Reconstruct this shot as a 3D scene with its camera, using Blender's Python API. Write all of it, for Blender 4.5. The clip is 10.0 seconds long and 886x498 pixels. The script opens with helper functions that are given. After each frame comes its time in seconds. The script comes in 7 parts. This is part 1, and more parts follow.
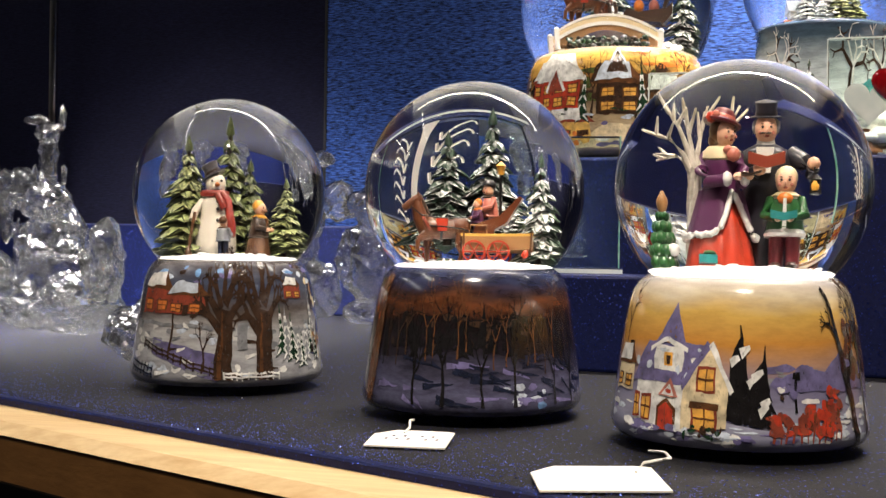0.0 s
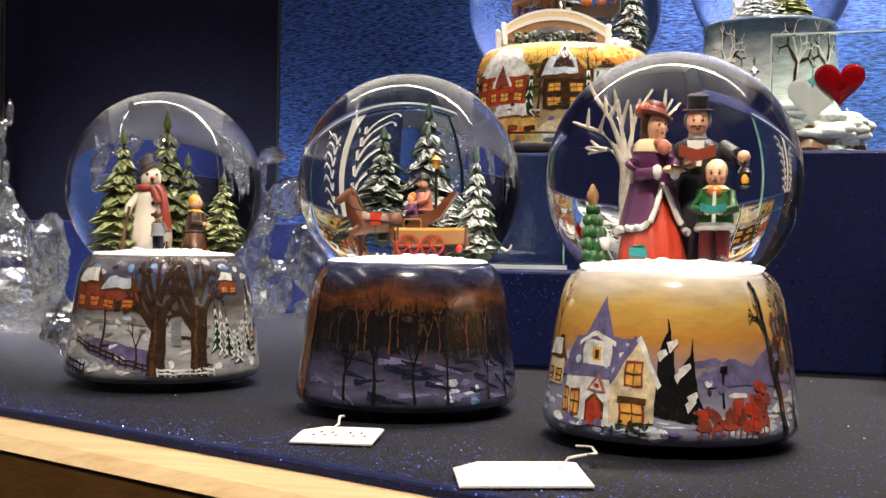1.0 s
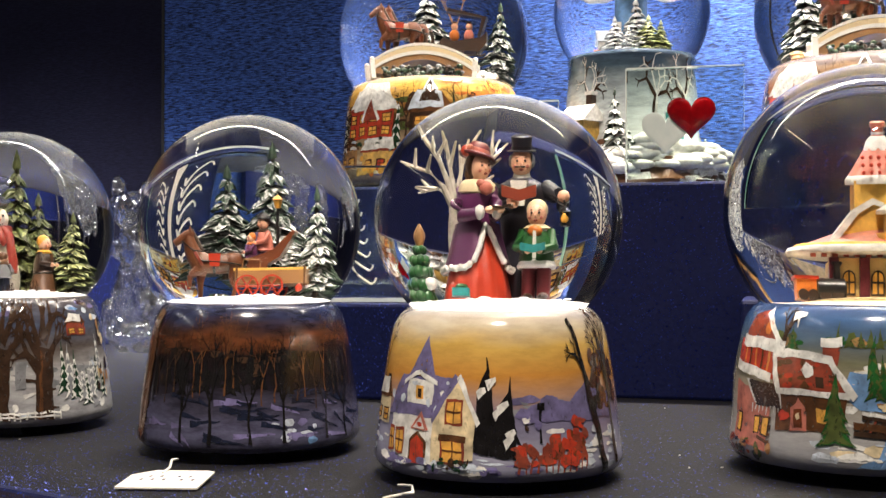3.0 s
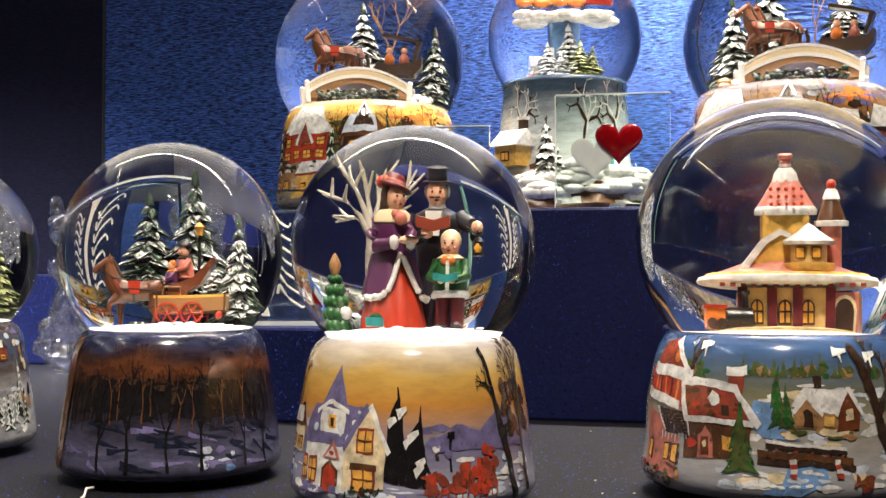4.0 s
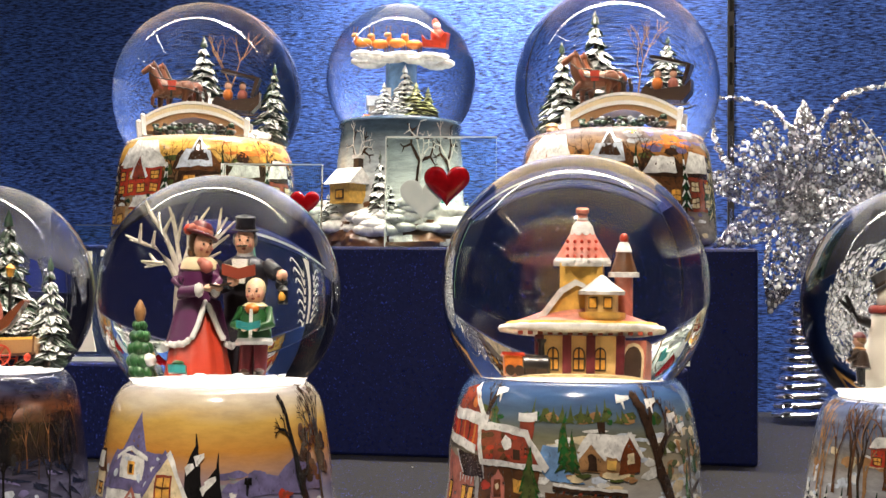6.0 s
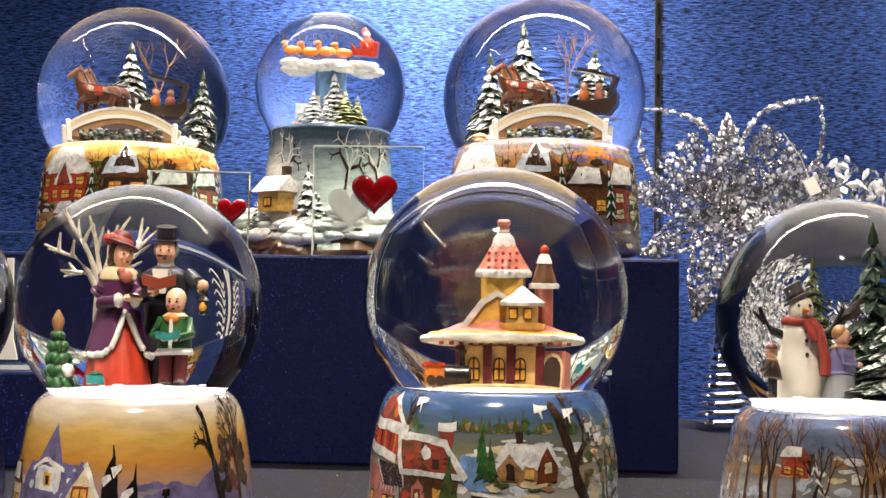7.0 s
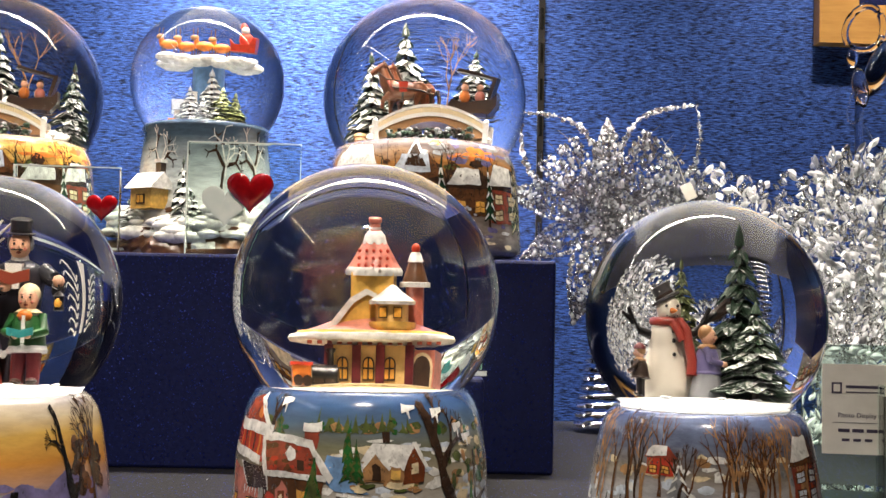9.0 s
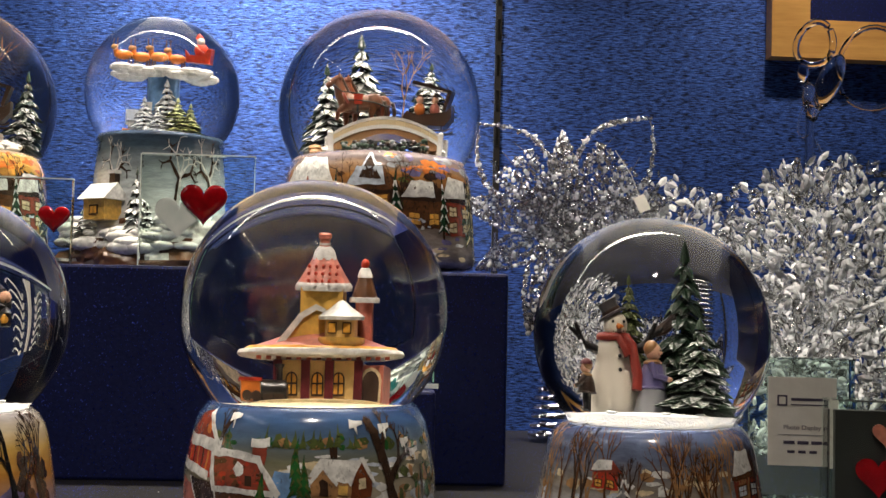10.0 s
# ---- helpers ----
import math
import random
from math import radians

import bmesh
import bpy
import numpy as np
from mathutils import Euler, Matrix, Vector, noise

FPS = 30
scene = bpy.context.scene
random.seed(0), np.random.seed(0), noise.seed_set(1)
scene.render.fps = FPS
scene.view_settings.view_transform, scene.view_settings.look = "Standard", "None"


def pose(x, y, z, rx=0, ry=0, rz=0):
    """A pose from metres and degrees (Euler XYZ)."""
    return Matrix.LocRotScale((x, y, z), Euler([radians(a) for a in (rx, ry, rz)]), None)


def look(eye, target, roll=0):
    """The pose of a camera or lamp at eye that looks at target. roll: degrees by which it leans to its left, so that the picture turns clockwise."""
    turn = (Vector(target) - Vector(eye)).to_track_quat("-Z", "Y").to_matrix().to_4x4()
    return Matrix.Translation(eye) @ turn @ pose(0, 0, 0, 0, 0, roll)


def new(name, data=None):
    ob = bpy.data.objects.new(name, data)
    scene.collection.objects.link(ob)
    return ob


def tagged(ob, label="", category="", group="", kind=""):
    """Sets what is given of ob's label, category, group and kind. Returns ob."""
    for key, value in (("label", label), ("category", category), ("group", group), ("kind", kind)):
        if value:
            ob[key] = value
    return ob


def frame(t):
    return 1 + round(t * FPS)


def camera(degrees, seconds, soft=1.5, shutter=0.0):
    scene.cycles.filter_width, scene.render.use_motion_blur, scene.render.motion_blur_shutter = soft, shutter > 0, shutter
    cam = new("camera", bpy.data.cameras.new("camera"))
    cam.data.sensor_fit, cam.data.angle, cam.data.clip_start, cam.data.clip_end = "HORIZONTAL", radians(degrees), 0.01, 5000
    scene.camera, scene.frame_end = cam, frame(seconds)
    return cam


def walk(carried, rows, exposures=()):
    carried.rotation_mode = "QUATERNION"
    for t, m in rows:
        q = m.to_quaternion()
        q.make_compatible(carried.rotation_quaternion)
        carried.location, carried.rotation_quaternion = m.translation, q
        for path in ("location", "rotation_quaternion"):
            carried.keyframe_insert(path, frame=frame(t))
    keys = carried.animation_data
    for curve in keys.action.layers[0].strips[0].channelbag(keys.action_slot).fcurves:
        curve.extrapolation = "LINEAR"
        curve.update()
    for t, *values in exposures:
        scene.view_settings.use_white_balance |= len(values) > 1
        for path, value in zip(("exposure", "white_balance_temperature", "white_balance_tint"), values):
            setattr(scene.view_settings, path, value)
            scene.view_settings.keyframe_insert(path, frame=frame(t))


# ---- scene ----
cam = camera(41.1, 10.0)
ROWS = [
    (0.0, 0.0198, -0.0304, 0.0785, 89.60, -0.85, 21.03),
    (0.5, 0.0274, -0.0254, 0.0775, 89.60, -0.90, 20.15),
    (1.0, 0.0321, -0.0200, 0.0767, 89.57, -0.87, 19.49),
    (1.5, 0.0374, -0.0180, 0.0764, 89.76, -0.78, 18.71),
    (2.0, 0.0475, -0.0163, 0.0776, 89.84, -0.47, 17.89),
    (2.5, 0.0575, -0.0136, 0.0805, 89.97, -0.04, 17.01),
    (3.0, 0.0695, -0.0142, 0.0844, 90.64, 0.01, 15.80),
    (4.5, 0.0952, -0.0157, 0.0932, 91.43, -0.11, 12.85),
    (5.0, 0.1039, -0.0141, 0.0965, 91.57, -0.19, 11.69),
    (5.5, 0.1109, -0.0196, 0.0995, 91.98, -0.41, 9.59),
    (7.0, 0.1239, -0.0290, 0.1047, 92.59, -0.85, 4.47),
    (7.5, 0.1238, -0.0290, 0.1040, 92.72, -0.87, 3.20),
    (8.0, 0.1245, -0.0301, 0.1032, 93.01, -1.01, 1.55),
    (8.5, 0.1284, -0.0283, 0.1027, 92.98, -1.02, 0.33),
    (9.0, 0.1333, -0.0213, 0.1018, 92.95, -1.15, -0.76),
    (9.5, 0.1375, -0.0248, 0.1048, 93.11, -1.20, -1.64),
    (10.0, 0.1391, -0.0262, 0.1065, 93.23, -1.24, -2.57),
]
walk(cam, [(t, pose(x, y, z, rx, ry, rz)) for t, x, y, z, rx, ry, rz in ROWS],
     exposures=[(0.0, 0.06), (9.4, 0.03), (9.7, -0.25), (10.0, -0.75)])

# ---- light: a dim shop, the display case's own lamp strip, ceiling tubes, a ceiling spot and added fill lamps ----
world = bpy.data.worlds.new("shop")
scene.world = world
world.use_nodes = True
world.node_tree.nodes["Background"].inputs["Color"].default_value = (0.6, 0.65, 0.8, 1)
world.node_tree.nodes["Background"].inputs["Strength"].default_value = 0.003


def area(name, eye, target, sx, sy, watts, colour, spread=180):
    data = bpy.data.lights.new(name, "AREA")
    data.shape, data.size, data.size_y, data.energy, data.color = "RECTANGLE", sx, sy, watts, colour
    data.spread = radians(spread)
    ob = new(name, data)
    ob.matrix_world = look(eye, target)
    return ob


area("case_strip", (-0.18, 0.88, 0.95), (-0.18, 0.88, 0.0), 1.55, 0.045, 6.5, (1.0, 0.94, 0.85), 150)
# Extra narrow lamp added just below the strip to keep the shelf bright.
area("shelf_fill", (0.12, 0.85, 0.94), (0.12, 0.80, 0.0), 0.50, 0.030, 5.2, (1.0, 0.88, 0.72), 62)
area("wall_washer", (0.02, 0.80, 0.80), (0.02, 1.09, 0.36), 0.18, 0.030, 3.4, (1.0, 0.90, 0.76), 62)
area("wall_washer", (0.52, 0.84, 0.85), (0.56, 1.09, 0.38), 0.06, 0.030, 0.65, (1.0, 0.90, 0.76), 52)
for x, y, long, watts in ((-1.24, 0.09, 1.35, 4.2), (-2.45, -0.35, 2.0, 5.5)):
    lamp = area("ceiling_tube", (x, y, 1.5), (x, y, 0), 0.04, long, watts, (1.0, 0.96, 0.90))
    lamp.matrix_world = pose(x, y, 1.5)
area("ceiling_spot_or_fill", (0.15, -0.35, 1.50), (-0.12, 0.48, 0.05), 0.10, 0.07, 2.4, (1.0, 0.86, 0.72), 46)
# Added fill with no known fitting, to brighten the crystal figures on the left.
area("ceiling_spot_or_fill", (-0.75, 0.10, 1.50), (-0.66, 0.78, 0.05), 0.14, 0.10, 6.5, (1.0, 0.95, 0.90), 27)


# ---- materials ----
def material(name, colour, rough=0.5, metal=0.0, second=None, scale=60.0, bump=0.0, bump_scale=300.0, coat=0.0, spec=0.5, contrast=(0.35, 0.65)):
    m = bpy.data.materials.new(name)
    m.use_nodes = True
    nt = m.node_tree
    b = nt.nodes["Principled BSDF"]
    b.inputs["Roughness"].default_value = rough
    b.inputs["Metallic"].default_value = metal
    b.inputs["Coat Weight"].default_value = coat
    b.inputs["Coat Roughness"].default_value = 0.05
    b.inputs["Specular IOR Level"].default_value = spec
    b.inputs["Base Color"].default_value = (*colour, 1)
    co = nt.nodes.new("ShaderNodeTexCoord")
    if second:
        n = nt.nodes.new("ShaderNodeTexNoise")
        n.inputs["Scale"].default_value = scale
        n.inputs["Detail"].default_value = 5
        r = nt.nodes.new("ShaderNodeValToRGB")
        r.color_ramp.elements[0].position, r.color_ramp.elements[1].position = contrast
        r.color_ramp.elements[0].color, r.color_ramp.elements[1].color = (*colour, 1), (*second, 1)
        nt.links.new(co.outputs["Object"], n.inputs["Vector"])
        nt.links.new(n.outputs["Fac"], r.inputs["Fac"])
        nt.links.new(r.outputs["Color"], b.inputs["Base Color"])
    if bump:
        n2 = nt.nodes.new("ShaderNodeTexNoise")
        n2.inputs["Scale"].default_value = bump_scale
        n2.inputs["Detail"].default_value = 4
        bp = nt.nodes.new("ShaderNodeBump")
        bp.inputs["Strength"].default_value = bump
        bp.inputs["Distance"].default_value = 0.001
        nt.links.new(co.outputs["Object"], n2.inputs["Vector"])
        nt.links.new(n2.outputs["Fac"], bp.inputs["Height"])
        nt.links.new(bp.outputs["Normal"], b.inputs["Normal"])
    return m


def glass_material(name, ior, tint=(1, 1, 1), rough=0.0):
    m = bpy.data.materials.new(name)
    m.use_nodes = True
    nt = m.node_tree
    nt.nodes.remove(nt.nodes["Principled BSDF"])
    g = nt.nodes.new("ShaderNodeBsdfGlass")
    g.inputs["IOR"].default_value, g.inputs["Roughness"].default_value = ior, rough
    g.inputs["Color"].default_value = (*tint, 1)
    nt.links.new(g.outputs["BSDF"], nt.nodes["Material Output"].inputs["Surface"])
    return m


WATER = glass_material("water_globe_glass", 1.33)
CRYSTAL = glass_material("clear_crystal", 1.5)
nt = CRYSTAL.node_tree
mixer, shine, veil, mixer2 = nt.nodes.new("ShaderNodeMixShader"), nt.nodes.new("ShaderNodeBsdfGlossy"), nt.nodes.new("ShaderNodeBsdfTranslucent"), nt.nodes.new("ShaderNodeMixShader")
shine.inputs["Roughness"].default_value = 0.08
ripple, swell, spot = nt.nodes.new("ShaderNodeBump"), nt.nodes.new("ShaderNodeTexNoise"), nt.nodes.new("ShaderNodeTexCoord")
swell.inputs["Scale"].default_value, swell.inputs["Detail"].default_value = 130, 1
ripple.inputs["Strength"].default_value, ripple.inputs["Distance"].default_value = 0.6, 0.003
nt.links.new(spot.outputs["Object"], swell.inputs["Vector"])
nt.links.new(swell.outputs["Fac"], ripple.inputs["Height"])
nt.links.new(ripple.outputs["Normal"], nt.nodes["Glass BSDF"].inputs["Normal"])
nt.links.new(ripple.outputs["Normal"], shine.inputs["Normal"])
veil.inputs["Color"].default_value = (0.9, 0.92, 0.95, 1)
mixer.inputs["Fac"].default_value, mixer2.inputs["Fac"].default_value = 0.30, 0.03
nt.links.new(shine.outputs["BSDF"], mixer2.inputs[1])
nt.links.new(veil.outputs["BSDF"], mixer2.inputs[2])
nt.links.new(nt.nodes["Glass BSDF"].outputs["BSDF"], mixer.inputs[1])
nt.links.new(mixer2.outputs["Shader"], mixer.inputs[2])
nt.links.new(mixer.outputs["Shader"], nt.nodes["Material Output"].inputs["Surface"])
BOTTLE = glass_material("green_tinted_block_glass", 1.48, (0.86, 0.97, 0.92))
PANE = glass_material("greenish_glass", 1.48, (0.93, 0.99, 0.96))
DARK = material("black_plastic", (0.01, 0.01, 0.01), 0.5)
SNOW = material("white_snow", (0.8, 0.8, 0.78), 0.8, 0.0, (0.62, 0.66, 0.72), 200, 0.6, 700)


def stretched(m, stretch, scale, colours, fac_range, bump, rough, metal, glint=None):
    """Give a material a grain drawn out along x: stretch scales the object's axes before the noise."""
    nt = m.node_tree
    b = nt.nodes["Principled BSDF"]
    co, mp = nt.nodes.new("ShaderNodeTexCoord"), nt.nodes.new("ShaderNodeMapping")
    mp.inputs["Scale"].default_value = stretch
    n = nt.nodes.new("ShaderNodeTexNoise")
    n.inputs["Scale"].default_value, n.inputs["Detail"].default_value, n.inputs["Roughness"].default_value = scale, 6, 0.65
    r = nt.nodes.new("ShaderNodeValToRGB")
    r.color_ramp.elements[0].position, r.color_ramp.elements[1].position = fac_range
    r.color_ramp.elements[0].color, r.color_ramp.elements[1].color = (*colours[0], 1), (*colours[1], 1)
    bp = nt.nodes.new("ShaderNodeBump")
    bp.inputs["Strength"].default_value, bp.inputs["Distance"].default_value = bump, 0.001
    nt.links.new(co.outputs["Object"], mp.inputs["Vector"])
    nt.links.new(mp.outputs["Vector"], n.inputs["Vector"])
    nt.links.new(n.outputs["Fac"], r.inputs["Fac"])
    nt.links.new(r.outputs["Color"], b.inputs["Base Color"])
    nt.links.new(n.outputs["Fac"], bp.inputs["Height"])
    nt.links.new(bp.outputs["Normal"], b.inputs["Normal"])
    b.inputs["Roughness"].default_value, b.inputs["Metallic"].default_value = rough, metal
    if glint:
        v = nt.nodes.new("ShaderNodeTexVoronoi")
        v.inputs["Scale"].default_value = glint[0]
        sep = nt.nodes.new("ShaderNodeSeparateColor")
        gt = nt.nodes.new("ShaderNodeMath")
        gt.operation, gt.inputs[1].default_value = "GREATER_THAN", glint[1]
        mix = nt.nodes.new("ShaderNodeMix")
        mix.data_type = "RGBA"
        mix.inputs["B"].default_value = (*glint[2], 1)
        nt.links.new(co.outputs["Object"], v.inputs["Vector"])
        nt.links.new(v.outputs["Color"], sep.inputs["Color"])
        nt.links.new(sep.outputs["Red"], gt.inputs[0])
        nt.links.new(gt.outputs["Value"], mix.inputs["Factor"])
        nt.links.new(r.outputs["Color"], mix.inputs["A"])
        nt.links.new(mix.outputs["Result"], b.inputs["Base Color"])
        geo = nt.nodes.new("ShaderNodeNewGeometry")
        steps = [nt.nodes.new("ShaderNodeVectorMath") for k in range(4)]
        for node, op in zip(steps, ("SUBTRACT", "SCALE", "ADD", "NORMALIZE")):
            node.operation = op
        steps[0].inputs[1].default_value = (0.5, 0.5, 0.5)
        steps[1].inputs["Scale"].default_value = glint[3]
        nt.links.new(v.outputs["Color"], steps[0].inputs[0])
        nt.links.new(steps[0].outputs["Vector"], steps[1].inputs[0])
        nt.links.new(steps[1].outputs["Vector"], steps[2].inputs[0])
        nt.links.new(geo.outputs["Normal"], steps[2].inputs[1])
        nt.links.new(steps[2].outputs["Vector"], steps[3].inputs[0])
        mixn = nt.nodes.new("ShaderNodeMix")
        mixn.data_type = "VECTOR"
        nt.links.new(gt.outputs["Value"], mixn.inputs["Factor"])
        nt.links.new(bp.outputs["Normal"], mixn.inputs["A"])
        nt.links.new(steps[3].outputs["Vector"], mixn.inputs["B"])
        nt.links.new(mixn.outputs["Result"], b.inputs["Normal"])
        nt.links.new(gt.outputs["Value"], b.inputs["Metallic"])
    return m


BLUE_WALL = stretched(material("brushed_blue_wall", (0, 0, 0)), (15, 1, 95), 9, ((0.003, 0.007, 0.036), (0.075, 0.19, 0.74)), (0.40, 0.72), 0.9, 0.38, 0.6)
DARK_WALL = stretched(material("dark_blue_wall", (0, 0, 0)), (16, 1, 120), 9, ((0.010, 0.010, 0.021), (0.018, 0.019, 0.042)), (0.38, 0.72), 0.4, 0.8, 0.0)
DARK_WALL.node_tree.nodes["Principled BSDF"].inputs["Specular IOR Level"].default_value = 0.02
BLUE_PAPER = stretched(material("blue_glitter_paper", (0, 0, 0)), (1, 1, 1), 400, ((0.0035, 0.0055, 0.036), (0.007, 0.012, 0.068)), (0.3, 0.7), 0.3, 0.45, 0.0, (1500, 0.96, (0.03, 0.05, 0.28), 1.0))
TABLE = stretched(material("black_glitter_cloth", (0, 0, 0)), (1, 1, 1), 500, ((0.007, 0.007, 0.0085), (0.013, 0.013, 0.016)), (0.3, 0.7), 0.5, 0.6, 0.0, (1200, 0.975, (0.05, 0.08, 0.45), 1.5))
TABLE.node_tree.nodes["Principled BSDF"].inputs["Specular IOR Level"].default_value = 0.15
BLUE_PAPER.node_tree.nodes["Principled BSDF"].inputs["Specular IOR Level"].default_value = 0.2
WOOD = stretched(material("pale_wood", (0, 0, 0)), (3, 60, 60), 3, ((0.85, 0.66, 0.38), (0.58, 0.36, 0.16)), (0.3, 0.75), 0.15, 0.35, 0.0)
FRAME_WOOD = stretched(material("honey_wood", (0, 0, 0)), (4, 40, 40), 3, ((0.55, 0.30, 0.09), (0.33, 0.15, 0.04)), (0.3, 0.75), 0.1, 0.35, 0.0)


def paint(name, colour, other=None, rough=0.3, scale=320, coat=0.35):
    return material(name, colour, rough, 0.0, other or tuple(c * 0.66 for c in colour), scale, 0.15, 500, coat)


P = {k: paint("paint_" + k, c) for k, c in {
    "white": (0.78, 0.78, 0.75), "ice": (0.55, 0.62, 0.72), "cream": (0.75, 0.62, 0.38), "yellow": (0.75, 0.45, 0.10),
    "gold": (0.85, 0.42, 0.06), "orange": (0.70, 0.20, 0.03), "red": (0.50, 0.045, 0.018), "brick": (0.28, 0.055, 0.03),
    "rose": (0.55, 0.18, 0.13), "purple": (0.10, 0.02, 0.08), "violet": (0.16, 0.14, 0.30), "navy": (0.014, 0.018, 0.04),
    "sky": (0.16, 0.32, 0.6), "teal": (0.03, 0.25, 0.25), "green": (0.02, 0.11, 0.025), "pine": (0.016, 0.048, 0.024),
    "olive": (0.085, 0.11, 0.03), "brown": (0.12, 0.05, 0.02), "umber": (0.05, 0.028, 0.018), "tan": (0.38, 0.2, 0.08),
    "moss": (0.17, 0.21, 0.07), "sage": (0.05, 0.10, 0.055), "skin": (0.72, 0.42, 0.28), "grey": (0.25, 0.26, 0.28), "black": (0.012, 0.011, 0.012), "chestnut": (0.16, 0.045, 0.016), "wine": (0.13, 0.018, 0.022), "coal": (0.020, 0.020, 0.028), "scarf": (0.30, 0.035, 0.022), "hat": (0.10, 0.095, 0.10), "bay": (0.15, 0.048, 0.017)}.items()}


P["skin"] = paint("paint_skin", (0.74, 0.44, 0.30), (0.62, 0.33, 0.21), 0.35, 200)
P["birch"] = paint("paint_birch", (0.56, 0.53, 0.47), (0.34, 0.30, 0.25), 0.45, 400, 0.1)
P["butter"] = paint("paint_butter", (0.74, 0.50, 0.19), (0.60, 0.38, 0.13), 0.35, 260)
P["snowy"] = paint("paint_snowy", (0.74, 0.70, 0.60), (0.62, 0.56, 0.46), 0.45, 160, 0.1)


def painted_ground(name, low, high, stops, wobble=0.12, blotch=0.7):
    """Porcelain printed with bands of colour from the foot (low) to the shoulder (high), with brushy edges."""
    m = material(name, (0.7, 0.7, 0.7), 0.16, coat=0.4)
    nt = m.node_tree
    b = nt.nodes["Principled BSDF"]
    co, sp = nt.nodes.new("ShaderNodeTexCoord"), nt.nodes.new("ShaderNodeSeparateXYZ")
    n = nt.nodes.new("ShaderNodeTexNoise")
    n.inputs["Scale"].default_value, n.inputs["Detail"].default_value = 45, 6
    mr = nt.nodes.new("ShaderNodeMapRange")
    mr.inputs["From Min"].default_value, mr.inputs["From Max"].default_value = low, high
    ma = nt.nodes.new("ShaderNodeMath")
    ma.operation = "MULTIPLY_ADD"
    ma.inputs[1].default_value = wobble * 2
    ad = nt.nodes.new("ShaderNodeMath")
    ad.operation, ad.inputs[1].default_value = "SUBTRACT", wobble
    r = nt.nodes.new("ShaderNodeValToRGB")
    while len(r.color_ramp.elements) < len(stops):
        r.color_ramp.elements.new(0.5)
    for e, (p, c) in zip(r.color_ramp.elements, stops):
        e.position, e.color = p, (*c, 1)
    mp = nt.nodes.new("ShaderNodeMapping")
    mp.inputs["Scale"].default_value = (0.6, 0.6, 2.0)
    nt.links.new(co.outputs["Object"], mp.inputs["Vector"])
    nt.links.new(mp.outputs["Vector"], n.inputs["Vector"])
    nt.links.new(co.outputs["Object"], sp.inputs["Vector"])
    nt.links.new(sp.outputs["Z"], mr.inputs["Value"])
    nt.links.new(n.outputs["Fac"], ma.inputs[0])
    nt.links.new(mr.outputs["Result"], ma.inputs[2])
    nt.links.new(ma.outputs["Value"], ad.inputs[0])
    nt.links.new(ad.outputs["Value"], r.inputs["Fac"])
    n3, r3, mx = nt.nodes.new("ShaderNodeTexNoise"), nt.nodes.new("ShaderNodeValToRGB"), nt.nodes.new("ShaderNodeMix")
    n3.inputs["Scale"].default_value, n3.inputs["Detail"].default_value, n3.inputs["Roughness"].default_value = 130, 8, 0.7
    r3.color_ramp.elements[0].position, r3.color_ramp.elements[1].position = 0.36, 0.6
    r3.color_ramp.elements[0].color, r3.color_ramp.elements[1].color = (0.42, 0.40, 0.42, 1), (1, 1, 1, 1)
    mx.data_type, mx.blend_type = "RGBA", "MULTIPLY"
    mx.inputs["Factor"].default_value = blotch
    nt.links.new(mp.outputs["Vector"], n3.inputs["Vector"])
    nt.links.new(n3.outputs["Fac"], r3.inputs["Fac"])
    nt.links.new(r.outputs["Color"], mx.inputs["A"])
    nt.links.new(r3.outputs["Color"], mx.inputs["B"])
    nt.links.new(mx.outputs["Result"], b.inputs["Base Color"])
    return m


# ---- building helpers ----
def finish(name, bm, mat, parent=None, label="", smooth=True):
    me = bpy.data.meshes.new(name)
    bm.to_mesh(me)
    bm.free()
    for p in me.polygons:
        p.use_smooth = smooth
    for m in (mat if isinstance(mat, (list, tuple)) else [mat]):
        me.materials.append(m)
    ob = new(name, me)
    if parent is not None:
        ob.parent = parent
    if label:
        ob["label"] = label
    return ob


part = finish


def empty(name, m, label, category, group="", kind=""):
    ob = new(name)
    ob.empty_display_size = 0.02
    ob.matrix_world = m
    return tagged(ob, label, category, group, kind)


def lathe(bm, profile, segs=64, centre=(0, 0), a0=0.0):
    """Surface of revolution round z from (r, z) pairs."""
    rings = []
    for r, z in profile:
        if r < 1e-6:
            rings.append([bm.verts.new((centre[0], centre[1], z))])
        else:
            rings.append([bm.verts.new((centre[0] + r * math.cos(a0 + 2 * math.pi * i / segs), centre[1] + r * math.sin(a0 + 2 * math.pi * i / segs), z)) for i in range(segs)])
    for a, b in zip(rings, rings[1:]):
        for i in range(segs):
            j = (i + 1) % segs
            if len(a) == 1 and len(b) == 1:
                continue
            if len(a) == 1:
                bm.faces.new((a[0], b[j], b[i]))
            elif len(b) == 1:
                bm.faces.new((a[i], a[j], b[0]))
            else:
                bm.faces.new((a[i], a[j], b[j], b[i]))
    bmesh.ops.recalc_face_normals(bm, faces=bm.faces)
    return bm


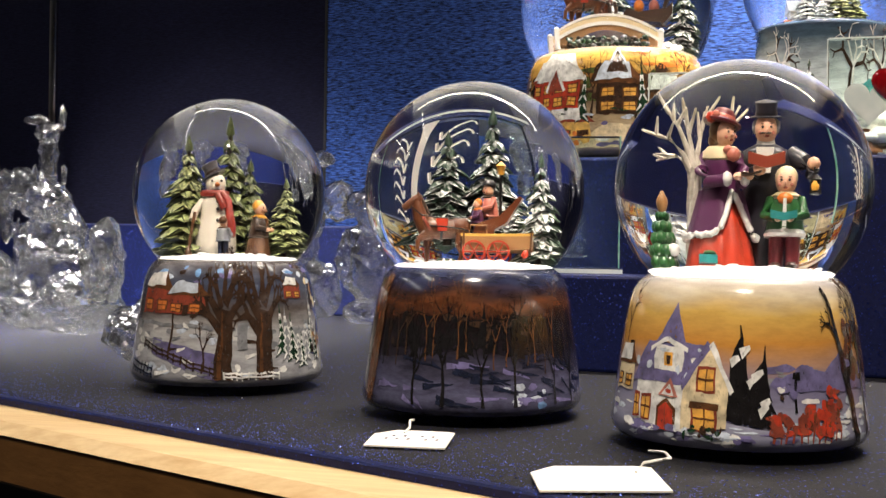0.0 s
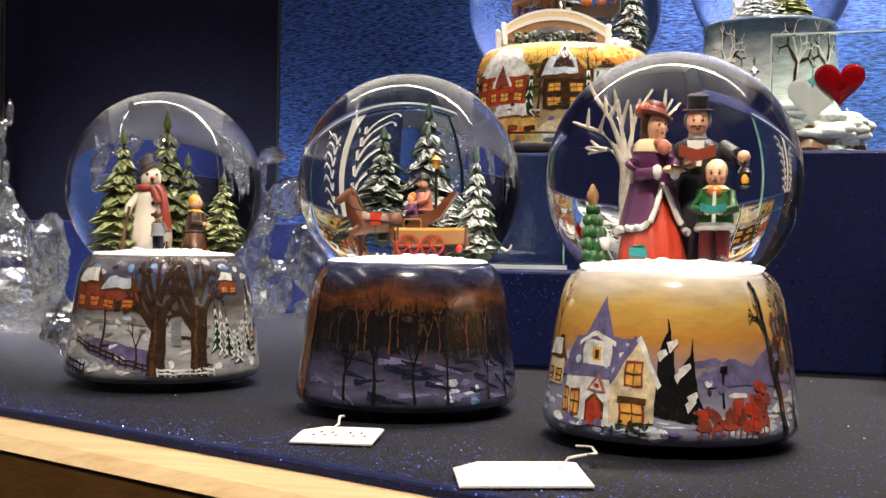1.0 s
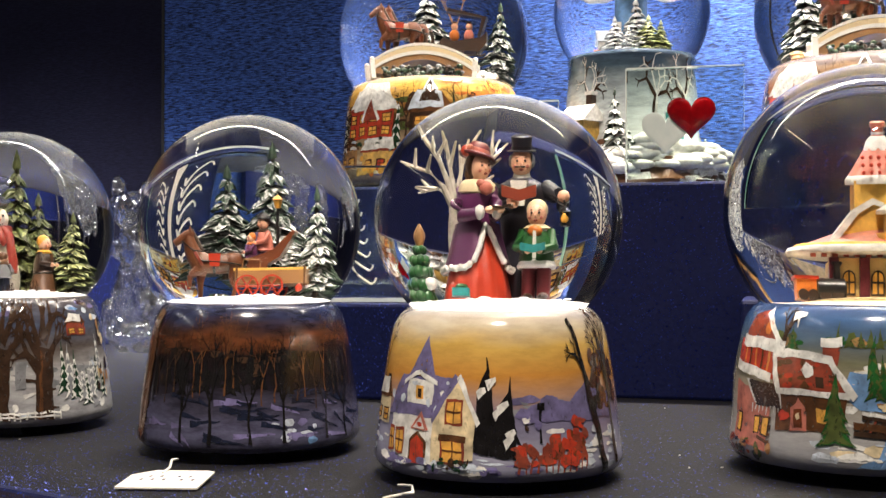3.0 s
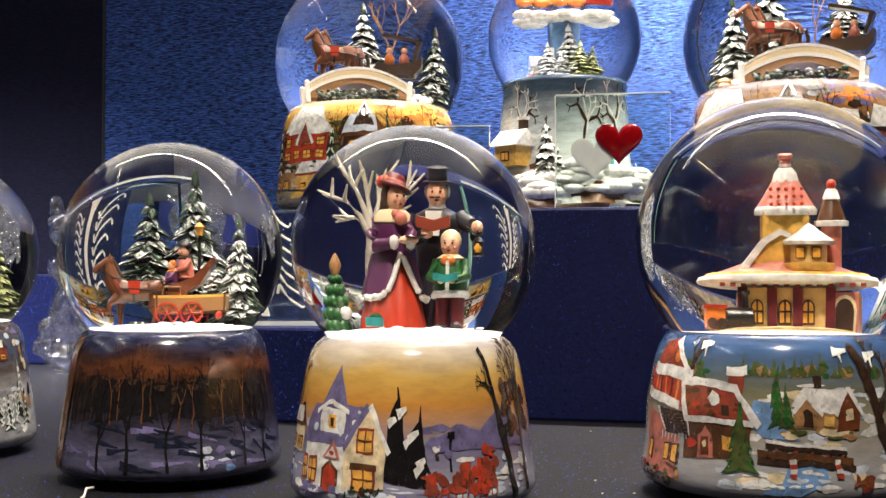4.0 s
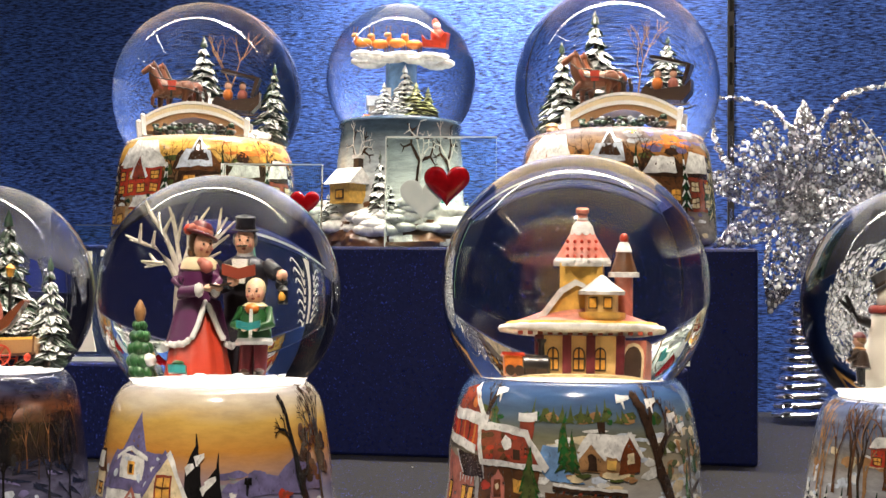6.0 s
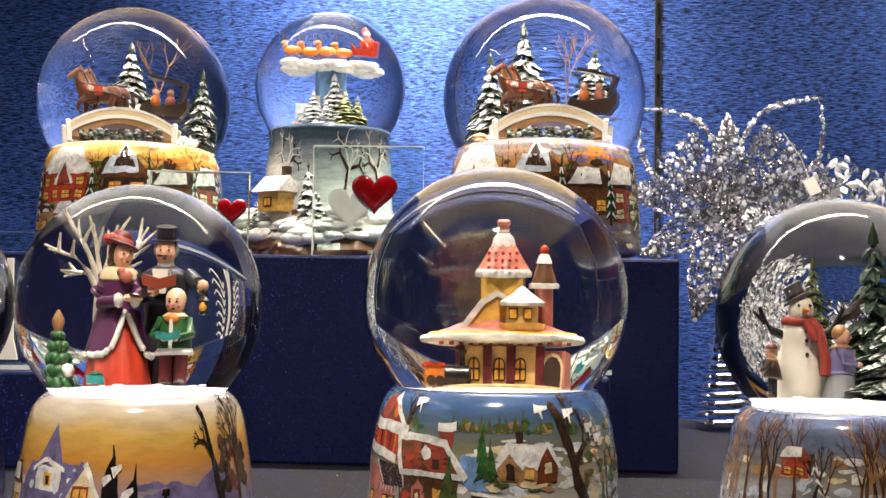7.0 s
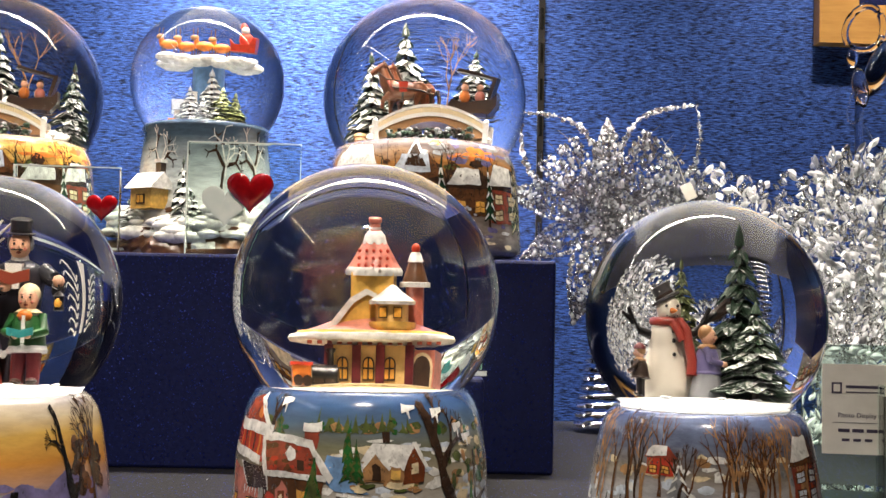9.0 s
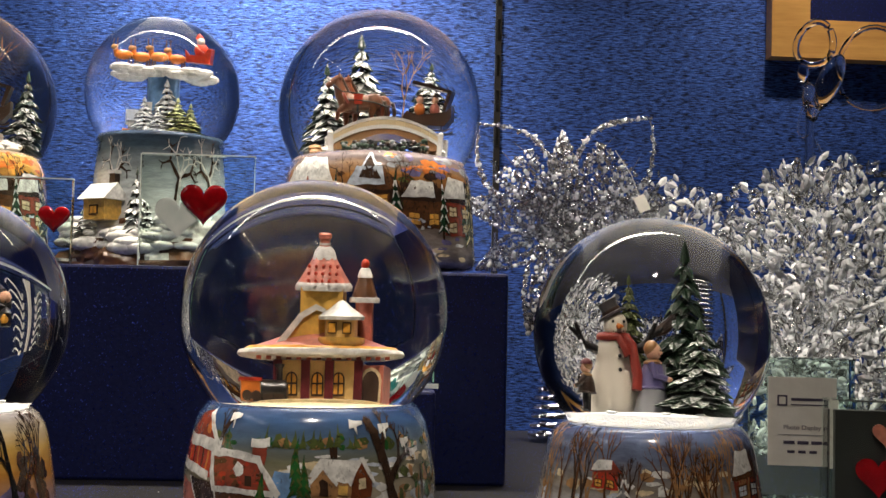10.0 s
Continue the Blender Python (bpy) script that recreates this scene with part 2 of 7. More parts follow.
def box(bm, x0, y0, z0, x1, y1, z1, bevel=0.0):
    r = bmesh.ops.create_cube(bm, size=1, matrix=Matrix.Translation(((x0 + x1) / 2, (y0 + y1) / 2, (z0 + z1) / 2)) @ Matrix.Diagonal((x1 - x0, y1 - y0, z1 - z0, 1)))
    if bevel:
        es = list({e for v in r["verts"] for e in v.link_edges})
        bmesh.ops.bevel(bm, geom=es, offset=bevel, segments=2, profile=0.5, affect="EDGES")
    return bm


# ---- setting ----
SHOP = material("shop_paint", (0.16, 0.15, 0.15), 0.7, 0.0, (0.12, 0.115, 0.12), 3)
for nm, co in (("wall_left", (-3.3, -2.5, -0.95, -3.25, 1.3, 1.7)), ("wall_right", (2.55, -2.5, -0.95, 2.6, 1.3, 1.7)), ("wall_front", (-3.3, -2.55, -0.95, 2.6, -2.5, 1.7)), ("wall_behind_case", (-3.3, 1.3, -0.95, 2.6, 1.35, 1.7)), ("floor", (-3.3, -2.5, -1.0, 2.6, 1.3, -0.95)), ("ceiling", (-3.3, -2.5, 1.7, 2.6, 1.3, 1.75))):
    bm = bmesh.new()
    box(bm, *co)
    tagged(finish(nm, bm, SHOP, smooth=False), "plain dim shop " + nm.split("_")[0] + " in grey paint", nm.split("_")[0], kind="structure")

WALL_Y = 1.09
bm = bmesh.new()
box(bm, -0.546, WALL_Y, -0.4, 2.2, WALL_Y + 0.05, 1.6)
tagged(finish("wall_back", bm, BLUE_WALL, smooth=False), "deep blue brushed shimmering wall panel", "wall", kind="structure")
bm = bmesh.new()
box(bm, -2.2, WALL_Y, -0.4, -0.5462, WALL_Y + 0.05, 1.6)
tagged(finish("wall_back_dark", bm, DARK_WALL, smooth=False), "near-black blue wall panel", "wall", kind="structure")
def front(x):
    """The shelf's front line: straight on one side, easing round to run level."""
    return 0.296 - 0.338 * x if x < -0.05 else 0.3129 - 0.338 * 0.12 * (1 - math.exp(-(x + 0.05) / 0.12))


# Unseen shield, added so that the strip's light stays off the back wall.
bm = bmesh.new()
box(bm, -0.97, 0.897, 0.865, 0.62, 0.905, 0.985, 0.001)
box(bm, -0.97, 0.855, 0.978, 0.62, 0.8968, 0.985, 0.001)
tagged(finish("strip_light_shield", bm, DARK, smooth=False), "unseen black shield added to keep the strip's light off the wall", "lamp housing", kind="structure")
pts = [(x, front(x)) for x in [-1.0 + 0.05 * i for i in range(45)]]
bm = bmesh.new()
cols = [[bm.verts.new((x, y, 0)), bm.verts.new((x, WALL_Y, 0)), bm.verts.new((x, WALL_Y, -0.02)), bm.verts.new((x, y, -0.02))] for x, y in pts]
for p, q in zip(cols, cols[1:]):
    for k in range(4):
        bm.faces.new((p[k], q[k], q[(k + 1) % 4], p[(k + 1) % 4]))
bmesh.ops.recalc_face_normals(bm, faces=bm.faces)
tagged(finish("display_shelf", bm, TABLE, smooth=False), "black glitter-cloth display shelf top", "shelf", kind="structure")
# The edge's unlit vertical face: its shade is put into a darker wood colour.
WOOD_SHADE_SIDE = stretched(material("wood_shade_side", (0, 0, 0)), (3, 60, 60), 3, ((0.16, 0.075, 0.022), (0.10, 0.045, 0.012)), (0.3, 0.75), 0.3, 0.45, 0.0)
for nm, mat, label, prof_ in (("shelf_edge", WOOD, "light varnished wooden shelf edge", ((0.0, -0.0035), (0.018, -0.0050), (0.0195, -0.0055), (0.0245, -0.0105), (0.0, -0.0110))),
                              ("shelf_front", WOOD_SHADE_SIDE, "vertical face of the varnished wooden shelf edge, coloured dark brown for shade", ((0.0, -0.0115), (0.0238, -0.0115), (0.0238, -0.031), (0.0225, -0.0325), (0.0, -0.0325))),
                              ("cloth_edge", BLUE_PAPER, "blue glitter edging of the shelf cloth", ((-0.004, 0.0002), (0.0004, 0.0002), (0.0012, -0.0006), (0.0012, -0.0034), (-0.004, -0.0034))),
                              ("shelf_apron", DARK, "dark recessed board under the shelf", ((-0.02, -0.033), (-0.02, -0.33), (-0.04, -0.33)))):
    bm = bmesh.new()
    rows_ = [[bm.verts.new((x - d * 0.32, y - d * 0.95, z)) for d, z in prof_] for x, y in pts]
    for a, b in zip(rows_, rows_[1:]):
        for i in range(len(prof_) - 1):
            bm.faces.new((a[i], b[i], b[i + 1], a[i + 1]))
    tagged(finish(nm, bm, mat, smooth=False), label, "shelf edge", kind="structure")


def riser(x0, x1, y0, y1, z, label):
    bm = bmesh.new()
    box(bm, x0, y0, 0.0, x1, y1, z, 0.002)
    return tagged(finish("riser_block", bm, BLUE_PAPER, smooth=False), label, "riser block", "blue risers")


riser(-0.25, 0.214, 0.722, 0.96, 0.134, "tall riser block wrapped in dark blue paper")
riser(-0.26, -0.09, 0.672, 0.720, 0.059, "low riser block wrapped in dark blue paper")
riser(0.05, 0.166, 0.64, 0.720, 0.064, "low riser block wrapped in dark blue paper")
riser(-0.95, -0.42, 1.06, 1.085, 0.092, "long low blue block standing against the wall")


# ---- a mesh gathered from simple worked shapes, each with its paint ----
class Bag:
    def __init__(self):
        self.v, self.f, self.m, self.mats = [], [], [], []

    def add(self, verts, faces, mat, m=None):
        if mat not in self.mats:
            self.mats.append(mat)
        k, i = len(self.v), self.mats.index(mat)
        self.v += [tuple(m @ Vector(p)) if m else tuple(p) for p in verts]
        self.f += [tuple(k + j for j in f) for f in faces]
        self.m += [i] * len(faces)

    def turned(self, prof, mat, at=(0, 0, 0), segs=16, m=None, wave=0.0, waves=7):
        """Turned body from (radius, height) pairs; wave: folds round the body."""
        vs, fs = [], []
        for r, z in prof:
            for i in range(segs):
                a = 2 * math.pi * i / segs
                q = r * (1 + wave * math.sin(waves * a))
                vs.append((at[0] + q * math.cos(a), at[1] + q * math.sin(a), at[2] + z))
        for j in range(len(prof) - 1):
            for i in range(segs):
                k = (i + 1) % segs
                fs.append((j * segs + i, j * segs + k, (j + 1) * segs + k, (j + 1) * segs + i))
        fs.append(tuple(reversed(range(segs))))
        fs.append(tuple(range((len(prof) - 1) * segs, len(prof) * segs)))
        self.add(vs, fs, mat, m)

    def ball(self, at, r, mat, scale=(1, 1, 1), segs=12, m=None):
        n = max(4, segs // 2)
        prof = [(max(1e-5, math.sin(math.pi * i / n)), -math.cos(math.pi * i / n)) for i in range(n + 1)]
        mm = Matrix.Translation(at) @ Matrix.Diagonal((r * scale[0], r * scale[1], r * scale[2], 1))
        self.turned(prof, mat, segs=segs, m=(m @ mm) if m else mm)

    def tube(self, pts, r0, r1, mat, sides=6):
        pts = [Vector(p) for p in pts]
        vs, fs = [], []
        for j, p in enumerate(pts):
            d = (pts[min(j + 1, len(pts) - 1)] - pts[max(j - 1, 0)]).normalized()
            a = d.orthogonal().normalized()
            b = d.cross(a)
            r = r0 + (r1 - r0) * j / max(1, len(pts) - 1)
            vs += [p + r * (math.cos(2 * math.pi * i / sides) * a + math.sin(2 * math.pi * i / sides) * b) for i in range(sides)]
        for j in range(len(pts) - 1):
            for i in range(sides):
                k = (i + 1) % sides
                fs.append((j * sides + i, j * sides + k, (j + 1) * sides + k, (j + 1) * sides + i))
        fs += [tuple(reversed(range(sides))), tuple(range((len(pts) - 1) * sides, len(pts) * sides))]
        self.add(vs, fs, mat)

    def block(self, x0, y0, z0, x1, y1, z1, mat, m=None, taper=0.0):
        t = taper
        vs = [(x0, y0, z0), (x1, y0, z0), (x1, y1, z0), (x0, y1, z0), (x0 + t, y0 + t, z1), (x1 - t, y0 + t, z1), (x1 - t, y1 - t, z1), (x0 + t, y1 - t, z1)]
        self.add(vs, [(3, 2, 1, 0), (4, 5, 6, 7), (0, 1, 5, 4), (1, 2, 6, 5), (2, 3, 7, 6), (3, 0, 4, 7)], mat, m)

    def gable(self, x0, y0, z0, x1, y1, z1, mat, m=None):
        """A gabled roof with its ridge along x."""
        ym = (y0 + y1) / 2
        vs = [(x0, y0, z0), (x1, y0, z0), (x1, y1, z0), (x0, y1, z0), (x0, ym, z1), (x1, ym, z1)]
        self.add(vs, [(3, 2, 1, 0), (0, 1, 5, 4), (2, 3, 4, 5), (1, 2, 5), (3, 0, 4)], mat, m)

    def slab(self, outline, y0, y1, mat, m=None):
        """A flat outline in x and z, with thickness in y."""
        n = len(outline)
        vs = [(x, y0, z) for x, z in outline] + [(x, y1, z) for x, z in outline]
        fs = [tuple(range(n)), tuple(reversed(range(n, 2 * n)))] + [(i, n + i, n + (i + 1) % n, (i + 1) % n) for i in range(n)]
        self.add(vs, fs, mat, m)

    def done(self, name, parent=None, label="", smooth=True, m=None):
        me = bpy.data.meshes.new(name)
        me.from_pydata(self.v, [], self.f)
        for x in self.mats:
            me.materials.append(x)
        me.polygons.foreach_set("material_index", self.m)
        me.polygons.foreach_set("use_smooth", [smooth] * len(self.f))
        me.update()
        ob = new(name, me)
        if smooth:
            me.set_sharp_from_angle(angle=radians(50))
        if parent is not None:
            ob.parent = parent
        if m is not None:
            ob.matrix_local = m
        if label:
            ob["label"] = label
        return ob


NEEDLES = {}


def needles(green, snow):
    """Painted fir green, mottled darker, with snow, or on olive firs a painted highlight, on what faces up."""
    key = (green.name, round(snow, 2))
    if key not in NEEDLES:
        base = green.node_tree.nodes["Principled BSDF"].inputs["Base Color"].default_value[:3]
        m = material("snowy_highlit_needles", base, 0.45, 0.0, tuple(c * 0.35 for c in base), 900, 0.4, 1200, 0.15)
        nt = m.node_tree
        bsdf = nt.nodes["Principled BSDF"]
        green_out = bsdf.inputs["Base Color"].links[0].from_socket
        geo, sep, co, n = nt.nodes.new("ShaderNodeNewGeometry"), nt.nodes.new("ShaderNodeSeparateXYZ"), nt.nodes.new("ShaderNodeTexCoord"), nt.nodes.new("ShaderNodeTexNoise")
        n.inputs["Scale"].default_value, n.inputs["Detail"].default_value = 620, 4
        ma, r, mix = nt.nodes.new("ShaderNodeMath"), nt.nodes.new("ShaderNodeMapRange"), nt.nodes.new("ShaderNodeMix")
        ma.operation, ma.inputs[1].default_value = "MULTIPLY_ADD", 1.5
        edge = 2.05 - 1.25 * snow
        r.inputs["From Min"].default_value, r.inputs["From Max"].default_value = edge - 0.12, edge + 0.22
        # Olive firs carry no snow: a yellow-green highlight is painted on their upward faces.
        mix.data_type, mix.inputs["B"].default_value = "RGBA", (0.36, 0.40, 0.17, 1) if green is P["olive"] else (0.74, 0.76, 0.76, 1)
        nt.links.new(geo.outputs["Normal"], sep.inputs["Vector"])
        nt.links.new(co.outputs["Object"], n.inputs["Vector"])
        nt.links.new(n.outputs["Fac"], ma.inputs[0])
        nt.links.new(sep.outputs["Z"], ma.inputs[2])
        nt.links.new(ma.outputs["Value"], r.inputs["Value"])
        nt.links.new(r.outputs["Result"], mix.inputs["Factor"])
        nt.links.new(green_out, mix.inputs["A"])
        nt.links.new(mix.outputs["Result"], bsdf.inputs["Base Color"])
        NEEDLES[key] = m
    return NEEDLES[key]


def pine(parent, at, h, w, green, snow=0.4, seed=1, name="pine_tree", tiers=10):
    """Moulded fir: tiers of ragged drooping boughs round a stem."""
    rnd = random.Random(seed)
    b = Bag()
    mat = needles(green, snow)
    x, y, z = at
    up = Vector((0, 0, 1))
    b.tube([(x, y, z), (x, y, z + h * 0.95)], w * 0.14, w * 0.03, P["umber"], 7)
    for t in range(tiers):
        u = t / (tiers - 1)
        r, zz, k = w * 1.12 * (1 - u) ** 0.85 + w * 0.07, z + h * (0.13 + 0.80 * u), max(5, int(12 * (1 - 0.5 * u)))
        turn = rnd.uniform(0, 6.28)
        for i in range(k):
            a = turn + 2 * math.pi * i / k + rnd.uniform(-0.2, 0.2)
            L, q, drop = r * rnd.uniform(0.72, 1.15), r * 0.30 + w * 0.03, h * 0.060 * rnd.uniform(0.6, 1.5) * (1 - 0.4 * u)
            th = (h * 0.030 + w * 0.03) * (1 - 0.45 * u)
            d, s = Vector((math.cos(a), math.sin(a), 0)), Vector((-math.sin(a), math.cos(a), 0))
            o = Vector((x, y, zz + rnd.uniform(-0.02, 0.02) * h))
            vs, fs, sides = [], [], 10
            for f, wide in ((0.0, 0.45), (0.3, 0.85), (0.58, 1.0), (0.82, 0.72), (0.96, 0.34), (1.06, 0.03)):
                c = o + d * L * f - up * drop * (f ** 1.6) * 1.5
                for n in range(sides):
                    e = 2 * math.pi * n / sides
                    j = (1.0 if n % 2 else 0.62) * rnd.uniform(0.8, 1.2)
                    vs.append(c + s * math.cos(e) * q * wide * j + up * math.sin(e) * th * wide * j + d * (0.05 * L * (n % 2)))
            for n in range(5):
                for e in range(sides):
                    f = (e + 1) % sides
                    fs.append((n * sides + e, n * sides + f, (n + 1) * sides + f, (n + 1) * sides + e))
            b.add(vs, fs, mat)
    b.turned([(w * 0.13, 0), (w * 0.10, h * 0.05), (w * 0.03, h * 0.10), (1e-5, h * 0.125)], mat, (x, y, z + h * 0.885), 8, wave=0.2, waves=4)
    return b.done(name, parent)


def bare_tree(parent, at, h, mat, seed=1, r=0.0012, name="bare_tree", spread=0.75, depth=3):
    rnd = random.Random(seed)
    b = Bag()

    def grow(p, d, L, r, n):
        q = p + d * L
        mid = p.lerp(q, 0.5) + Vector((rnd.uniform(-1, 1), rnd.uniform(-1, 1), 0)) * L * 0.08
        b.tube([p, mid, q], r, r * 0.65, mat, 6)
        if n:
            for i in range(3):
                a = rnd.uniform(0, 6.28)
                grow(q, (d + Vector((math.cos(a), 0.5 * math.sin(a), 0.25)) * spread).normalized(), L * rnd.uniform(0.45, 0.7), r * 0.62, n - 1)
    grow(Vector(at), Vector((0, 0, 1)), h * 0.5, r, depth)
    return b.done(name, parent)


INKS = {}


def ink(mat):
    """The printed counterpart of a paint: glossy, mottled by the brush at two sizes, and thin in places."""
    if mat not in INKS:
        c = mat.node_tree.nodes["Principled BSDF"].inputs["Base Color"].default_value[:3]
        grey = sum(c) / 3
        m = material("print_ink", tuple(min(1, 1.18 * x + 0.03 * grey) for x in c), 0.16, 0.0, tuple(0.45 * x + 0.10 * grey for x in c), 210, coat=0.4, contrast=(0.30, 0.72))
        nt = m.node_tree
        co, mp, n, r = nt.nodes.new("ShaderNodeTexCoord"), nt.nodes.new("ShaderNodeMapping"), nt.nodes.new("ShaderNodeTexNoise"), nt.nodes.new("ShaderNodeMapRange")
        n.inputs["Scale"].default_value, n.inputs["Detail"].default_value, n.inputs["Roughness"].default_value = 640, 3, 0.6
        mp.inputs["Scale"].default_value = (1, 1, 0.6)
        r.inputs["From Min"].default_value, r.inputs["From Max"].default_value, r.inputs["To Min"].default_value = 0.30, 0.42, 0.55
        nt.links.new(co.outputs["Object"], mp.inputs["Vector"])
        nt.links.new(mp.outputs["Vector"], n.inputs["Vector"])
        nt.links.new(n.outputs["Fac"], r.inputs["Value"])
        nt.links.new(r.outputs["Result"], nt.nodes["Principled BSDF"].inputs["Alpha"])
        INKS[mat] = m
    return INKS[mat]


# ---- printed pictures, laid on a turned base as thin coloured shapes ----
class Print:
    def __init__(self, prof, R, low, high):
        self.prof, self.R, self.low, self.high = prof, R, low, high
        self.bag, self.rnd = Bag(), random.Random(len(prof) * 7 + int(R * 1e4))

    def place(self, a, h, lift):
        v = Vector((a * 0.11, h * 4.2, self.R * 400))
        w1, w2 = noise.noise_vector(v), noise.noise_vector(v * 3.3)
        a, h = a + 1.5 * w1.x + 0.75 * w2.x, h + 0.016 * w1.y + 0.010 * w2.y
        z = self.low + (self.high - self.low) * h
        r = self.prof[-1][0]
        for (r0, z0), (r1, z1) in zip(self.prof, self.prof[1:]):
            if z0 <= z <= z1 and z1 > z0:
                r = r0 + (r1 - r0) * (z - z0) / (z1 - z0)
                break
        q = r * self.R + lift
        return (q * math.sin(radians(a)), -q * math.cos(radians(a)), z * self.R)

    def poly(self, pts, mat, layer=1):
        lift = 0.00010 * layer + self.rnd.uniform(0, 0.00006)
        cx, cy = sum(p[0] for p in pts) / len(pts), sum(p[1] for p in pts) / len(pts)
        todo = [((cx, cy), pts[i], pts[(i + 1) % len(pts)]) for i in range(len(pts))]
        while todo:
            t = todo.pop()
            e = [max(abs(t[i][0] - t[(i + 1) % 3][0]) / 3.2, abs(t[i][1] - t[(i + 1) % 3][1]) / 0.09) for i in range(3)]
            k = e.index(max(e))
            if e[k] > 1:
                a, b, c = t[k], t[(k + 1) % 3], t[(k + 2) % 3]
                mid = ((a[0] + b[0]) / 2, (a[1] + b[1]) / 2)
                todo += [(a, mid, c), (mid, b, c)]
            else:
                vs = [self.place(*p, lift) for p in t]
                flip = (t[1][0] - t[0][0]) * (t[2][1] - t[0][1]) - (t[1][1] - t[0][1]) * (t[2][0] - t[0][0]) < 0
                self.bag.add(vs, [(0, 2, 1) if flip else (0, 1, 2)], ink(mat))

    def rect(self, a0, h0, a1, h1, mat, layer=1):
        self.poly([(a0, h0), (a1, h0), (a1, h1), (a0, h1)], mat, layer)

    def blob(self, a, h, ra, rh, mat, layer=1, n=10):
        self.poly([(a + ra * math.cos(6.283 * i / n) * self.rnd.uniform(0.75, 1.2), h + rh * math.sin(6.283 * i / n) * self.rnd.uniform(0.75, 1.2)) for i in range(n)], mat, layer)

    def stroke(self, a0, h0, a1, h1, w, mat, layer=2, w1=None):
        """A brush stroke; widths in degrees."""
        w1 = w if w1 is None else w1
        dx, dy = a1 - a0, (h1 - h0) * 38
        n = math.hypot(dx, dy) or 1
        px, py = -dy / n / 2, dx / n / 2 / 38
        self.poly([(a0 + px * w, h0 + py * w), (a0 - px * w, h0 - py * w), (a1 - px * w1, h1 - py * w1), (a1 + px * w1, h1 + py * w1)], mat, layer)

    def tree(self, a, h, tall, mat, w=2.0, n=4, layer=3, lean=0.0, spread=0.6):
        def grow(a, h, ang, L, w, n):
            a1, h1 = a + math.sin(ang) * L * 38, h + math.cos(ang) * L
            self.stroke(a, h, a1, h1, w, mat, layer, w * 0.6)
            if n:
                for s in (-1, 1) if self.rnd.random() < 0.7 else (-1, 0.2, 1):
                    grow(a1, h1, ang + s * spread * self.rnd.uniform(0.5, 1.2), L * self.rnd.uniform(0.5, 0.75), w * 0.58, n - 1)
        grow(a, h, lean, tall * 0.42, w, n)

    def fir(self, a, h, tall, w, mat, snow=None, layer=3):
        n = 5
        for i in range(n):
            u = i / n
            q, z = w * (1 - u) * self.rnd.uniform(0.85, 1.1), h + tall * u * 0.9
            self.poly([(a - q, z), (a, z + tall * 0.08), (a + q, z), (a + q * 0.2, z + tall * 0.36), (a, z + tall * 0.38), (a - q * 0.2, z + tall * 0.36)], mat, layer)
            if snow:
                for s in (-1, 1):
                    self.stroke(a + s * q * 0.25, z + tall * 0.15, a + s * q * 0.85, z + tall * 0.04, 1.1, snow, layer + 1, 0.4)

    def house(self, a, h, w, tall, wall, roof, win, door=None, layer=3, snow=None, rows=1):
        """A gabled house: walls from h up to 60 per cent of tall, then the roof."""
        e = h + tall * 0.58
        self.rect(a - w / 2, h, a + w / 2, e, wall, layer)
        self.poly([(a - w * 0.6, e), (a + w * 0.6, e), (a + w * 0.28, h + tall), (a - w * 0.34, h + tall)], roof, layer + 1)
        if snow:
            self.poly([(a - w * 0.55, e + tall * 0.06), (a + w * 0.3, e + tall * 0.10), (a + w * 0.27, h + tall), (a - w * 0.33, h + tall * 1.01)], snow, layer + 2)
        k = max(2, int(w / 9))
        for j in range(rows):
            for i in range(k):
                x, z = a - w / 2 + w * (i + 0.5) / k, h + tall * (0.2 + 0.38 * j) * (0.58 / 0.58 if rows == 1 else 0.72)
                ww, hh = w / k * 0.26, tall * (0.11 if rows == 1 else 0.075)
                self.rect(x - ww * 1.3, z - hh * 1.2, x + ww * 1.3, z + hh * 1.3, P["brown"], layer + 1)
                self.rect(x - ww, z - hh, x + ww, z + hh, win, layer + 2)
                self.stroke(x, z - hh, x, z + hh, 0.35, P["brown"], layer + 3)
                self.stroke(x - ww, z, x + ww, z, 0.35, P["brown"], layer + 3)
        if door:
            self.rect(a - w * 0.07, h, a + w * 0.07, h + tall * 0.3, door, layer + 3)

    def fence(self, a0, a1, h, h1, mat, n=9, tall=0.06):
        for i in range(n):
            u = i / (n - 1)
            a, z = a0 + (a1 - a0) * u, h + (h1 - h) * u
            self.stroke(a, z - 0.01, a, z + tall, 0.9, mat, 4)
        for k in (0.25, 0.75):
            self.stroke(a0, h + tall * k, a1, h1 + tall * k, 0.6, mat, 4)

    def specks(self, a0, a1, h0, h1, n, mats, ra=1.5, rh=0.02, layer=2):
        for i in range(n):
            self.blob(self.rnd.uniform(a0, a1), self.rnd.uniform(h0, h1), ra * self.rnd.uniform(0.4, 1.3), rh * self.rnd.uniform(0.4, 1.3), self.rnd.choice(mats), layer, 7)

    def done(self, thing):
        parent = next(o for o in thing.children if o.name.startswith("base"))
        return self.bag.done("printed_picture", parent, smooth=True)


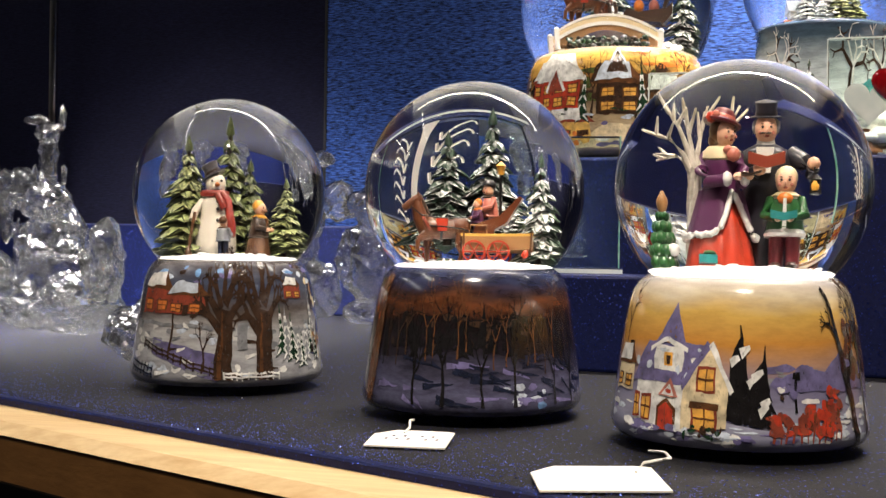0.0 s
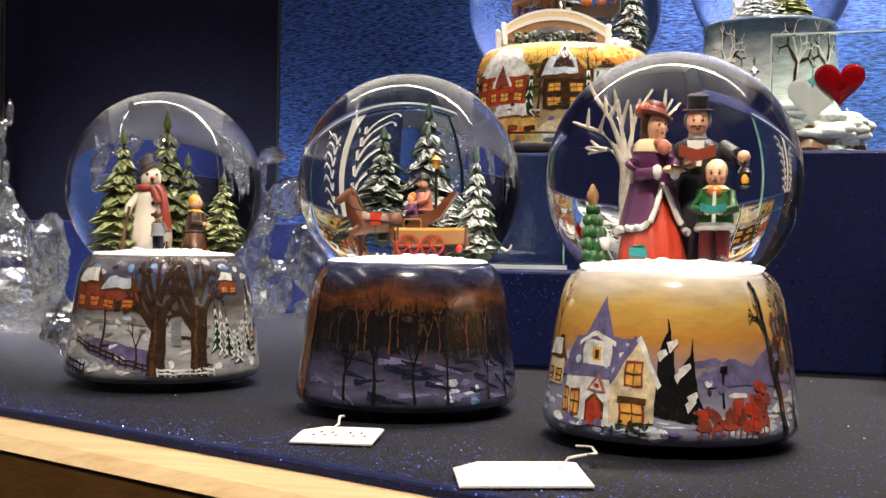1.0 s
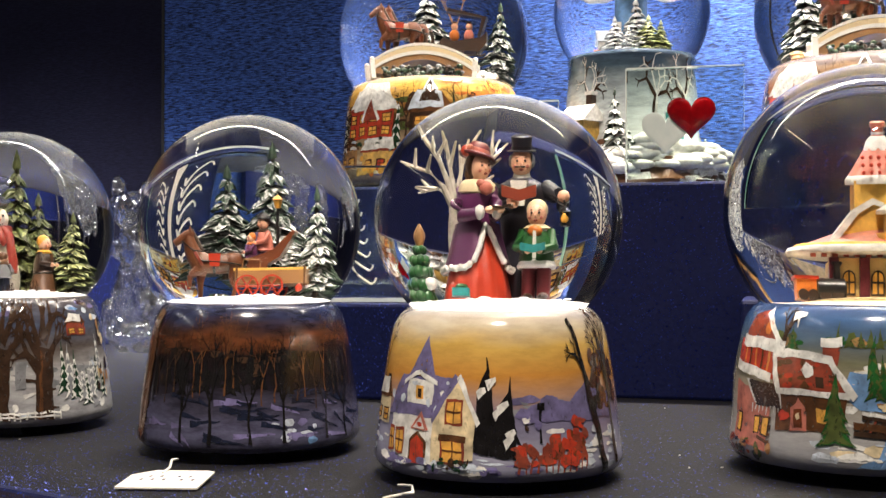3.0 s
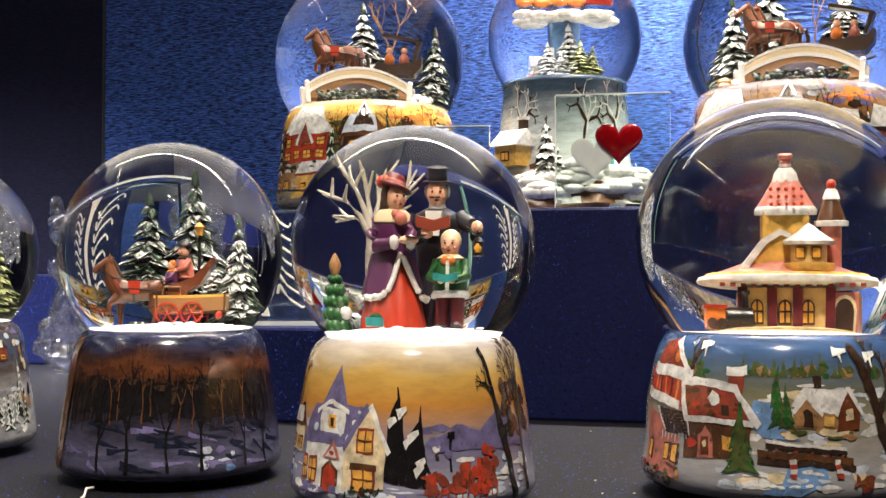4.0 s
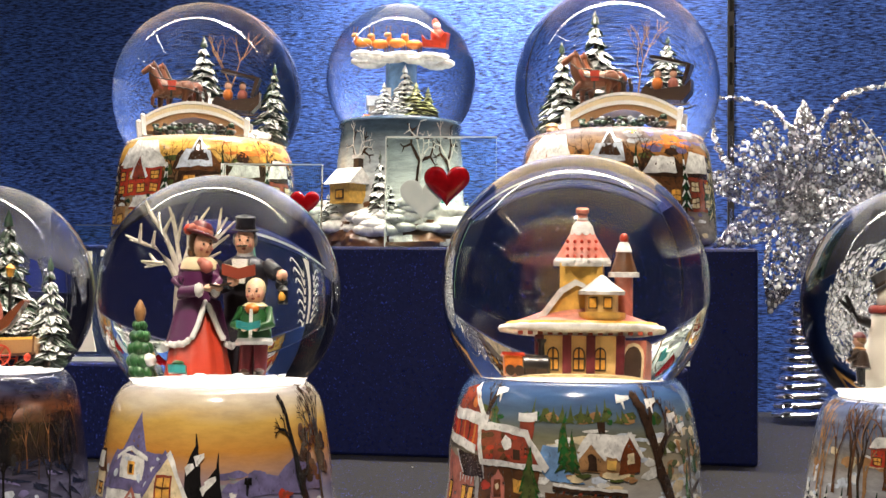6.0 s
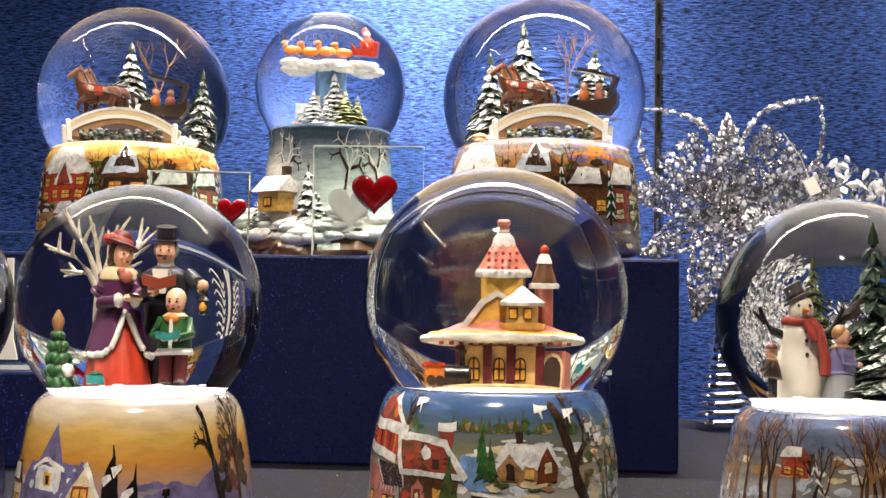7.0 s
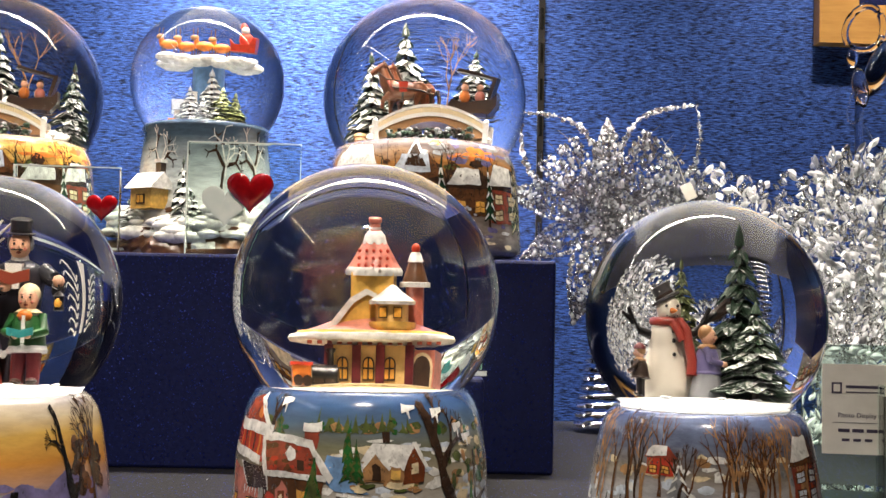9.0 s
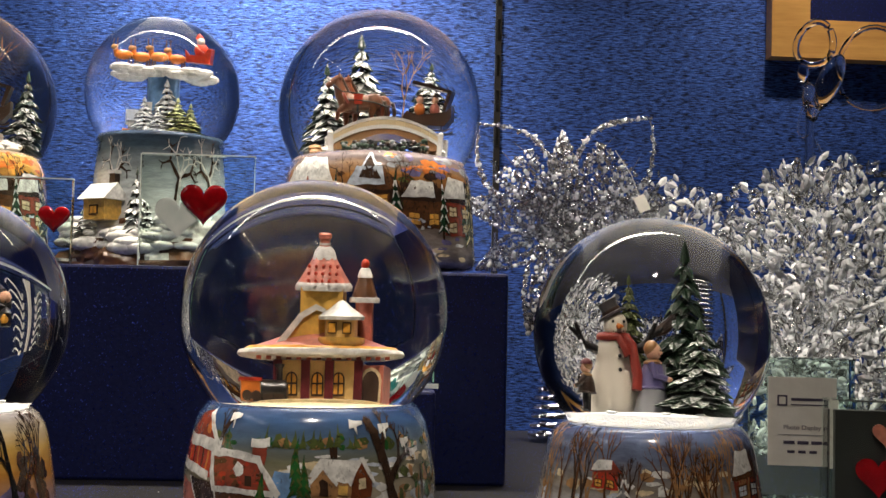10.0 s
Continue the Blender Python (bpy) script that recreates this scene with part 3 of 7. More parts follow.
# ---- snow globes ----
def globe(x, y, zc, R, z0, prof, ground, label, turn, snow_mat, mound=-0.545, feet=True):
    """prof: pairs of radius and height of the base above z0, in parts of the globe's radius. Returns the thing and its globe's centre height."""
    g = empty("snow_globe", pose(x, y, z0, 0, 0, turn), label, "snow globe", "snow globes")
    bm = bmesh.new()
    lathe(bm, [(r * R, z * R) for r, z in prof], 96)
    base = part("base", bm, ground, g, "glazed porcelain base printed with a winter picture")
    c = zc - z0
    bm = bmesh.new()
    bmesh.ops.create_uvsphere(bm, u_segments=128, v_segments=80, radius=R, matrix=Matrix.Translation((0, 0, c)))
    s = part("globe", bm, WATER, g, "clear water-filled glass ball")
    s.visible_shadow = False
    rnd = random.Random(int(R * 1e5))
    b = Bag()
    top = prof[-2][1] * R - c
    prof_s = [(0.40 * R, -0.80 * R), (0.70 * R, min(top, -0.62 * R)), (0.66 * R, -0.62 * R), (0.52 * R, (mound - 0.03) * R), (0.3 * R, (mound + 0.005) * R), (0.001, mound * R)]
    b.turned(prof_s, snow_mat, (0, 0, c), 48, wave=0.012, waves=11)
    for i in range(60 if snow_mat is SNOW else 0):
        a, q = rnd.uniform(0, 6.28), rnd.uniform(0.1, 0.6) * R
        b.ball((q * math.cos(a), q * math.sin(a), c + (mound - 0.02 - 0.16 * max(0, q / R - 0.45)) * R), 0.03 * R * rnd.uniform(0.5, 1.2), snow_mat, (1.4, 1.4, 0.5), 6)
    b.done("snow_mound", g)
    if feet:
        for k in range(3):
            a = radians(-90 + 120 * k + 20)
            b = Bag()
            zt = prof[0][1] * R + 0.0005
            b.turned([(0.085 * R, 0), (0.10 * R, zt * 0.3), (0.10 * R, zt)], DARK, (0.62 * R * math.cos(a), 0.62 * R * math.sin(a), 0), 12)
            b.done("rubber_foot", base)
    return g, c


def small_profile(top):
    """The flared porcelain base of the front globes, with its shoulder at the height top."""
    k = top / 1.335
    return [(0.0, 0.085), (0.84, 0.085), (0.955, 0.10), (0.99, 0.15), (1.0, 0.20), (0.985, 0.27), (0.965, 0.45 * k), (0.925, 0.75 * k), (0.885, 1.0 * k), (0.86, 1.13 * k), (0.83, 1.22 * k), (0.785, 1.29 * k), (0.73, top), (0.5, top - 0.04)]


N = 1.33   # the water's index: a ball of it magnifies what stands inside


def sunk(b, d):
    """How far off the axis a thing at depth d stands that seems to stand b off it, in parts of the ball's radius."""
    b = min(b, 0.93)
    return b - (d + math.sqrt(1 - b * b)) * math.tan(math.asin(b) - math.asin(b / N))


class Inside:
    """Places things inside a globe by where they seem to stand, seen through the water."""
    def __init__(self, g, c, R):
        self.g, self.c, self.R, self.floor = g, c, R, -0.548

    def at(self, u, v, d=0.0):
        b = max(0.05, math.hypot(u, v))
        k = sunk(b, d) / min(b, 0.93)
        z = v * k if v > -0.55 else self.floor
        return (u * self.R * k, d * self.R, self.c + z * self.R)

    def size(self, s, d=0.0):
        return s * self.R * sunk(0.55, d) / 0.55

    def pine(self, u, v0, v1, w, d, green, snow, seed):
        z0, z1 = self.at(u, v0, d), self.at(u, v1, d)
        x = z0[0] * 0.4 + z1[0] * 0.6
        pine(self.g, (x, z0[1], z0[2]), z1[2] - z0[2], self.size(1.32 * w, d), green, snow, seed)

    def matrix(self, u, v, d, s, rz=0):
        return pose(*self.at(u, v, d), 0, 0, rz) @ Matrix.Scale(self.size(s, d), 4)


# figurines: plain shapes, in units of their own height, feet at the origin, facing -y
def face(b, at, r, mat=None, m=None, turn=0.0):
    """Two eyes, a nose and a mouth on the front of a head at a place, looking to -y or turned towards x."""
    c, s_ = math.cos(turn), math.sin(turn)

    def on(x, z):
        y = -math.sqrt(max(0.05, 1 - x * x - z * z)) * r
        return (at[0] + c * x * r - s_ * y, at[1] + s_ * x * r + c * y, at[2] + z * r * 1.1)
    for x in (-0.36, 0.36):
        b.ball(on(x, 0.18), r * 0.13, P["umber"], segs=6, m=m)
        b.ball(on(x * 1.05, 0.42), r * 0.13, P["brown"], (1.4, 0.6, 0.4), 6, m)
        b.ball(on(x * 1.5, -0.25), r * 0.18, P["rose"], (1, 0.6, 1), 6, m)
    b.ball(on(0, -0.08), r * 0.17, P["skin"], (0.8, 1.2, 1.2), 6, m)
    b.ball(on(0, -0.48), r * 0.17, mat or P["brick"], (1.3, 0.6, 0.8), 6, m)


def snowman(parent, m, hat_tilt=20, broom=False, arms=False):
    b = Bag()
    body = Matrix.Diagonal((0.90, 0.88, 1, 1))
    b.turned([(0.16, -0.01), (0.255, 0.03), (0.285, 0.12), (0.285, 0.22), (0.255, 0.34), (0.20, 0.44), (0.19, 0.50), (0.19, 0.57), (0.16, 0.65), (0.10, 0.70)], P["snowy"], segs=28, m=body)
    b.ball((0.01, -0.02, 0.775), 0.118, P["snowy"], (1, 1, 1.05), 20)
    b.turned([(0.12, 0.635), (0.165, 0.655), (0.172, 0.685), (0.15, 0.715), (0.10, 0.72)], P["scarf"], segs=20, wave=0.03, waves=5)
    b.tube([(0.08, -0.15, 0.685), (0.15, -0.185, 0.61), (0.17, -0.22, 0.48), (0.20, -0.255, 0.34), (0.19, -0.265, 0.22)], 0.045, 0.058, P["scarf"], 8)
    b.tube([(0.02, -0.16, 0.68), (0.07, -0.20, 0.60), (0.11, -0.215, 0.52)], 0.04, 0.045, P["scarf"], 8)
    hat = pose(-0.015, 0.01, 0.865, -10, -hat_tilt, 0)
    b.turned([(0.05, -0.012), (0.142, -0.006), (0.145, 0.012), (0.092, 0.022), (0.086, 0.07), (0.098, 0.13), (0.08, 0.137), (0.02, 0.12)], P["hat"], segs=20, m=hat)
    b.turned([(0.093, 0.024), (0.096, 0.036), (0.091, 0.050)], P["umber"], segs=18, m=hat)
    b.turned([(0.028, 0), (0.018, 0.05), (0.001, 0.11)], P["orange"], segs=8, m=pose(0.02, -0.135, 0.775, 90, 0, 20))
    for x in (-0.035, 0.075):
        b.ball((x, -0.128, 0.815), 0.015, P["black"], segs=6)
    for k in range(5):
        b.ball((-0.03 + 0.025 * k, -0.135, 0.715 + 0.008 * abs(k - 2)), 0.008, P["black"], segs=5)
    for z, y in ((0.60, -0.17), (0.52, -0.18), (0.40, -0.21)):
        b.ball((0.03, y, z), 0.020, P["black"], segs=6)
    if broom:
        b.tube([(-0.13, -0.02, 0.60), (-0.23, -0.08, 0.50), (-0.27, -0.14, 0.40)], 0.05, 0.04, P["snowy"], 8)
        b.tube([(-0.24, -0.17, 0.48), (-0.29, -0.20, 0.25), (-0.33, -0.22, 0.06)], 0.02, 0.022, P["brown"])
        b.turned([(0.055, 0), (0.05, 0.05), (0.025, 0.12)], P["brown"], (-0.335, -0.22, -0.03), 9, wave=0.1)
    if arms:
        for s in (-1, 1):
            b.tube([(s * 0.15, 0, 0.56), (s * 0.27, -0.02, 0.60), (s * 0.36, -0.02, 0.70)], 0.042, 0.034, P["black"], 8)
            b.tube([(s * 0.34, -0.02, 0.66), (s * 0.40, -0.02, 0.80)], 0.035, 0.018, P["black"], 7)
            b.tube([(s * 0.35, -0.02, 0.68), (s * 0.47, -0.03, 0.76)], 0.028, 0.014, P["black"], 7)
    return b.done("snowman_figurine", parent, m=m @ Matrix.Diagonal((0.86, 0.9, 1, 1)))


def small_figure(parent, m, coat, hair, legs, hat=None, skirt=False, trim=None):
    b = Bag()
    if skirt:
        b.turned([(0.26, 0), (0.24, 0.06), (0.15, 0.45), (0.13, 0.52)], legs, segs=16, wave=0.05)
    else:
        for s in (-1, 1):
            b.tube([(s * 0.08, -0.02, 0), (s * 0.07, 0, 0.4)], 0.07, 0.08, legs, 8)
            b.ball((s * 0.08, -0.06, 0.03), 0.07, P["umber"], (0.9, 1.5, 0.7), 8)
    b.turned([(0.17, 0.36), (0.18, 0.42), (0.15, 0.62), (0.11, 0.72), (0.05, 0.76)], coat, segs=14)
    for s in (-1, 1):
        b.tube([(s * 0.13, 0, 0.70), (s * 0.19, -0.08, 0.54), (s * 0.08, -0.2, 0.50)], 0.055, 0.045, coat, 8)
        b.ball((s * 0.06, -0.22, 0.50), 0.04, P["skin"], segs=8)
    b.ball((0, -0.01, 0.86), 0.11, P["skin"], (0.9, 0.95, 1.1), 14)
    face(b, (0, -0.01, 0.86), 0.104)
    b.turned([(0.175, 0.355), (0.19, 0.375), (0.18, 0.40)], trim or coat, segs=16, wave=0.06)
    b.turned([(0.12, 0.70), (0.13, 0.725), (0.08, 0.765)], trim or hair, segs=12)
    b.slab([(-0.02, 0.38), (0.02, 0.38), (0.015, 0.70), (-0.015, 0.70)], -0.175, -0.12, trim or legs)
    b.ball((0, 0.022, 0.905), 0.114, hair, (0.95, 0.9, 1.0), 14)
    if hat:
        b.turned([(0.13, 0.93), (0.12, 0.98), (0.05, 1.04), (0.01, 1.05)], hat, segs=12)
    return b.done("figurine", parent, m=m)


def horse(parent, m, mat, dark):
    """A trotting horse with its head high, one unit long, facing -x."""
    b = Bag()
    b.tube([(-0.24, 0, 0.56), (-0.16, 0, 0.56), (0.0, 0, 0.54), (0.18, 0, 0.55), (0.32, 0, 0.57), (0.40, 0, 0.56)], 0.165, 0.13, mat, 16)
    b.ball((0.30, 0, 0.56), 0.175, mat, (1.0, 0.92, 1.0), 16)
    b.ball((-0.17, 0, 0.55), 0.175, mat, (0.95, 0.88, 1.08), 16)
    b.tube([(-0.20, 0, 0.58), (-0.29, 0, 0.72), (-0.33, 0, 0.86), (-0.345, 0, 0.97)], 0.150, 0.070, mat, 14)
    b.tube([(-0.30, 0, 0.99), (-0.38, 0, 0.965), (-0.47, 0, 0.90), (-0.535, 0, 0.855), (-0.56, 0, 0.84)], 0.078, 0.046, mat, 12)
    b.ball((-0.335, 0, 0.975), 0.078, mat, (1.1, 0.8, 1), 12)
    for k in range(7):
        b.ball((-0.17 - 0.021 * k, 0.0, 0.76 + 0.041 * k), 0.045, dark, (0.9, 0.9, 1.3), 7)
    for s in (-1, 1):
        b.turned([(0.026, 0), (0.02, 0.04), (0.001, 0.085)], mat, (-0.325, s * 0.045, 1.02), 7)
        b.ball((-0.40, s * 0.062, 0.965), 0.012, P["black"], segs=6)
    legs = (((-0.20, 0.46), (-0.34, 0.36), (-0.36, 0.20), (-0.29, 0.15)), ((-0.17, 0.46), (-0.19, 0.26), (-0.19, 0.12), (-0.21, 0.0)),
            ((0.32, 0.48), (0.27, 0.30), (0.33, 0.16), (0.28, 0.0)), ((0.36, 0.48), (0.42, 0.32), (0.50, 0.20), (0.46, 0.03)))
    for k, leg in enumerate(legs):
        y = -0.085 if k % 2 == 0 else 0.085
        b.tube([(leg[0][0], y, leg[0][1]), (leg[1][0], y, leg[1][1])], 0.088, 0.046, mat, 9)
        b.tube([(leg[1][0], y, leg[1][1]), (leg[2][0], y, leg[2][1]), (leg[3][0], y, leg[3][1])], 0.044, 0.030, mat, 8)
        b.ball((leg[3][0] - 0.012, y, leg[3][1] + 0.015), 0.042, dark, (1.2, 1, 0.7), 8)
    b.tube([(0.43, 0, 0.62), (0.51, 0, 0.58), (0.55, 0, 0.42), (0.53, 0, 0.24)], 0.04, 0.035, dark, 9)
    b.turned([(0.150, -0.03), (0.182, -0.02), (0.186, 0.02), (0.155, 0.03)], P["brick"], segs=16, m=pose(-0.20, 0, 0.60, 0, 62, 0))
    b.turned([(0.172, -0.02), (0.176, 0.02)], P["black"], segs=16, m=pose(0.02, 0, 0.545, 0, 90, 0))
    b.tube([(-0.19, -0.165, 0.58), (0.05, -0.172, 0.57), (0.33, -0.168, 0.54), (0.58, -0.17, 0.45)], 0.013, 0.013, P["black"], 6)
    b.tube([(-0.45, -0.06, 0.88), (-0.28, -0.13, 0.74), (0.05, -0.15, 0.70), (0.5, -0.10, 0.72)], 0.010, 0.010, P["black"], 6)
    b.slab([(-0.06, 0.69), (0.12, 0.69), (0.10, 0.50), (-0.04, 0.50)], -0.178, -0.168, P["red"])
    return b.done("horse_figurine", parent, m=m)


def wheel(b, x, y, z, r, mat):
    m = pose(x, y, z, 90, 0, 0)
    for a, c in ((r, 0.85 * r),):
        vs, fs, n = [], [], 18
        for i in range(n):
            t = 2 * math.pi * i / n
            vs += [(a * math.cos(t), a * math.sin(t), -0.012), (a * math.cos(t), a * math.sin(t), 0.012), (c * math.cos(t), c * math.sin(t), 0.012), (c * math.cos(t), c * math.sin(t), -0.012)]
        for i in range(n):
            j = (i + 1) % n
            for k in range(4):
                fs.append((4 * i + k, 4 * i + (k + 1) % 4, 4 * j + (k + 1) % 4, 4 * j + k))
        b.add(vs, fs, mat, m)
    for i in range(6):
        t = math.pi * i / 3
        b.tube([(x, y, z), (x + 0.9 * r * math.cos(t), y, z + 0.9 * r * math.sin(t))], 0.012, 0.01, mat, 5)
    b.ball((x, y, z), 0.025, mat, segs=8)


def wagon(parent, m):
    b = Bag()
    b.block(-0.5, -0.18, 0.2, 0.5, 0.18, 0.23, P["tan"])
    for y in (-0.18, 0.17):
        b.block(-0.5, y, 0.22, 0.5, y + 0.012, 0.42, P["tan"])
        b.block(-0.52, y - 0.005, 0.40, 0.52, y + 0.016, 0.44, P["yellow"])
    for x in (-0.5, 0.49):
        b.block(x, -0.18, 0.22, x + 0.012, 0.18, 0.42, P["tan"])
    for x in (-0.49, 0.48):
        b.block(x, -0.19, 0.16, x + 0.03, -0.178, 0.46, P["brown"])
    for x in (-0.33, 0.02):
        wheel(b, x, -0.21, 0.17, 0.17, P["red"])
        wheel(b, x, 0.21, 0.17, 0.17, P["red"])
    b.ball((0.42, -0.19, 0.12), 0.06, P["red"], (1, 0.5, 1.2), 8)
    b.slab([(-0.36, 0.44), (-0.30, 0.58), (0.02, 0.70), (0.30, 0.98), (0.34, 0.95), (0.12, 0.60), (-0.05, 0.50), (-0.05, 0.44)], -0.15, 0.15, P["chestnut"])
    b.tube([(-0.4, -0.18, 0.44), (-0.38, -0.18, 0.56), (-0.15, -0.18, 0.56), (-0.15, -0.18, 0.44)], 0.012, 0.012, P["tan"], 6)
    b.done("wagon", parent, m=m)


def sleigh(parent, m, mat):
    b = Bag()
    b.slab([(-0.5, 0.30), (-0.42, 0.16), (0.35, 0.12), (0.5, 0.3), (0.5, 0.55), (0.38, 0.42), (-0.2, 0.34), (-0.42, 0.42)], -0.18, 0.18, mat)
    b.tube([(-0.6, -0.17, 0.3), (-0.5, -0.17, 0.05), (0.4, -0.17, 0.03), (0.5, -0.17, 0.08)], 0.018, 0.018, P["umber"], 6)
    b.tube([(-0.6, 0.17, 0.3), (-0.5, 0.17, 0.05), (0.4, 0.17, 0.03), (0.5, 0.17, 0.08)], 0.018, 0.018, P["umber"], 6)
    for x in (-0.3, 0.0, 0.3):
        b.tube([(x, -0.17, 0.04), (x, -0.17, 0.16)], 0.014, 0.014, P["umber"], 5)
    for x, c in ((-0.18, P["orange"]), (0.12, P["rose"])):
        b.ball((x, 0, 0.48), 0.11, c, (1, 1, 1.2), 10)
        b.ball((x, -0.01, 0.66), 0.075, P["skin"], segs=10)
        b.ball((x, 0.02, 0.71), 0.07, P["brown"], segs=8)
    b.slab([(0.30, 0.45), (0.36, 0.42), (0.50, 0.85), (-0.3, 1.02), (-0.34, 0.96), (0.40, 0.82)], -0.19, 0.19, P["umber"])
    b.done("sleigh", parent, m=m)


def bridge(parent, m):
    """A white arched bridge, one unit wide, with a railing of posts on each side."""
    b = Bag()

    def z(x):
        return 0.10 - 0.66 * x * x
    n = 18
    xs = [-0.5 + i / n for i in range(n + 1)]
    for y in (-0.165, 0.145):
        b.slab([(x, z(x) + 0.07) for x in xs] + [(x, z(x) + 0.0) for x in reversed(xs)], y + 0.01, y + 0.02, P["cream"])
    b.slab([(x, z(x)) for x in xs] + [(0.5, -0.12), (0.36, -0.12)] + [(0.36 - 0.72 * i / 8, 0.045 - 1.27 * (0.36 - 0.72 * i / 8) ** 2) for i in range(9)] + [(-0.36, -0.12), (-0.5, -0.12)], -0.14, 0.14, P["tan"])
    for y in (-0.16, 0.14):
        for dz, th in ((0.075, 0.025), (-0.01, 0.035)):
            b.slab([(x, z(x) + dz + th) for x in xs] + [(x, z(x) + dz) for x in reversed(xs)], y, y + 0.03, P["white"])
        for i in range(13):
            x = -0.48 + 0.96 * i / 12
            b.tube([(x, y + 0.015, z(x)), (x, y + 0.015, z(x) + 0.09)], 0.013, 0.013, P["cream"], 6)
        for x in (-0.52, 0.52):
            b.block(x - 0.026, y - 0.01, -0.18, x + 0.026, y + 0.04, 0.02, P["white"])
            b.ball((x, y + 0.015, 0.03), 0.032, P["white"], segs=8)
    b.done("bridge", parent, m=m)
    b = Bag()
    rnd = random.Random(4)
    for i in range(190):
        x = rnd.uniform(-0.4, 0.4)
        b.ball((x, rnd.uniform(-0.22, -0.05), -0.14 + rnd.uniform(0, 0.10)), rnd.uniform(0.012, 0.032), rnd.choice([P["umber"], P["pine"], P["black"], P["pine"], P["grey"]]), (1.2, 1, 0.9), 6)
    tagged(b.done("bushes", parent, m=m), kind="stuff")
W_, ICE, BLK = P["white"], P["ice"], P["black"]

# globe with a snowman between pine trees
R, TOP = 0.0502, 1.335
prof = small_profile(TOP)
ground = painted_ground("print_winter_farm", 0.004, 0.067, [(0.0, (0.22, 0.22, 0.24)), (0.2, (0.42, 0.43, 0.45)), (0.45, (0.5, 0.5, 0.5)), (0.60, (0.12, 0.10, 0.09)), (0.8, (0.07, 0.09, 0.15)), (1.0, (0.10, 0.09, 0.09))])
g, c = globe(-0.311, 0.514, 0.1015, R, 0, prof, ground, "snow globe with a snowman between pine trees", 31.3, SNOW)
pr = Print(prof, R, 0.15, 1.28)
pr.house(-52, 0.58, 26, 0.36, P["brick"], P["brown"], P["orange"], snow=P["white"])
pr.house(-27, 0.58, 26, 0.28, P["brick"], P["brown"], P["orange"], P["umber"], snow=P["ice"])
pr.specks(-70, 70, 0.05, 0.5, 60, [P["white"], P["ice"], P["grey"]], 4, 0.03, 1)
pr.stroke(-70, 0.50, 5, 0.46, 1.2, P["grey"], 2)
pr.stroke(-50, 0.30, -5, 0.12, 5, P["violet"], 2, 9)
for a, w in ((-3, 11), (21, 11)):
    pr.stroke(a, 0.02, a + 2, 0.62, w, P["umber"], 4, w * 0.75)
    pr.stroke(a - 2, 0.02, a, 0.6, w * 0.25, P["brown"], 5, 1)
    for s, hh in ((-1, 0.55), (1, 0.5), (-0.6, 0.62), (0.7, 0.66), (-1.2, 0.45), (0.2, 0.7)):
        pr.tree(a + s * 2, hh, 0.52, P["umber"], 4.0, 4, 4, s * 0.8)
pr.rect(6, 0.28, 12, 0.52, P["grey"], 3)
pr.fence(-58, -6, 0.28, 0.05, P["umber"], 13, 0.07)
pr.fence(-72, -48, 0.08, 0.02, P["navy"], 8, 0.10)
pr.fence(-2, 30, 0.03, 0.03, P["white"], 10, 0.06)
pr.stroke(-36, 0.18, -35, 0.58, 1.5, P["umber"], 4)
for i in range(9):
    pr.fir(34 + 4.2 * i + pr.rnd.uniform(-1, 1), pr.rnd.uniform(0.05, 0.35), pr.rnd.uniform(0.3, 0.5), 4.5, P["grey"] if i % 2 else P["pine"], W_)
pr.house(46, 0.72, 16, 0.18, P["brick"], P["brown"], P["gold"], snow=W_)
pr.tree(-14, 0.1, 0.4, P["umber"], 1.4, 4)
for k in range(26):
    a, h = pr.rnd.uniform(-66, 66), pr.rnd.uniform(0.04, 0.52)
    pr.stroke(a, h, a + pr.rnd.uniform(4, 13), h + pr.rnd.uniform(-0.05, 0.05), 1.6, pr.rnd.choice([W_, W_, P["grey"], P["umber"]]), 3, 0.5)
pr.specks(-66, 70, 0.86, 1.0, 22, [P["sky"], P["violet"], P["ice"], P["umber"]], 5, 0.03, 1)
pr.specks(60, 75, 0.1, 0.9, 16, [P["tan"], P["cream"], P["umber"]], 2, 0.05, 5)
pr.done(g)
i = Inside(g, c, R)
i.pine(-0.42, -0.60, 0.60, 0.27, 0.05, P["olive"], 0.55, 11)
i.pine(0.0, -0.60, 0.83, 0.27, 0.25, P["olive"], 0.35, 12)
i.pine(0.22, -0.60, 0.40, 0.24, 0.25, P["olive"], 0.3, 15)
i.pine(0.58, -0.62, 0.18, 0.21, 0.0, P["olive"], 0.5, 13)
snowman(g, i.matrix(-0.15, -0.66, -0.08, 1.02), hat_tilt=25, broom=True)
small_figure(g, i.matrix(-0.06, -0.64, -0.33, 0.40, 150), P["grey"], P["brown"], P["navy"])
small_figure(g, i.matrix(0.30, -0.64, -0.12, 0.62, 60), P["umber"], P["gold"], P["brown"], skirt=True)

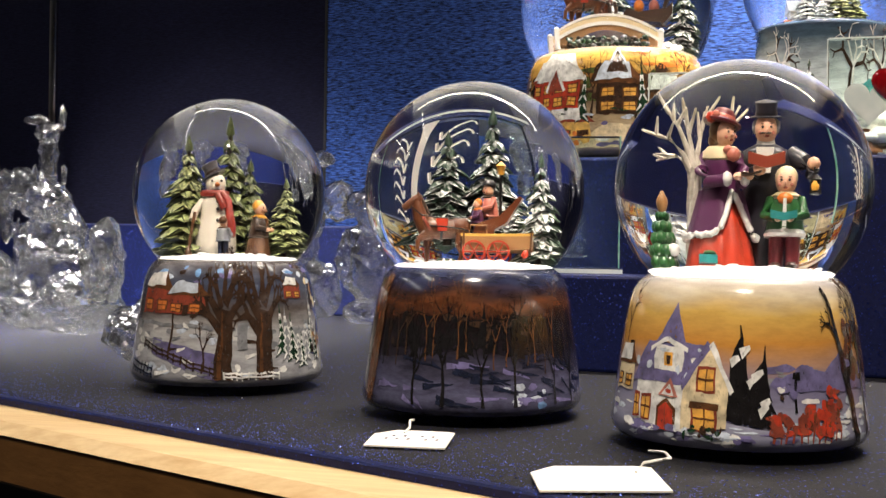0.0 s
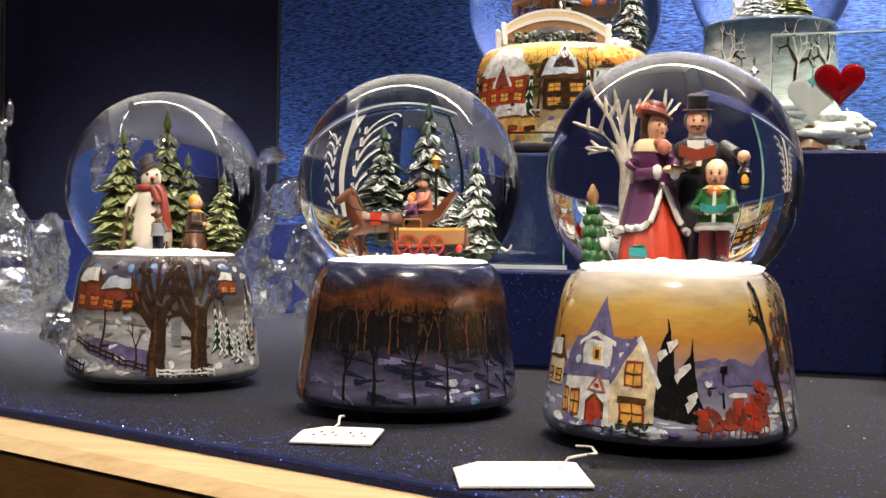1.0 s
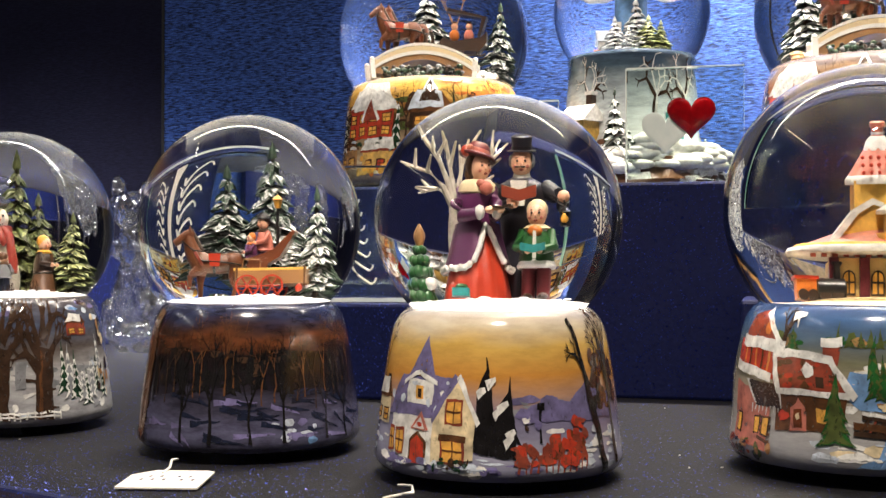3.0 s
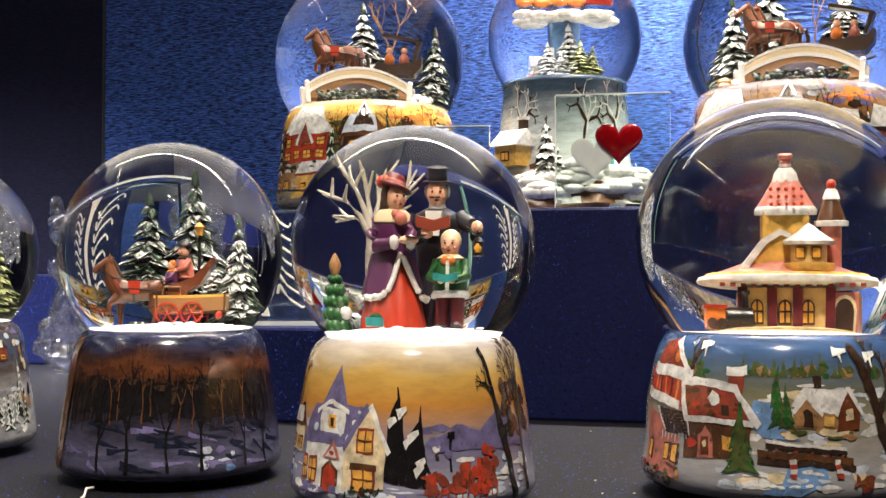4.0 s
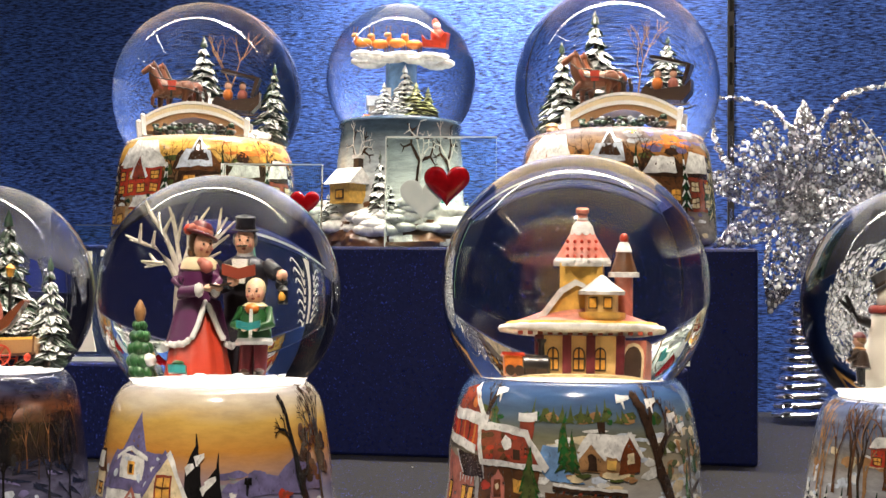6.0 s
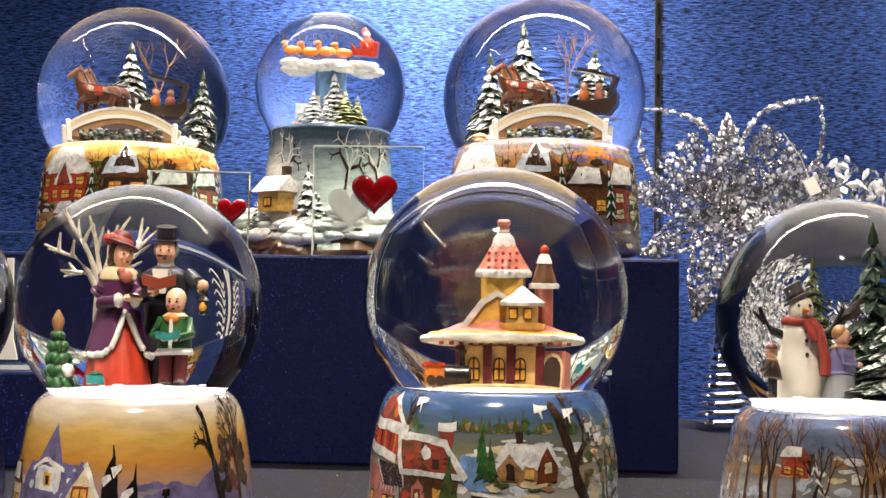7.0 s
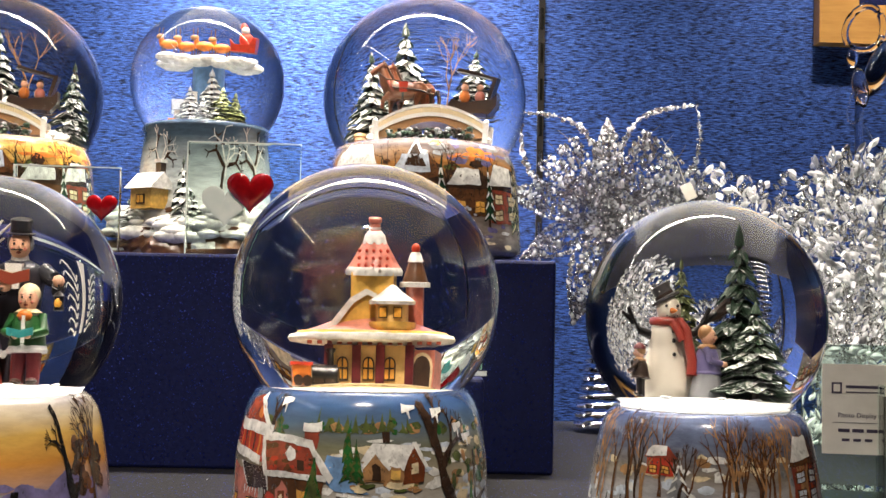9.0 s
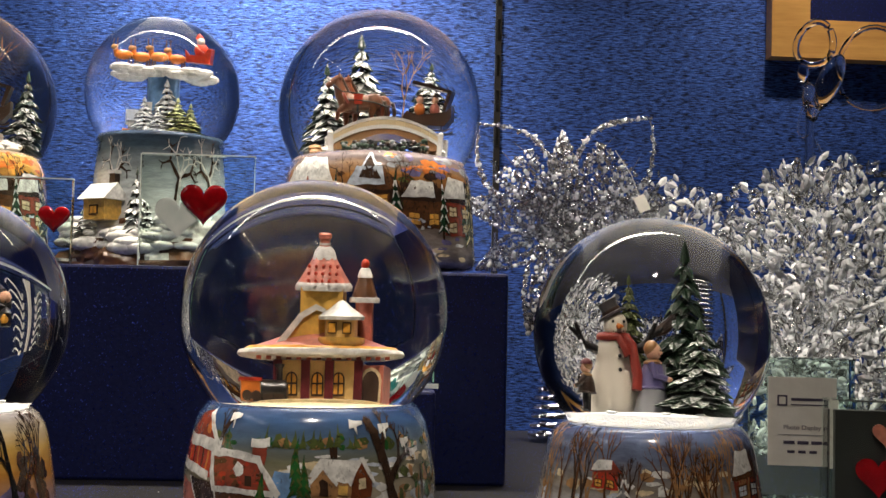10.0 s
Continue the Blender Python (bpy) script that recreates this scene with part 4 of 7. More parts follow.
# globe with a horse and wagon
R = 0.0500
prof = small_profile(TOP)
ground = painted_ground("print_dusk_wood", 0.004, 0.067, [(0.0, (0.07, 0.07, 0.12)), (0.22, (0.10, 0.10, 0.17)), (0.42, (0.022, 0.019, 0.028)), (0.66, (0.018, 0.011, 0.011)), (0.75, (0.15, 0.05, 0.02)), (0.83, (0.05, 0.025, 0.022)), (0.92, (0.022, 0.026, 0.06))], 0.18, 0.9)
g, c = globe(-0.161, 0.479, 0.1012, R, 0, prof, ground, "snow globe with a brown horse pulling a wagon", 19.6, SNOW)
pr = Print(prof, R, 0.15, 1.28)
for k in range(30):
    a, h = pr.rnd.uniform(-72, 66), pr.rnd.uniform(0.03, 0.42)
    pr.stroke(a, h, a + pr.rnd.uniform(6, 20), h + pr.rnd.uniform(-0.09, 0.04), 1.6, pr.rnd.choice([P["violet"], P["navy"], P["navy"], P["navy"]]), 1, 0.3)
pr.specks(-60, 70, 0.45, 0.70, 110, [P["umber"], P["black"], P["black"]], 3, 0.03, 1)
for k in range(16):
    pr.fir(-50 + 7 * k + pr.rnd.uniform(-3, 3), pr.rnd.uniform(0.36, 0.46), pr.rnd.uniform(0.18, 0.32), 3.6, P["black"], None, 2)
for k in range(22):
    pr.tree(-55 + 6 * k + pr.rnd.uniform(-2, 2), pr.rnd.uniform(0.25, 0.45), pr.rnd.uniform(0.4, 0.62), pr.rnd.choice([P["umber"], P["black"], P["brown"]]), 0.9, 4, 3)
for k in range(6):
    pr.tree(-30 + 18 * k + pr.rnd.uniform(-4, 4), 0.03, pr.rnd.uniform(0.5, 0.75), BLK, 1.7, 5, 4)
for k in range(14):
    a, h = pr.rnd.uniform(-50, 60), pr.rnd.uniform(0.1, 0.42)
    pr.stroke(a, h, a + pr.rnd.uniform(8, 22), h + pr.rnd.uniform(-0.12, 0.05), 1.1, P["navy"], 2, 0.3)
pr.stroke(-64, 0.0, -60, 1.0, 9, P["brown"], 5, 5)
pr.stroke(-66, 0.0, -63, 1.0, 2, P["chestnut"], 6, 1)
pr.tree(-72, 0.1, 0.9, P["umber"], 2, 4)
pr.specks(14, 40, 0.04, 0.18, 14, [P["sky"], P["violet"], P["ice"]], 3, 0.025, 1)
pr.done(g)
i = Inside(g, c, R)
i.pine(-0.25, -0.50, 0.57, 0.25, 0.25, P["pine"], 0.34, 21)
i.pine(0.16, -0.50, 0.79, 0.27, 0.28, P["pine"], 0.42, 22)
i.pine(0.59, -0.66, 0.36, 0.19, 0.05, P["sage"], 0.55, 23)
i.pine(0.36, -0.5, -0.10, 0.18, 0.15, P["sage"], 0.55, 24)
i.pine(-0.02, -0.5, 0.10, 0.20, 0.32, P["pine"], 0.3, 25)
horse(g, i.matrix(-0.30, -0.61, -0.18, 0.60), P["bay"], P["umber"])
wagon(g, i.matrix(0.21, -0.65, -0.18, 0.64))
small_figure(g, i.matrix(0.13, -0.42, -0.12, 0.50, -50), P["rose"], P["umber"], P["violet"], hat=P["black"])
small_figure(g, i.matrix(0.03, -0.42, -0.2, 0.34, -60), P["purple"], P["orange"], P["violet"])
b = Bag()
b.tube([i.at(0.24, -0.45, 0.05), i.at(0.24, 0.18, 0.05)], 0.0006, 0.0005, BLK)
b.turned([(0.0010, 0), (0.0016, 0.0028), (0.0018, 0.003), (0.0002, 0.0045)], P["gold"], i.at(0.24, 0.16, 0.05), 6)
b.done("lamp_post", g)
b = Bag()
for k in range(7):
    b.ball(i.at(-0.30 + 0.02 * k, -0.64 + 0.02 * (k % 3), -0.3), 0.0013, [P["pine"], P["umber"], W_][k % 3], segs=6)
tagged(b.done("bushes", g), kind="stuff")

# globe with three singing figures
R = 0.0496
prof = small_profile(TOP)
ground = painted_ground("print_sunset_village", 0.004, 0.067, [(0.0, (0.24, 0.25, 0.36)), (0.2, (0.32, 0.32, 0.42)), (0.36, (0.187, 0.173, 0.288)), (0.5, (0.396, 0.259, 0.216)), (0.62, (0.562, 0.259, 0.0504)), (0.78, (0.612, 0.396, 0.101)), (0.9, (0.504, 0.432, 0.302)), (1.0, (0.288, 0.266, 0.259))], 0.09, 0.35)
g, c = globe(-0.038, 0.447, 0.1018, R, 0, prof, ground, "snow globe with three carol-singing figures", 6.9, SNOW)
pr = Print(prof, R, 0.15, 1.28)
pr.specks(-75, 75, 0.02, 0.28, 46, [P["ice"], P["ice"], P["violet"], W_], 5, 0.02, 1)
pr.specks(12, 66, 0.36, 0.50, 40, [P["violet"], P["grey"]], 5, 0.03, 1)
pr.house(-63, 0.28, 16, 0.30, P["cream"], P["brown"], P["gold"], snow=W_)
pr.rect(-62, 0.5, -58, 0.6, P["umber"], 4)
pr.poly([(16, 0.40), (28, 0.50), (40, 0.47), (52, 0.60), (60, 0.50), (72, 0.52), (72, 0.34), (16, 0.34)], P["violet"], 2)
pr.poly([(-51, 0.10), (-22, 0.06), (-22, 0.40), (-51, 0.38)], W_, 3)
pr.poly([(-55, 0.36), (-20, 0.36), (-10, 0.62), (-46, 0.62)], P["violet"], 4)
pr.poly([(-24, 0.08), (-4, 0.10), (-4, 0.34), (-12, 0.60), (-24, 0.36)], P["cream"], 5)
pr.stroke(-25, 0.34, -12.5, 0.63, 2.0, P["violet"], 6)
pr.stroke(-12, 0.63, -2.5, 0.32, 1.8, W_, 6)
pr.rect(-40, 0.44, -25, 0.60, W_, 5)
pr.poly([(-43, 0.57), (-32, 0.64), (-23, 0.57), (-27, 0.74), (-30.5, 0.88), (-36, 0.74)], P["violet"], 6)
pr.stroke(-43, 0.57, -33, 0.65, 1.2, W_, 7)
pr.stroke(-33, 0.65, -23, 0.57, 1.2, W_, 7)
pr.rect(-34.5, 0.47, -30, 0.56, P["gold"], 6)
pr.poly([(-33.2, 0.48), (-31.3, 0.48), (-31.3, 0.54), (-33.2, 0.54)], P["umber"], 7)
pr.poly([(-36, 0.27), (-26, 0.27), (-31, 0.40)], P["rose"], 6)
pr.poly([(-34, 0.28), (-28, 0.28), (-31, 0.36)], W_, 7)
pr.blob(-31, 0.31, 1.2, 0.015, P["red"], 8)
pr.specks(-52, -12, 0.40, 0.58, 10, [W_, P["ice"]], 2.4, 0.03, 5)
pr.poly([(-36, 0.06), (-27, 0.06), (-27, 0.20), (-31.5, 0.26), (-36, 0.20)], P["brown"], 5)
pr.poly([(-35, 0.06), (-28, 0.06), (-28, 0.19), (-31.5, 0.23), (-35, 0.19)], P["red"], 6)
pr.stroke(-31.5, 0.06, -31.5, 0.22, 0.5, P["brick"], 7)
for a, h, w in ((-43, 0.12, 2.2), (-49, 0.13, 1.8), (-14, 0.08, 4.2), (-13.5, 0.33, 3.2)):
    pr.rect(a - w * 1.25, h - 0.015, a + w * 1.25, h + 0.15, P["brick"], 6)
    pr.rect(a - w, h, a + w, h + 0.13, P["gold"], 7)
    pr.stroke(a, h, a, h + 0.13, 0.5, P["brown"], 8)
    pr.stroke(a - w, h + 0.07, a + w, h + 0.07, 0.5, P["brown"], 8)
pr.stroke(-20, 0.235, -8, 0.235, 1.6, P["brown"], 7)
pr.specks(-54, 4, 0.0, 0.09, 34, [W_, P["ice"], P["violet"]], 3, 0.02, 7)
pr.specks(-24, 0, 0.03, 0.10, 12, [P["pine"], P["umber"]], 1.4, 0.025, 8)
pr.poly([(-5, 0.16), (13, 0.10), (14, 0.30), (11, 0.55), (8, 0.44), (5, 0.40), (1, 0.70), (-3, 0.52)], BLK, 4)
pr.fir(1, 0.3, 0.42, 5, BLK, None, 4)
pr.fir(11, 0.2, 0.40, 4.5, BLK, None, 4)
for a, h in ((-1, 0.53), (3, 0.60), (9, 0.44), (11, 0.22), (7, 0.40), (12, 0.26)):
    pr.stroke(a - 2, h - 0.02, a + 1.6, h + 0.03, 2.6, W_, 6, 1.2)
pr.stroke(25, 0.20, 25, 0.44, 1.0, BLK, 4)
pr.rect(23.8, 0.42, 26.4, 0.47, BLK, 5)
pr.specks(18, 26, 0.30, 0.40, 9, [P["umber"], P["violet"], W_], 2, 0.025, 4)
pr.specks(13, 30, 0.08, 0.20, 34, [P["brick"], P["red"], P["brick"]], 2.2, 0.03, 4)
pr.specks(29, 48, 0.08, 0.26, 44, [P["brick"], P["red"], P["chestnut"]], 2.4, 0.035, 4)
pr.specks(40, 48, 0.24, 0.36, 12, [P["brick"], P["red"]], 1.8, 0.03, 5)
for a in range(14, 50, 3):
    pr.stroke(a, 0.02, a + 1, 0.12, 0.9, P["brick"], 4)
pr.stroke(60, -0.02, 54, 0.45, 4.2, BLK, 6, 3.2)
pr.stroke(54, 0.44, 45, 1.0, 3.2, BLK, 6, 1.6)
pr.tree(50, 0.68, 0.30, BLK, 1.6, 3, 6, -0.9)
pr.tree(56, 0.40, 0.62, BLK, 1.8, 4, 6, 0.5)
pr.tree(70, 0.02, 1.1, P["umber"], 3.2, 4, 5, -0.05, 0.45)
pr.specks(56, 78, 0.40, 0.75, 44, [P["umber"], P["brown"], P["umber"]], 2.6, 0.05, 3)
pr.specks(50, 72, 0.05, 0.3, 16, [W_, P["ice"]], 3, 0.03, 3)
pr.tree(-66, 0.5, 0.5, P["umber"], 1.2, 4)
pr.done(g)
i = Inside(g, c, R)


def carol_woman(parent, m):
    b = Bag()
    b.turned([(0.225, 0), (0.232, 0.03), (0.205, 0.16), (0.17, 0.28), (0.12, 0.42)], P["red"], segs=48, wave=0.045, waves=11)
    n, rings = 40, 9
    vs, hem = [], []
    for k in range(rings + 1):
        u = k / rings
        for j in range(n):
            a = 2 * math.pi * j / n
            off = math.atan2(math.sin(a + 1.05), math.cos(a + 1.05))
            low = 0.215 + 0.27 * math.exp(-(off / 0.42) ** 2)
            z = low + (0.50 - low) * u
            q = (0.228 - 0.30 * (z - 0.21) - 0.10 * (z - 0.21) * (0.5 - z)) * (1 + 0.03 * math.sin(7 * a)) + 0.006
            vs.append((q * math.cos(a), 0.92 * q * math.sin(a), z))
            if k == 0:
                hem.append(vs[-1])
    b.add(vs, [(k * n + j, k * n + (j + 1) % n, (k + 1) * n + (j + 1) % n, (k + 1) * n + j) for k in range(rings) for j in range(n)], P["purple"])
    b.tube(hem + hem[:1], 0.021, 0.021, P["white"], 8)
    for j, (x, y, z) in enumerate(hem):
        b.ball((x * 1.03, y * 1.03, z + (0.008 if j % 2 else -0.008)), 0.02, P["white"], segs=6)
    b.turned([(0.135, 0.48), (0.118, 0.53), (0.125, 0.60), (0.128, 0.66), (0.115, 0.71), (0.06, 0.76)], P["purple"], segs=22)
    b.turned([(0.11, 0.675), (0.132, 0.695), (0.126, 0.735), (0.09, 0.765), (0.05, 0.77)], P["cream"], segs=26, wave=0.06, waves=13)
    for s in (-1, 1):
        b.tube([(s * 0.098, 0, 0.69), (s * 0.135, -0.07, 0.62), (s * 0.12 + 0.02, -0.14, 0.545), (s * 0.06 + 0.08, -0.19, 0.56)], 0.054, 0.040, P["purple"], 10)
        b.ball((s * 0.06 + 0.095, -0.195, 0.565), 0.050, P["white"], (0.8, 1, 1), 9)
        b.ball((s * 0.03 + 0.145, -0.215, 0.580), 0.034, P["skin"], (1.3, 1, 0.8), 8)
    b.slab([(0.13, 0.595), (0.20, 0.585), (0.27, 0.605), (0.27, 0.618), (0.20, 0.600), (0.13, 0.608)], -0.29, -0.18, P["umber"])
    b.ball((0.075, -0.135, 0.715), 0.042, P["rose"], (1.2, 0.7, 1.1), 9)
    b.ball((0.04, -0.13, 0.745), 0.030, P["rose"], (1.2, 0.7, 1.0), 8)
    b.tube([(0.01, 0, 0.74), (0.015, -0.005, 0.80)], 0.042, 0.038, P["skin"], 10)
    b.ball((0.025, -0.012, 0.842), 0.072, P["skin"], (0.95, 1.0, 1.18), 18)
    face(b, (0.025, -0.012, 0.842), 0.071, turn=0.62)
    b.ball((-0.012, 0.022, 0.855), 0.080, P["brown"], (0.92, 0.92, 1.1), 16)
    b.ball((-0.055, 0.02, 0.80), 0.04, P["brown"], (0.9, 0.9, 1.1), 10)
    hat = pose(0.0, 0.012, 0.905, -16, 14, 0)
    b.turned([(0.03, -0.012), (0.125, -0.012), (0.132, 0.0), (0.122, 0.010), (0.082, 0.018), (0.080, 0.055), (0.055, 0.085), (0.02, 0.092)], P["wine"], segs=24, m=hat)
    b.turned([(0.084, 0.018), (0.087, 0.032), (0.083, 0.042)], P["rose"], segs=20, m=hat)
    b.ball((-0.075, -0.05, 0.945), 0.036, P["red"], (1, 0.8, 1.1), 8)
    b.ball((-0.045, -0.07, 0.965), 0.026, P["rose"], segs=7)
    b.done("woman_figurine", parent, m=m)


def carol_man(parent, m):
    b = Bag()
    b.turned([(0.13, 0), (0.145, 0.25), (0.13, 0.46), (0.15, 0.60), (0.165, 0.67), (0.14, 0.725), (0.06, 0.765)], P["coal"], segs=22, m=Matrix.Diagonal((1.0, 0.85, 1, 1)))
    b.slab([(-0.035, 0.60), (0.035, 0.60), (0.055, 0.75), (-0.055, 0.75)], -0.152, -0.10, P["white"])
    b.turned([(0.045, 0.735), (0.058, 0.76), (0.05, 0.795)], P["white"], segs=14)
    b.ball((-0.022, -0.115, 0.745), 0.018, P["coal"], (1.3, 0.6, 0.8), 7)
    b.ball((0.022, -0.115, 0.745), 0.018, P["coal"], (1.3, 0.6, 0.8), 7)
    b.tube([(-0.15, 0, 0.70), (-0.21, -0.07, 0.60), (-0.15, -0.16, 0.57), (-0.05, -0.20, 0.60)], 0.060, 0.044, P["coal"], 10)
    b.tube([(0.15, 0, 0.70), (0.235, -0.06, 0.66), (0.285, -0.12, 0.60), (0.295, -0.15, 0.63)], 0.058, 0.042, P["coal"], 10)
    b.ball((-0.035, -0.21, 0.615), 0.040, P["skin"], (1.2, 0.9, 0.9), 9)
    b.ball((0.30, -0.16, 0.655), 0.040, P["skin"], (1.1, 0.9, 1.0), 9)
    b.slab([(-0.10, 0.655), (0.015, 0.625), (0.13, 0.655), (0.13, 0.725), (0.015, 0.695), (-0.10, 0.725)], -0.255, -0.235, P["brick"])
    b.slab([(-0.085, 0.665), (0.015, 0.640), (0.115, 0.665), (0.115, 0.722), (0.015, 0.697), (-0.085, 0.722)], -0.233, -0.225, P["cream"])
    b.ball((0, -0.012, 0.850), 0.072, P["skin"], (0.92, 1, 1.22), 18)
    face(b, (0, -0.012, 0.850), 0.071, turn=0.12)
    for s in (-1, 1):
        b.ball((s * 0.018, -0.083, 0.830), 0.013, P["umber"], (1.6, 0.7, 0.5), 7)
        b.ball((s * 0.066, 0.005, 0.860), 0.026, P["grey"], (0.7, 1, 1.6), 8)
    b.ball((0, 0.028, 0.862), 0.072, P["brown"], (1, 0.9, 1.1), 12)
    b.turned([(0.03, 0.912), (0.090, 0.914), (0.092, 0.920), (0.066, 0.926), (0.062, 0.96), (0.067, 1.000), (0.055, 1.006), (0.01, 1.015)], P["coal"], segs=22)
    b.turned([(0.0665, 0.929), (0.0660, 0.944)], P["black"], segs=20)
    b.tube([(0.305, -0.18, 0.64), (0.315, -0.185, 0.595)], 0.007, 0.007, P["black"], 6)
    b.turned([(0.030, 0), (0.040, 0.01), (0.036, 0.02), (0.036, 0.085), (0.044, 0.092), (0.022, 0.115), (0.006, 0.125)], P["black"], (0.315, -0.185, 0.47), 6)
    b.turned([(0.020, 0.025), (0.030, 0.050), (0.012, 0.082)], P["gold"], (0.315, -0.208, 0.47), 7)
    b.done("man_figurine", parent, m=m)


carol_woman(g, i.matrix(-0.15, -0.68, -0.1, 1.30, 0) @ Matrix.Diagonal((0.88, 0.92, 1, 1)))
carol_man(g, i.matrix(0.18, -0.66, 0.06, 1.40, 0) @ Matrix.Diagonal((0.92, 0.92, 1, 1)))
small_figure(g, i.matrix(0.32, -0.66, -0.20, 0.80, 0), P["green"], P["cream"], P["wine"], trim=P["white"])
b = Bag()
m = i.matrix(0.32, -0.66, -0.20, 0.80)
b.turned([(0.19, 0.33), (0.20, 0.36), (0.18, 0.39)], W_, segs=16, m=m)
b.slab([(-0.13, 0.50), (0, 0.47), (0.13, 0.50), (0.13, 0.58), (0, 0.55), (-0.13, 0.58)], -0.29, -0.26, P["teal"], m=m)
b.turned([(0.12, 0.71), (0.14, 0.73), (0.08, 0.77)], P["cream"], segs=12, m=m)
b.ball((0, -0.13, 0.70), 0.06, P["orange"], (1.3, 0.6, 1), 8, m=m)
b.done("song_book", g)
b = Bag()
rnd = random.Random(15)
root, fork = Vector(i.at(-0.36, -0.64, 0.14)), Vector(i.at(-0.37, 0.16, 0.14))
for k in range(4):
    twist = [root.lerp(fork, j / 10) + 0.0011 * Vector((math.cos(1.57 * k + 0.45 * j), math.sin(1.57 * k + 0.45 * j), 0)) for j in range(11)]
    b.tube(twist, 0.0015, 0.0011, P["birch"], 8)
for u, v, d, bend in ((-0.72, 0.42, 0.02, 0.06), (-0.60, 0.64, 0.10, 0.05), (-0.46, 0.66, 0.2, 0.0), (-0.30, 0.62, 0.24, 0.0), (-0.02, 0.66, 0.22, -0.06), (-0.68, 0.22, 0.2, 0.05), (-0.12, 0.50, 0.3, -0.05)):
    tip = Vector(i.at(u, v, d))
    mid = fork.lerp(tip, 0.5) + Vector((0, 0, bend * R))
    b.tube([fork - Vector((0, 0, 0.004)), fork.lerp(mid, 0.5), mid, tip], 0.0011, 0.0003, P["birch"], 7)
    for j in range(3):
        start = mid.lerp(tip, 0.1 + 0.25 * j)
        b.tube([start, start + (tip - fork) * 0.20 + Vector((rnd.uniform(-1, 1), rnd.uniform(-1, 1), rnd.uniform(0.0, 1.0))) * 0.0042], 0.0007, 0.0003, P["birch"], 6)
b.done("bare_white_tree", g)
b = Bag()
m = i.matrix(-0.57, -0.68, -0.1, 1.0)
for k, (z, q) in enumerate(((0.04, 0.12), (0.15, 0.115), (0.26, 0.10), (0.36, 0.08), (0.45, 0.055))):
    for j in range(7):
        a = 0.9 * j + 0.4 * k
        b.ball((q * 0.62 * math.cos(a), q * 0.62 * math.sin(a), z - 0.01 * (j % 2)), q * 0.52, P["green"], (1.0, 1.0, 1.25), 8, m)
b.turned([(0.03, 0.48), (0.05, 0.55), (0.045, 0.58), (0.01, 0.65)], P["tan"], segs=8, m=m)
b.ball((0.08, -0.08, 0.16), 0.06, W_, segs=8, m=m)
b.done("little_green_tree", g)
b = Bag()
m = i.matrix(-0.22, -0.70, -0.42, 1.0)
b.block(-0.08, -0.05, 0, 0.06, 0.05, 0.07, P["teal"], m=m)
b.ball((0.0, -0.02, 0.085), 0.035, P["green"], (1.5, 1, 0.7), 8, m=m)
b.done("gift_parcel", g)

# globe with a yellow railway station
R, TOP4 = 0.0588, 1.165
prof = small_profile(TOP4)
prof = [(r * (0.97 if z < 0.6 else 1.0), z) for r, z in prof]
ground = painted_ground("print_village_river", 0.004, 0.069, [(0.0, (0.288, 0.302, 0.346)), (0.25, (0.418, 0.418, 0.418)), (0.5, (0.374, 0.331, 0.245)), (0.66, (0.187, 0.187, 0.115)), (0.80, (0.0864, 0.144, 0.23)), (0.9, (0.0432, 0.0936, 0.216)), (1.0, (0.0144, 0.0288, 0.0864))], 0.05, 0.4)
g, c = globe(0.106, 0.500, 0.1067, R, 0, prof, ground, "snow globe with a yellow railway station", 0.5, P["cream"], -0.55)
pr = Print(prof, R, 0.15, 1.12)
pr.specks(-75, 75, 0.76, 0.84, 40, [P["olive"], P["green"], P["tan"]], 3.0, 0.035, 1)
pr.specks(-25, 75, 0.05, 0.72, 110, [W_, P["cream"], W_, P["ice"]], 5, 0.03, 1)
for k in range(12):
    pr.fir(-20 + 4 * k + pr.rnd.uniform(-1, 1), 0.76, pr.rnd.uniform(0.08, 0.16), 2.2, P["olive"], None, 2)
pr.poly([(-12, 0.62), (-4, 0.60), (-9, 0.48), (3, 0.40), (6, 0.36), (-8, 0.36), (-12, 0.42), (-14, 0.52)], P["sky"], 2)
pr.poly([(2, 0.22), (14, 0.22), (16, 0.10), (6, 0.0), (-10, 0.0), (-2, 0.08)], P["sky"], 2)
pr.specks(-10, 14, 0.02, 0.2, 12, [P["ice"], W_], 2.5, 0.015, 3)
# the tall rosy house with its stair
pr.poly([(-72, 0.10), (-47, 0.04), (-46, 0.42), (-72, 0.50)], P["rose"], 3)
pr.poly([(-74, 0.56), (-44, 0.54), (-44, 0.78), (-74, 0.78)], P["red"], 3)
pr.poly([(-70, 0.78), (-42, 0.76), (-48, 0.86), (-56, 1.0), (-66, 0.96)], P["brick"], 4)
pr.stroke(-70, 0.78, -41, 0.75, 3.0, W_, 6)
pr.stroke(-56, 1.0, -43, 0.77, 2.2, W_, 6)
pr.stroke(-74, 0.60, -46, 0.55, 2.4, W_, 6)
pr.blob(-52, 0.88, 3, 0.05, P["orange"], 6)
for k in range(6):
    pr.stroke(-66 + 4.2 * k, 0.58, -66 + 4.2 * k, 0.75, 1.2, P["brown"] if k % 2 else P["orange"], 5)
pr.poly([(-62, 0.52), (-42, 0.50), (-40, 0.34), (-56, 0.36)], W_, 5)
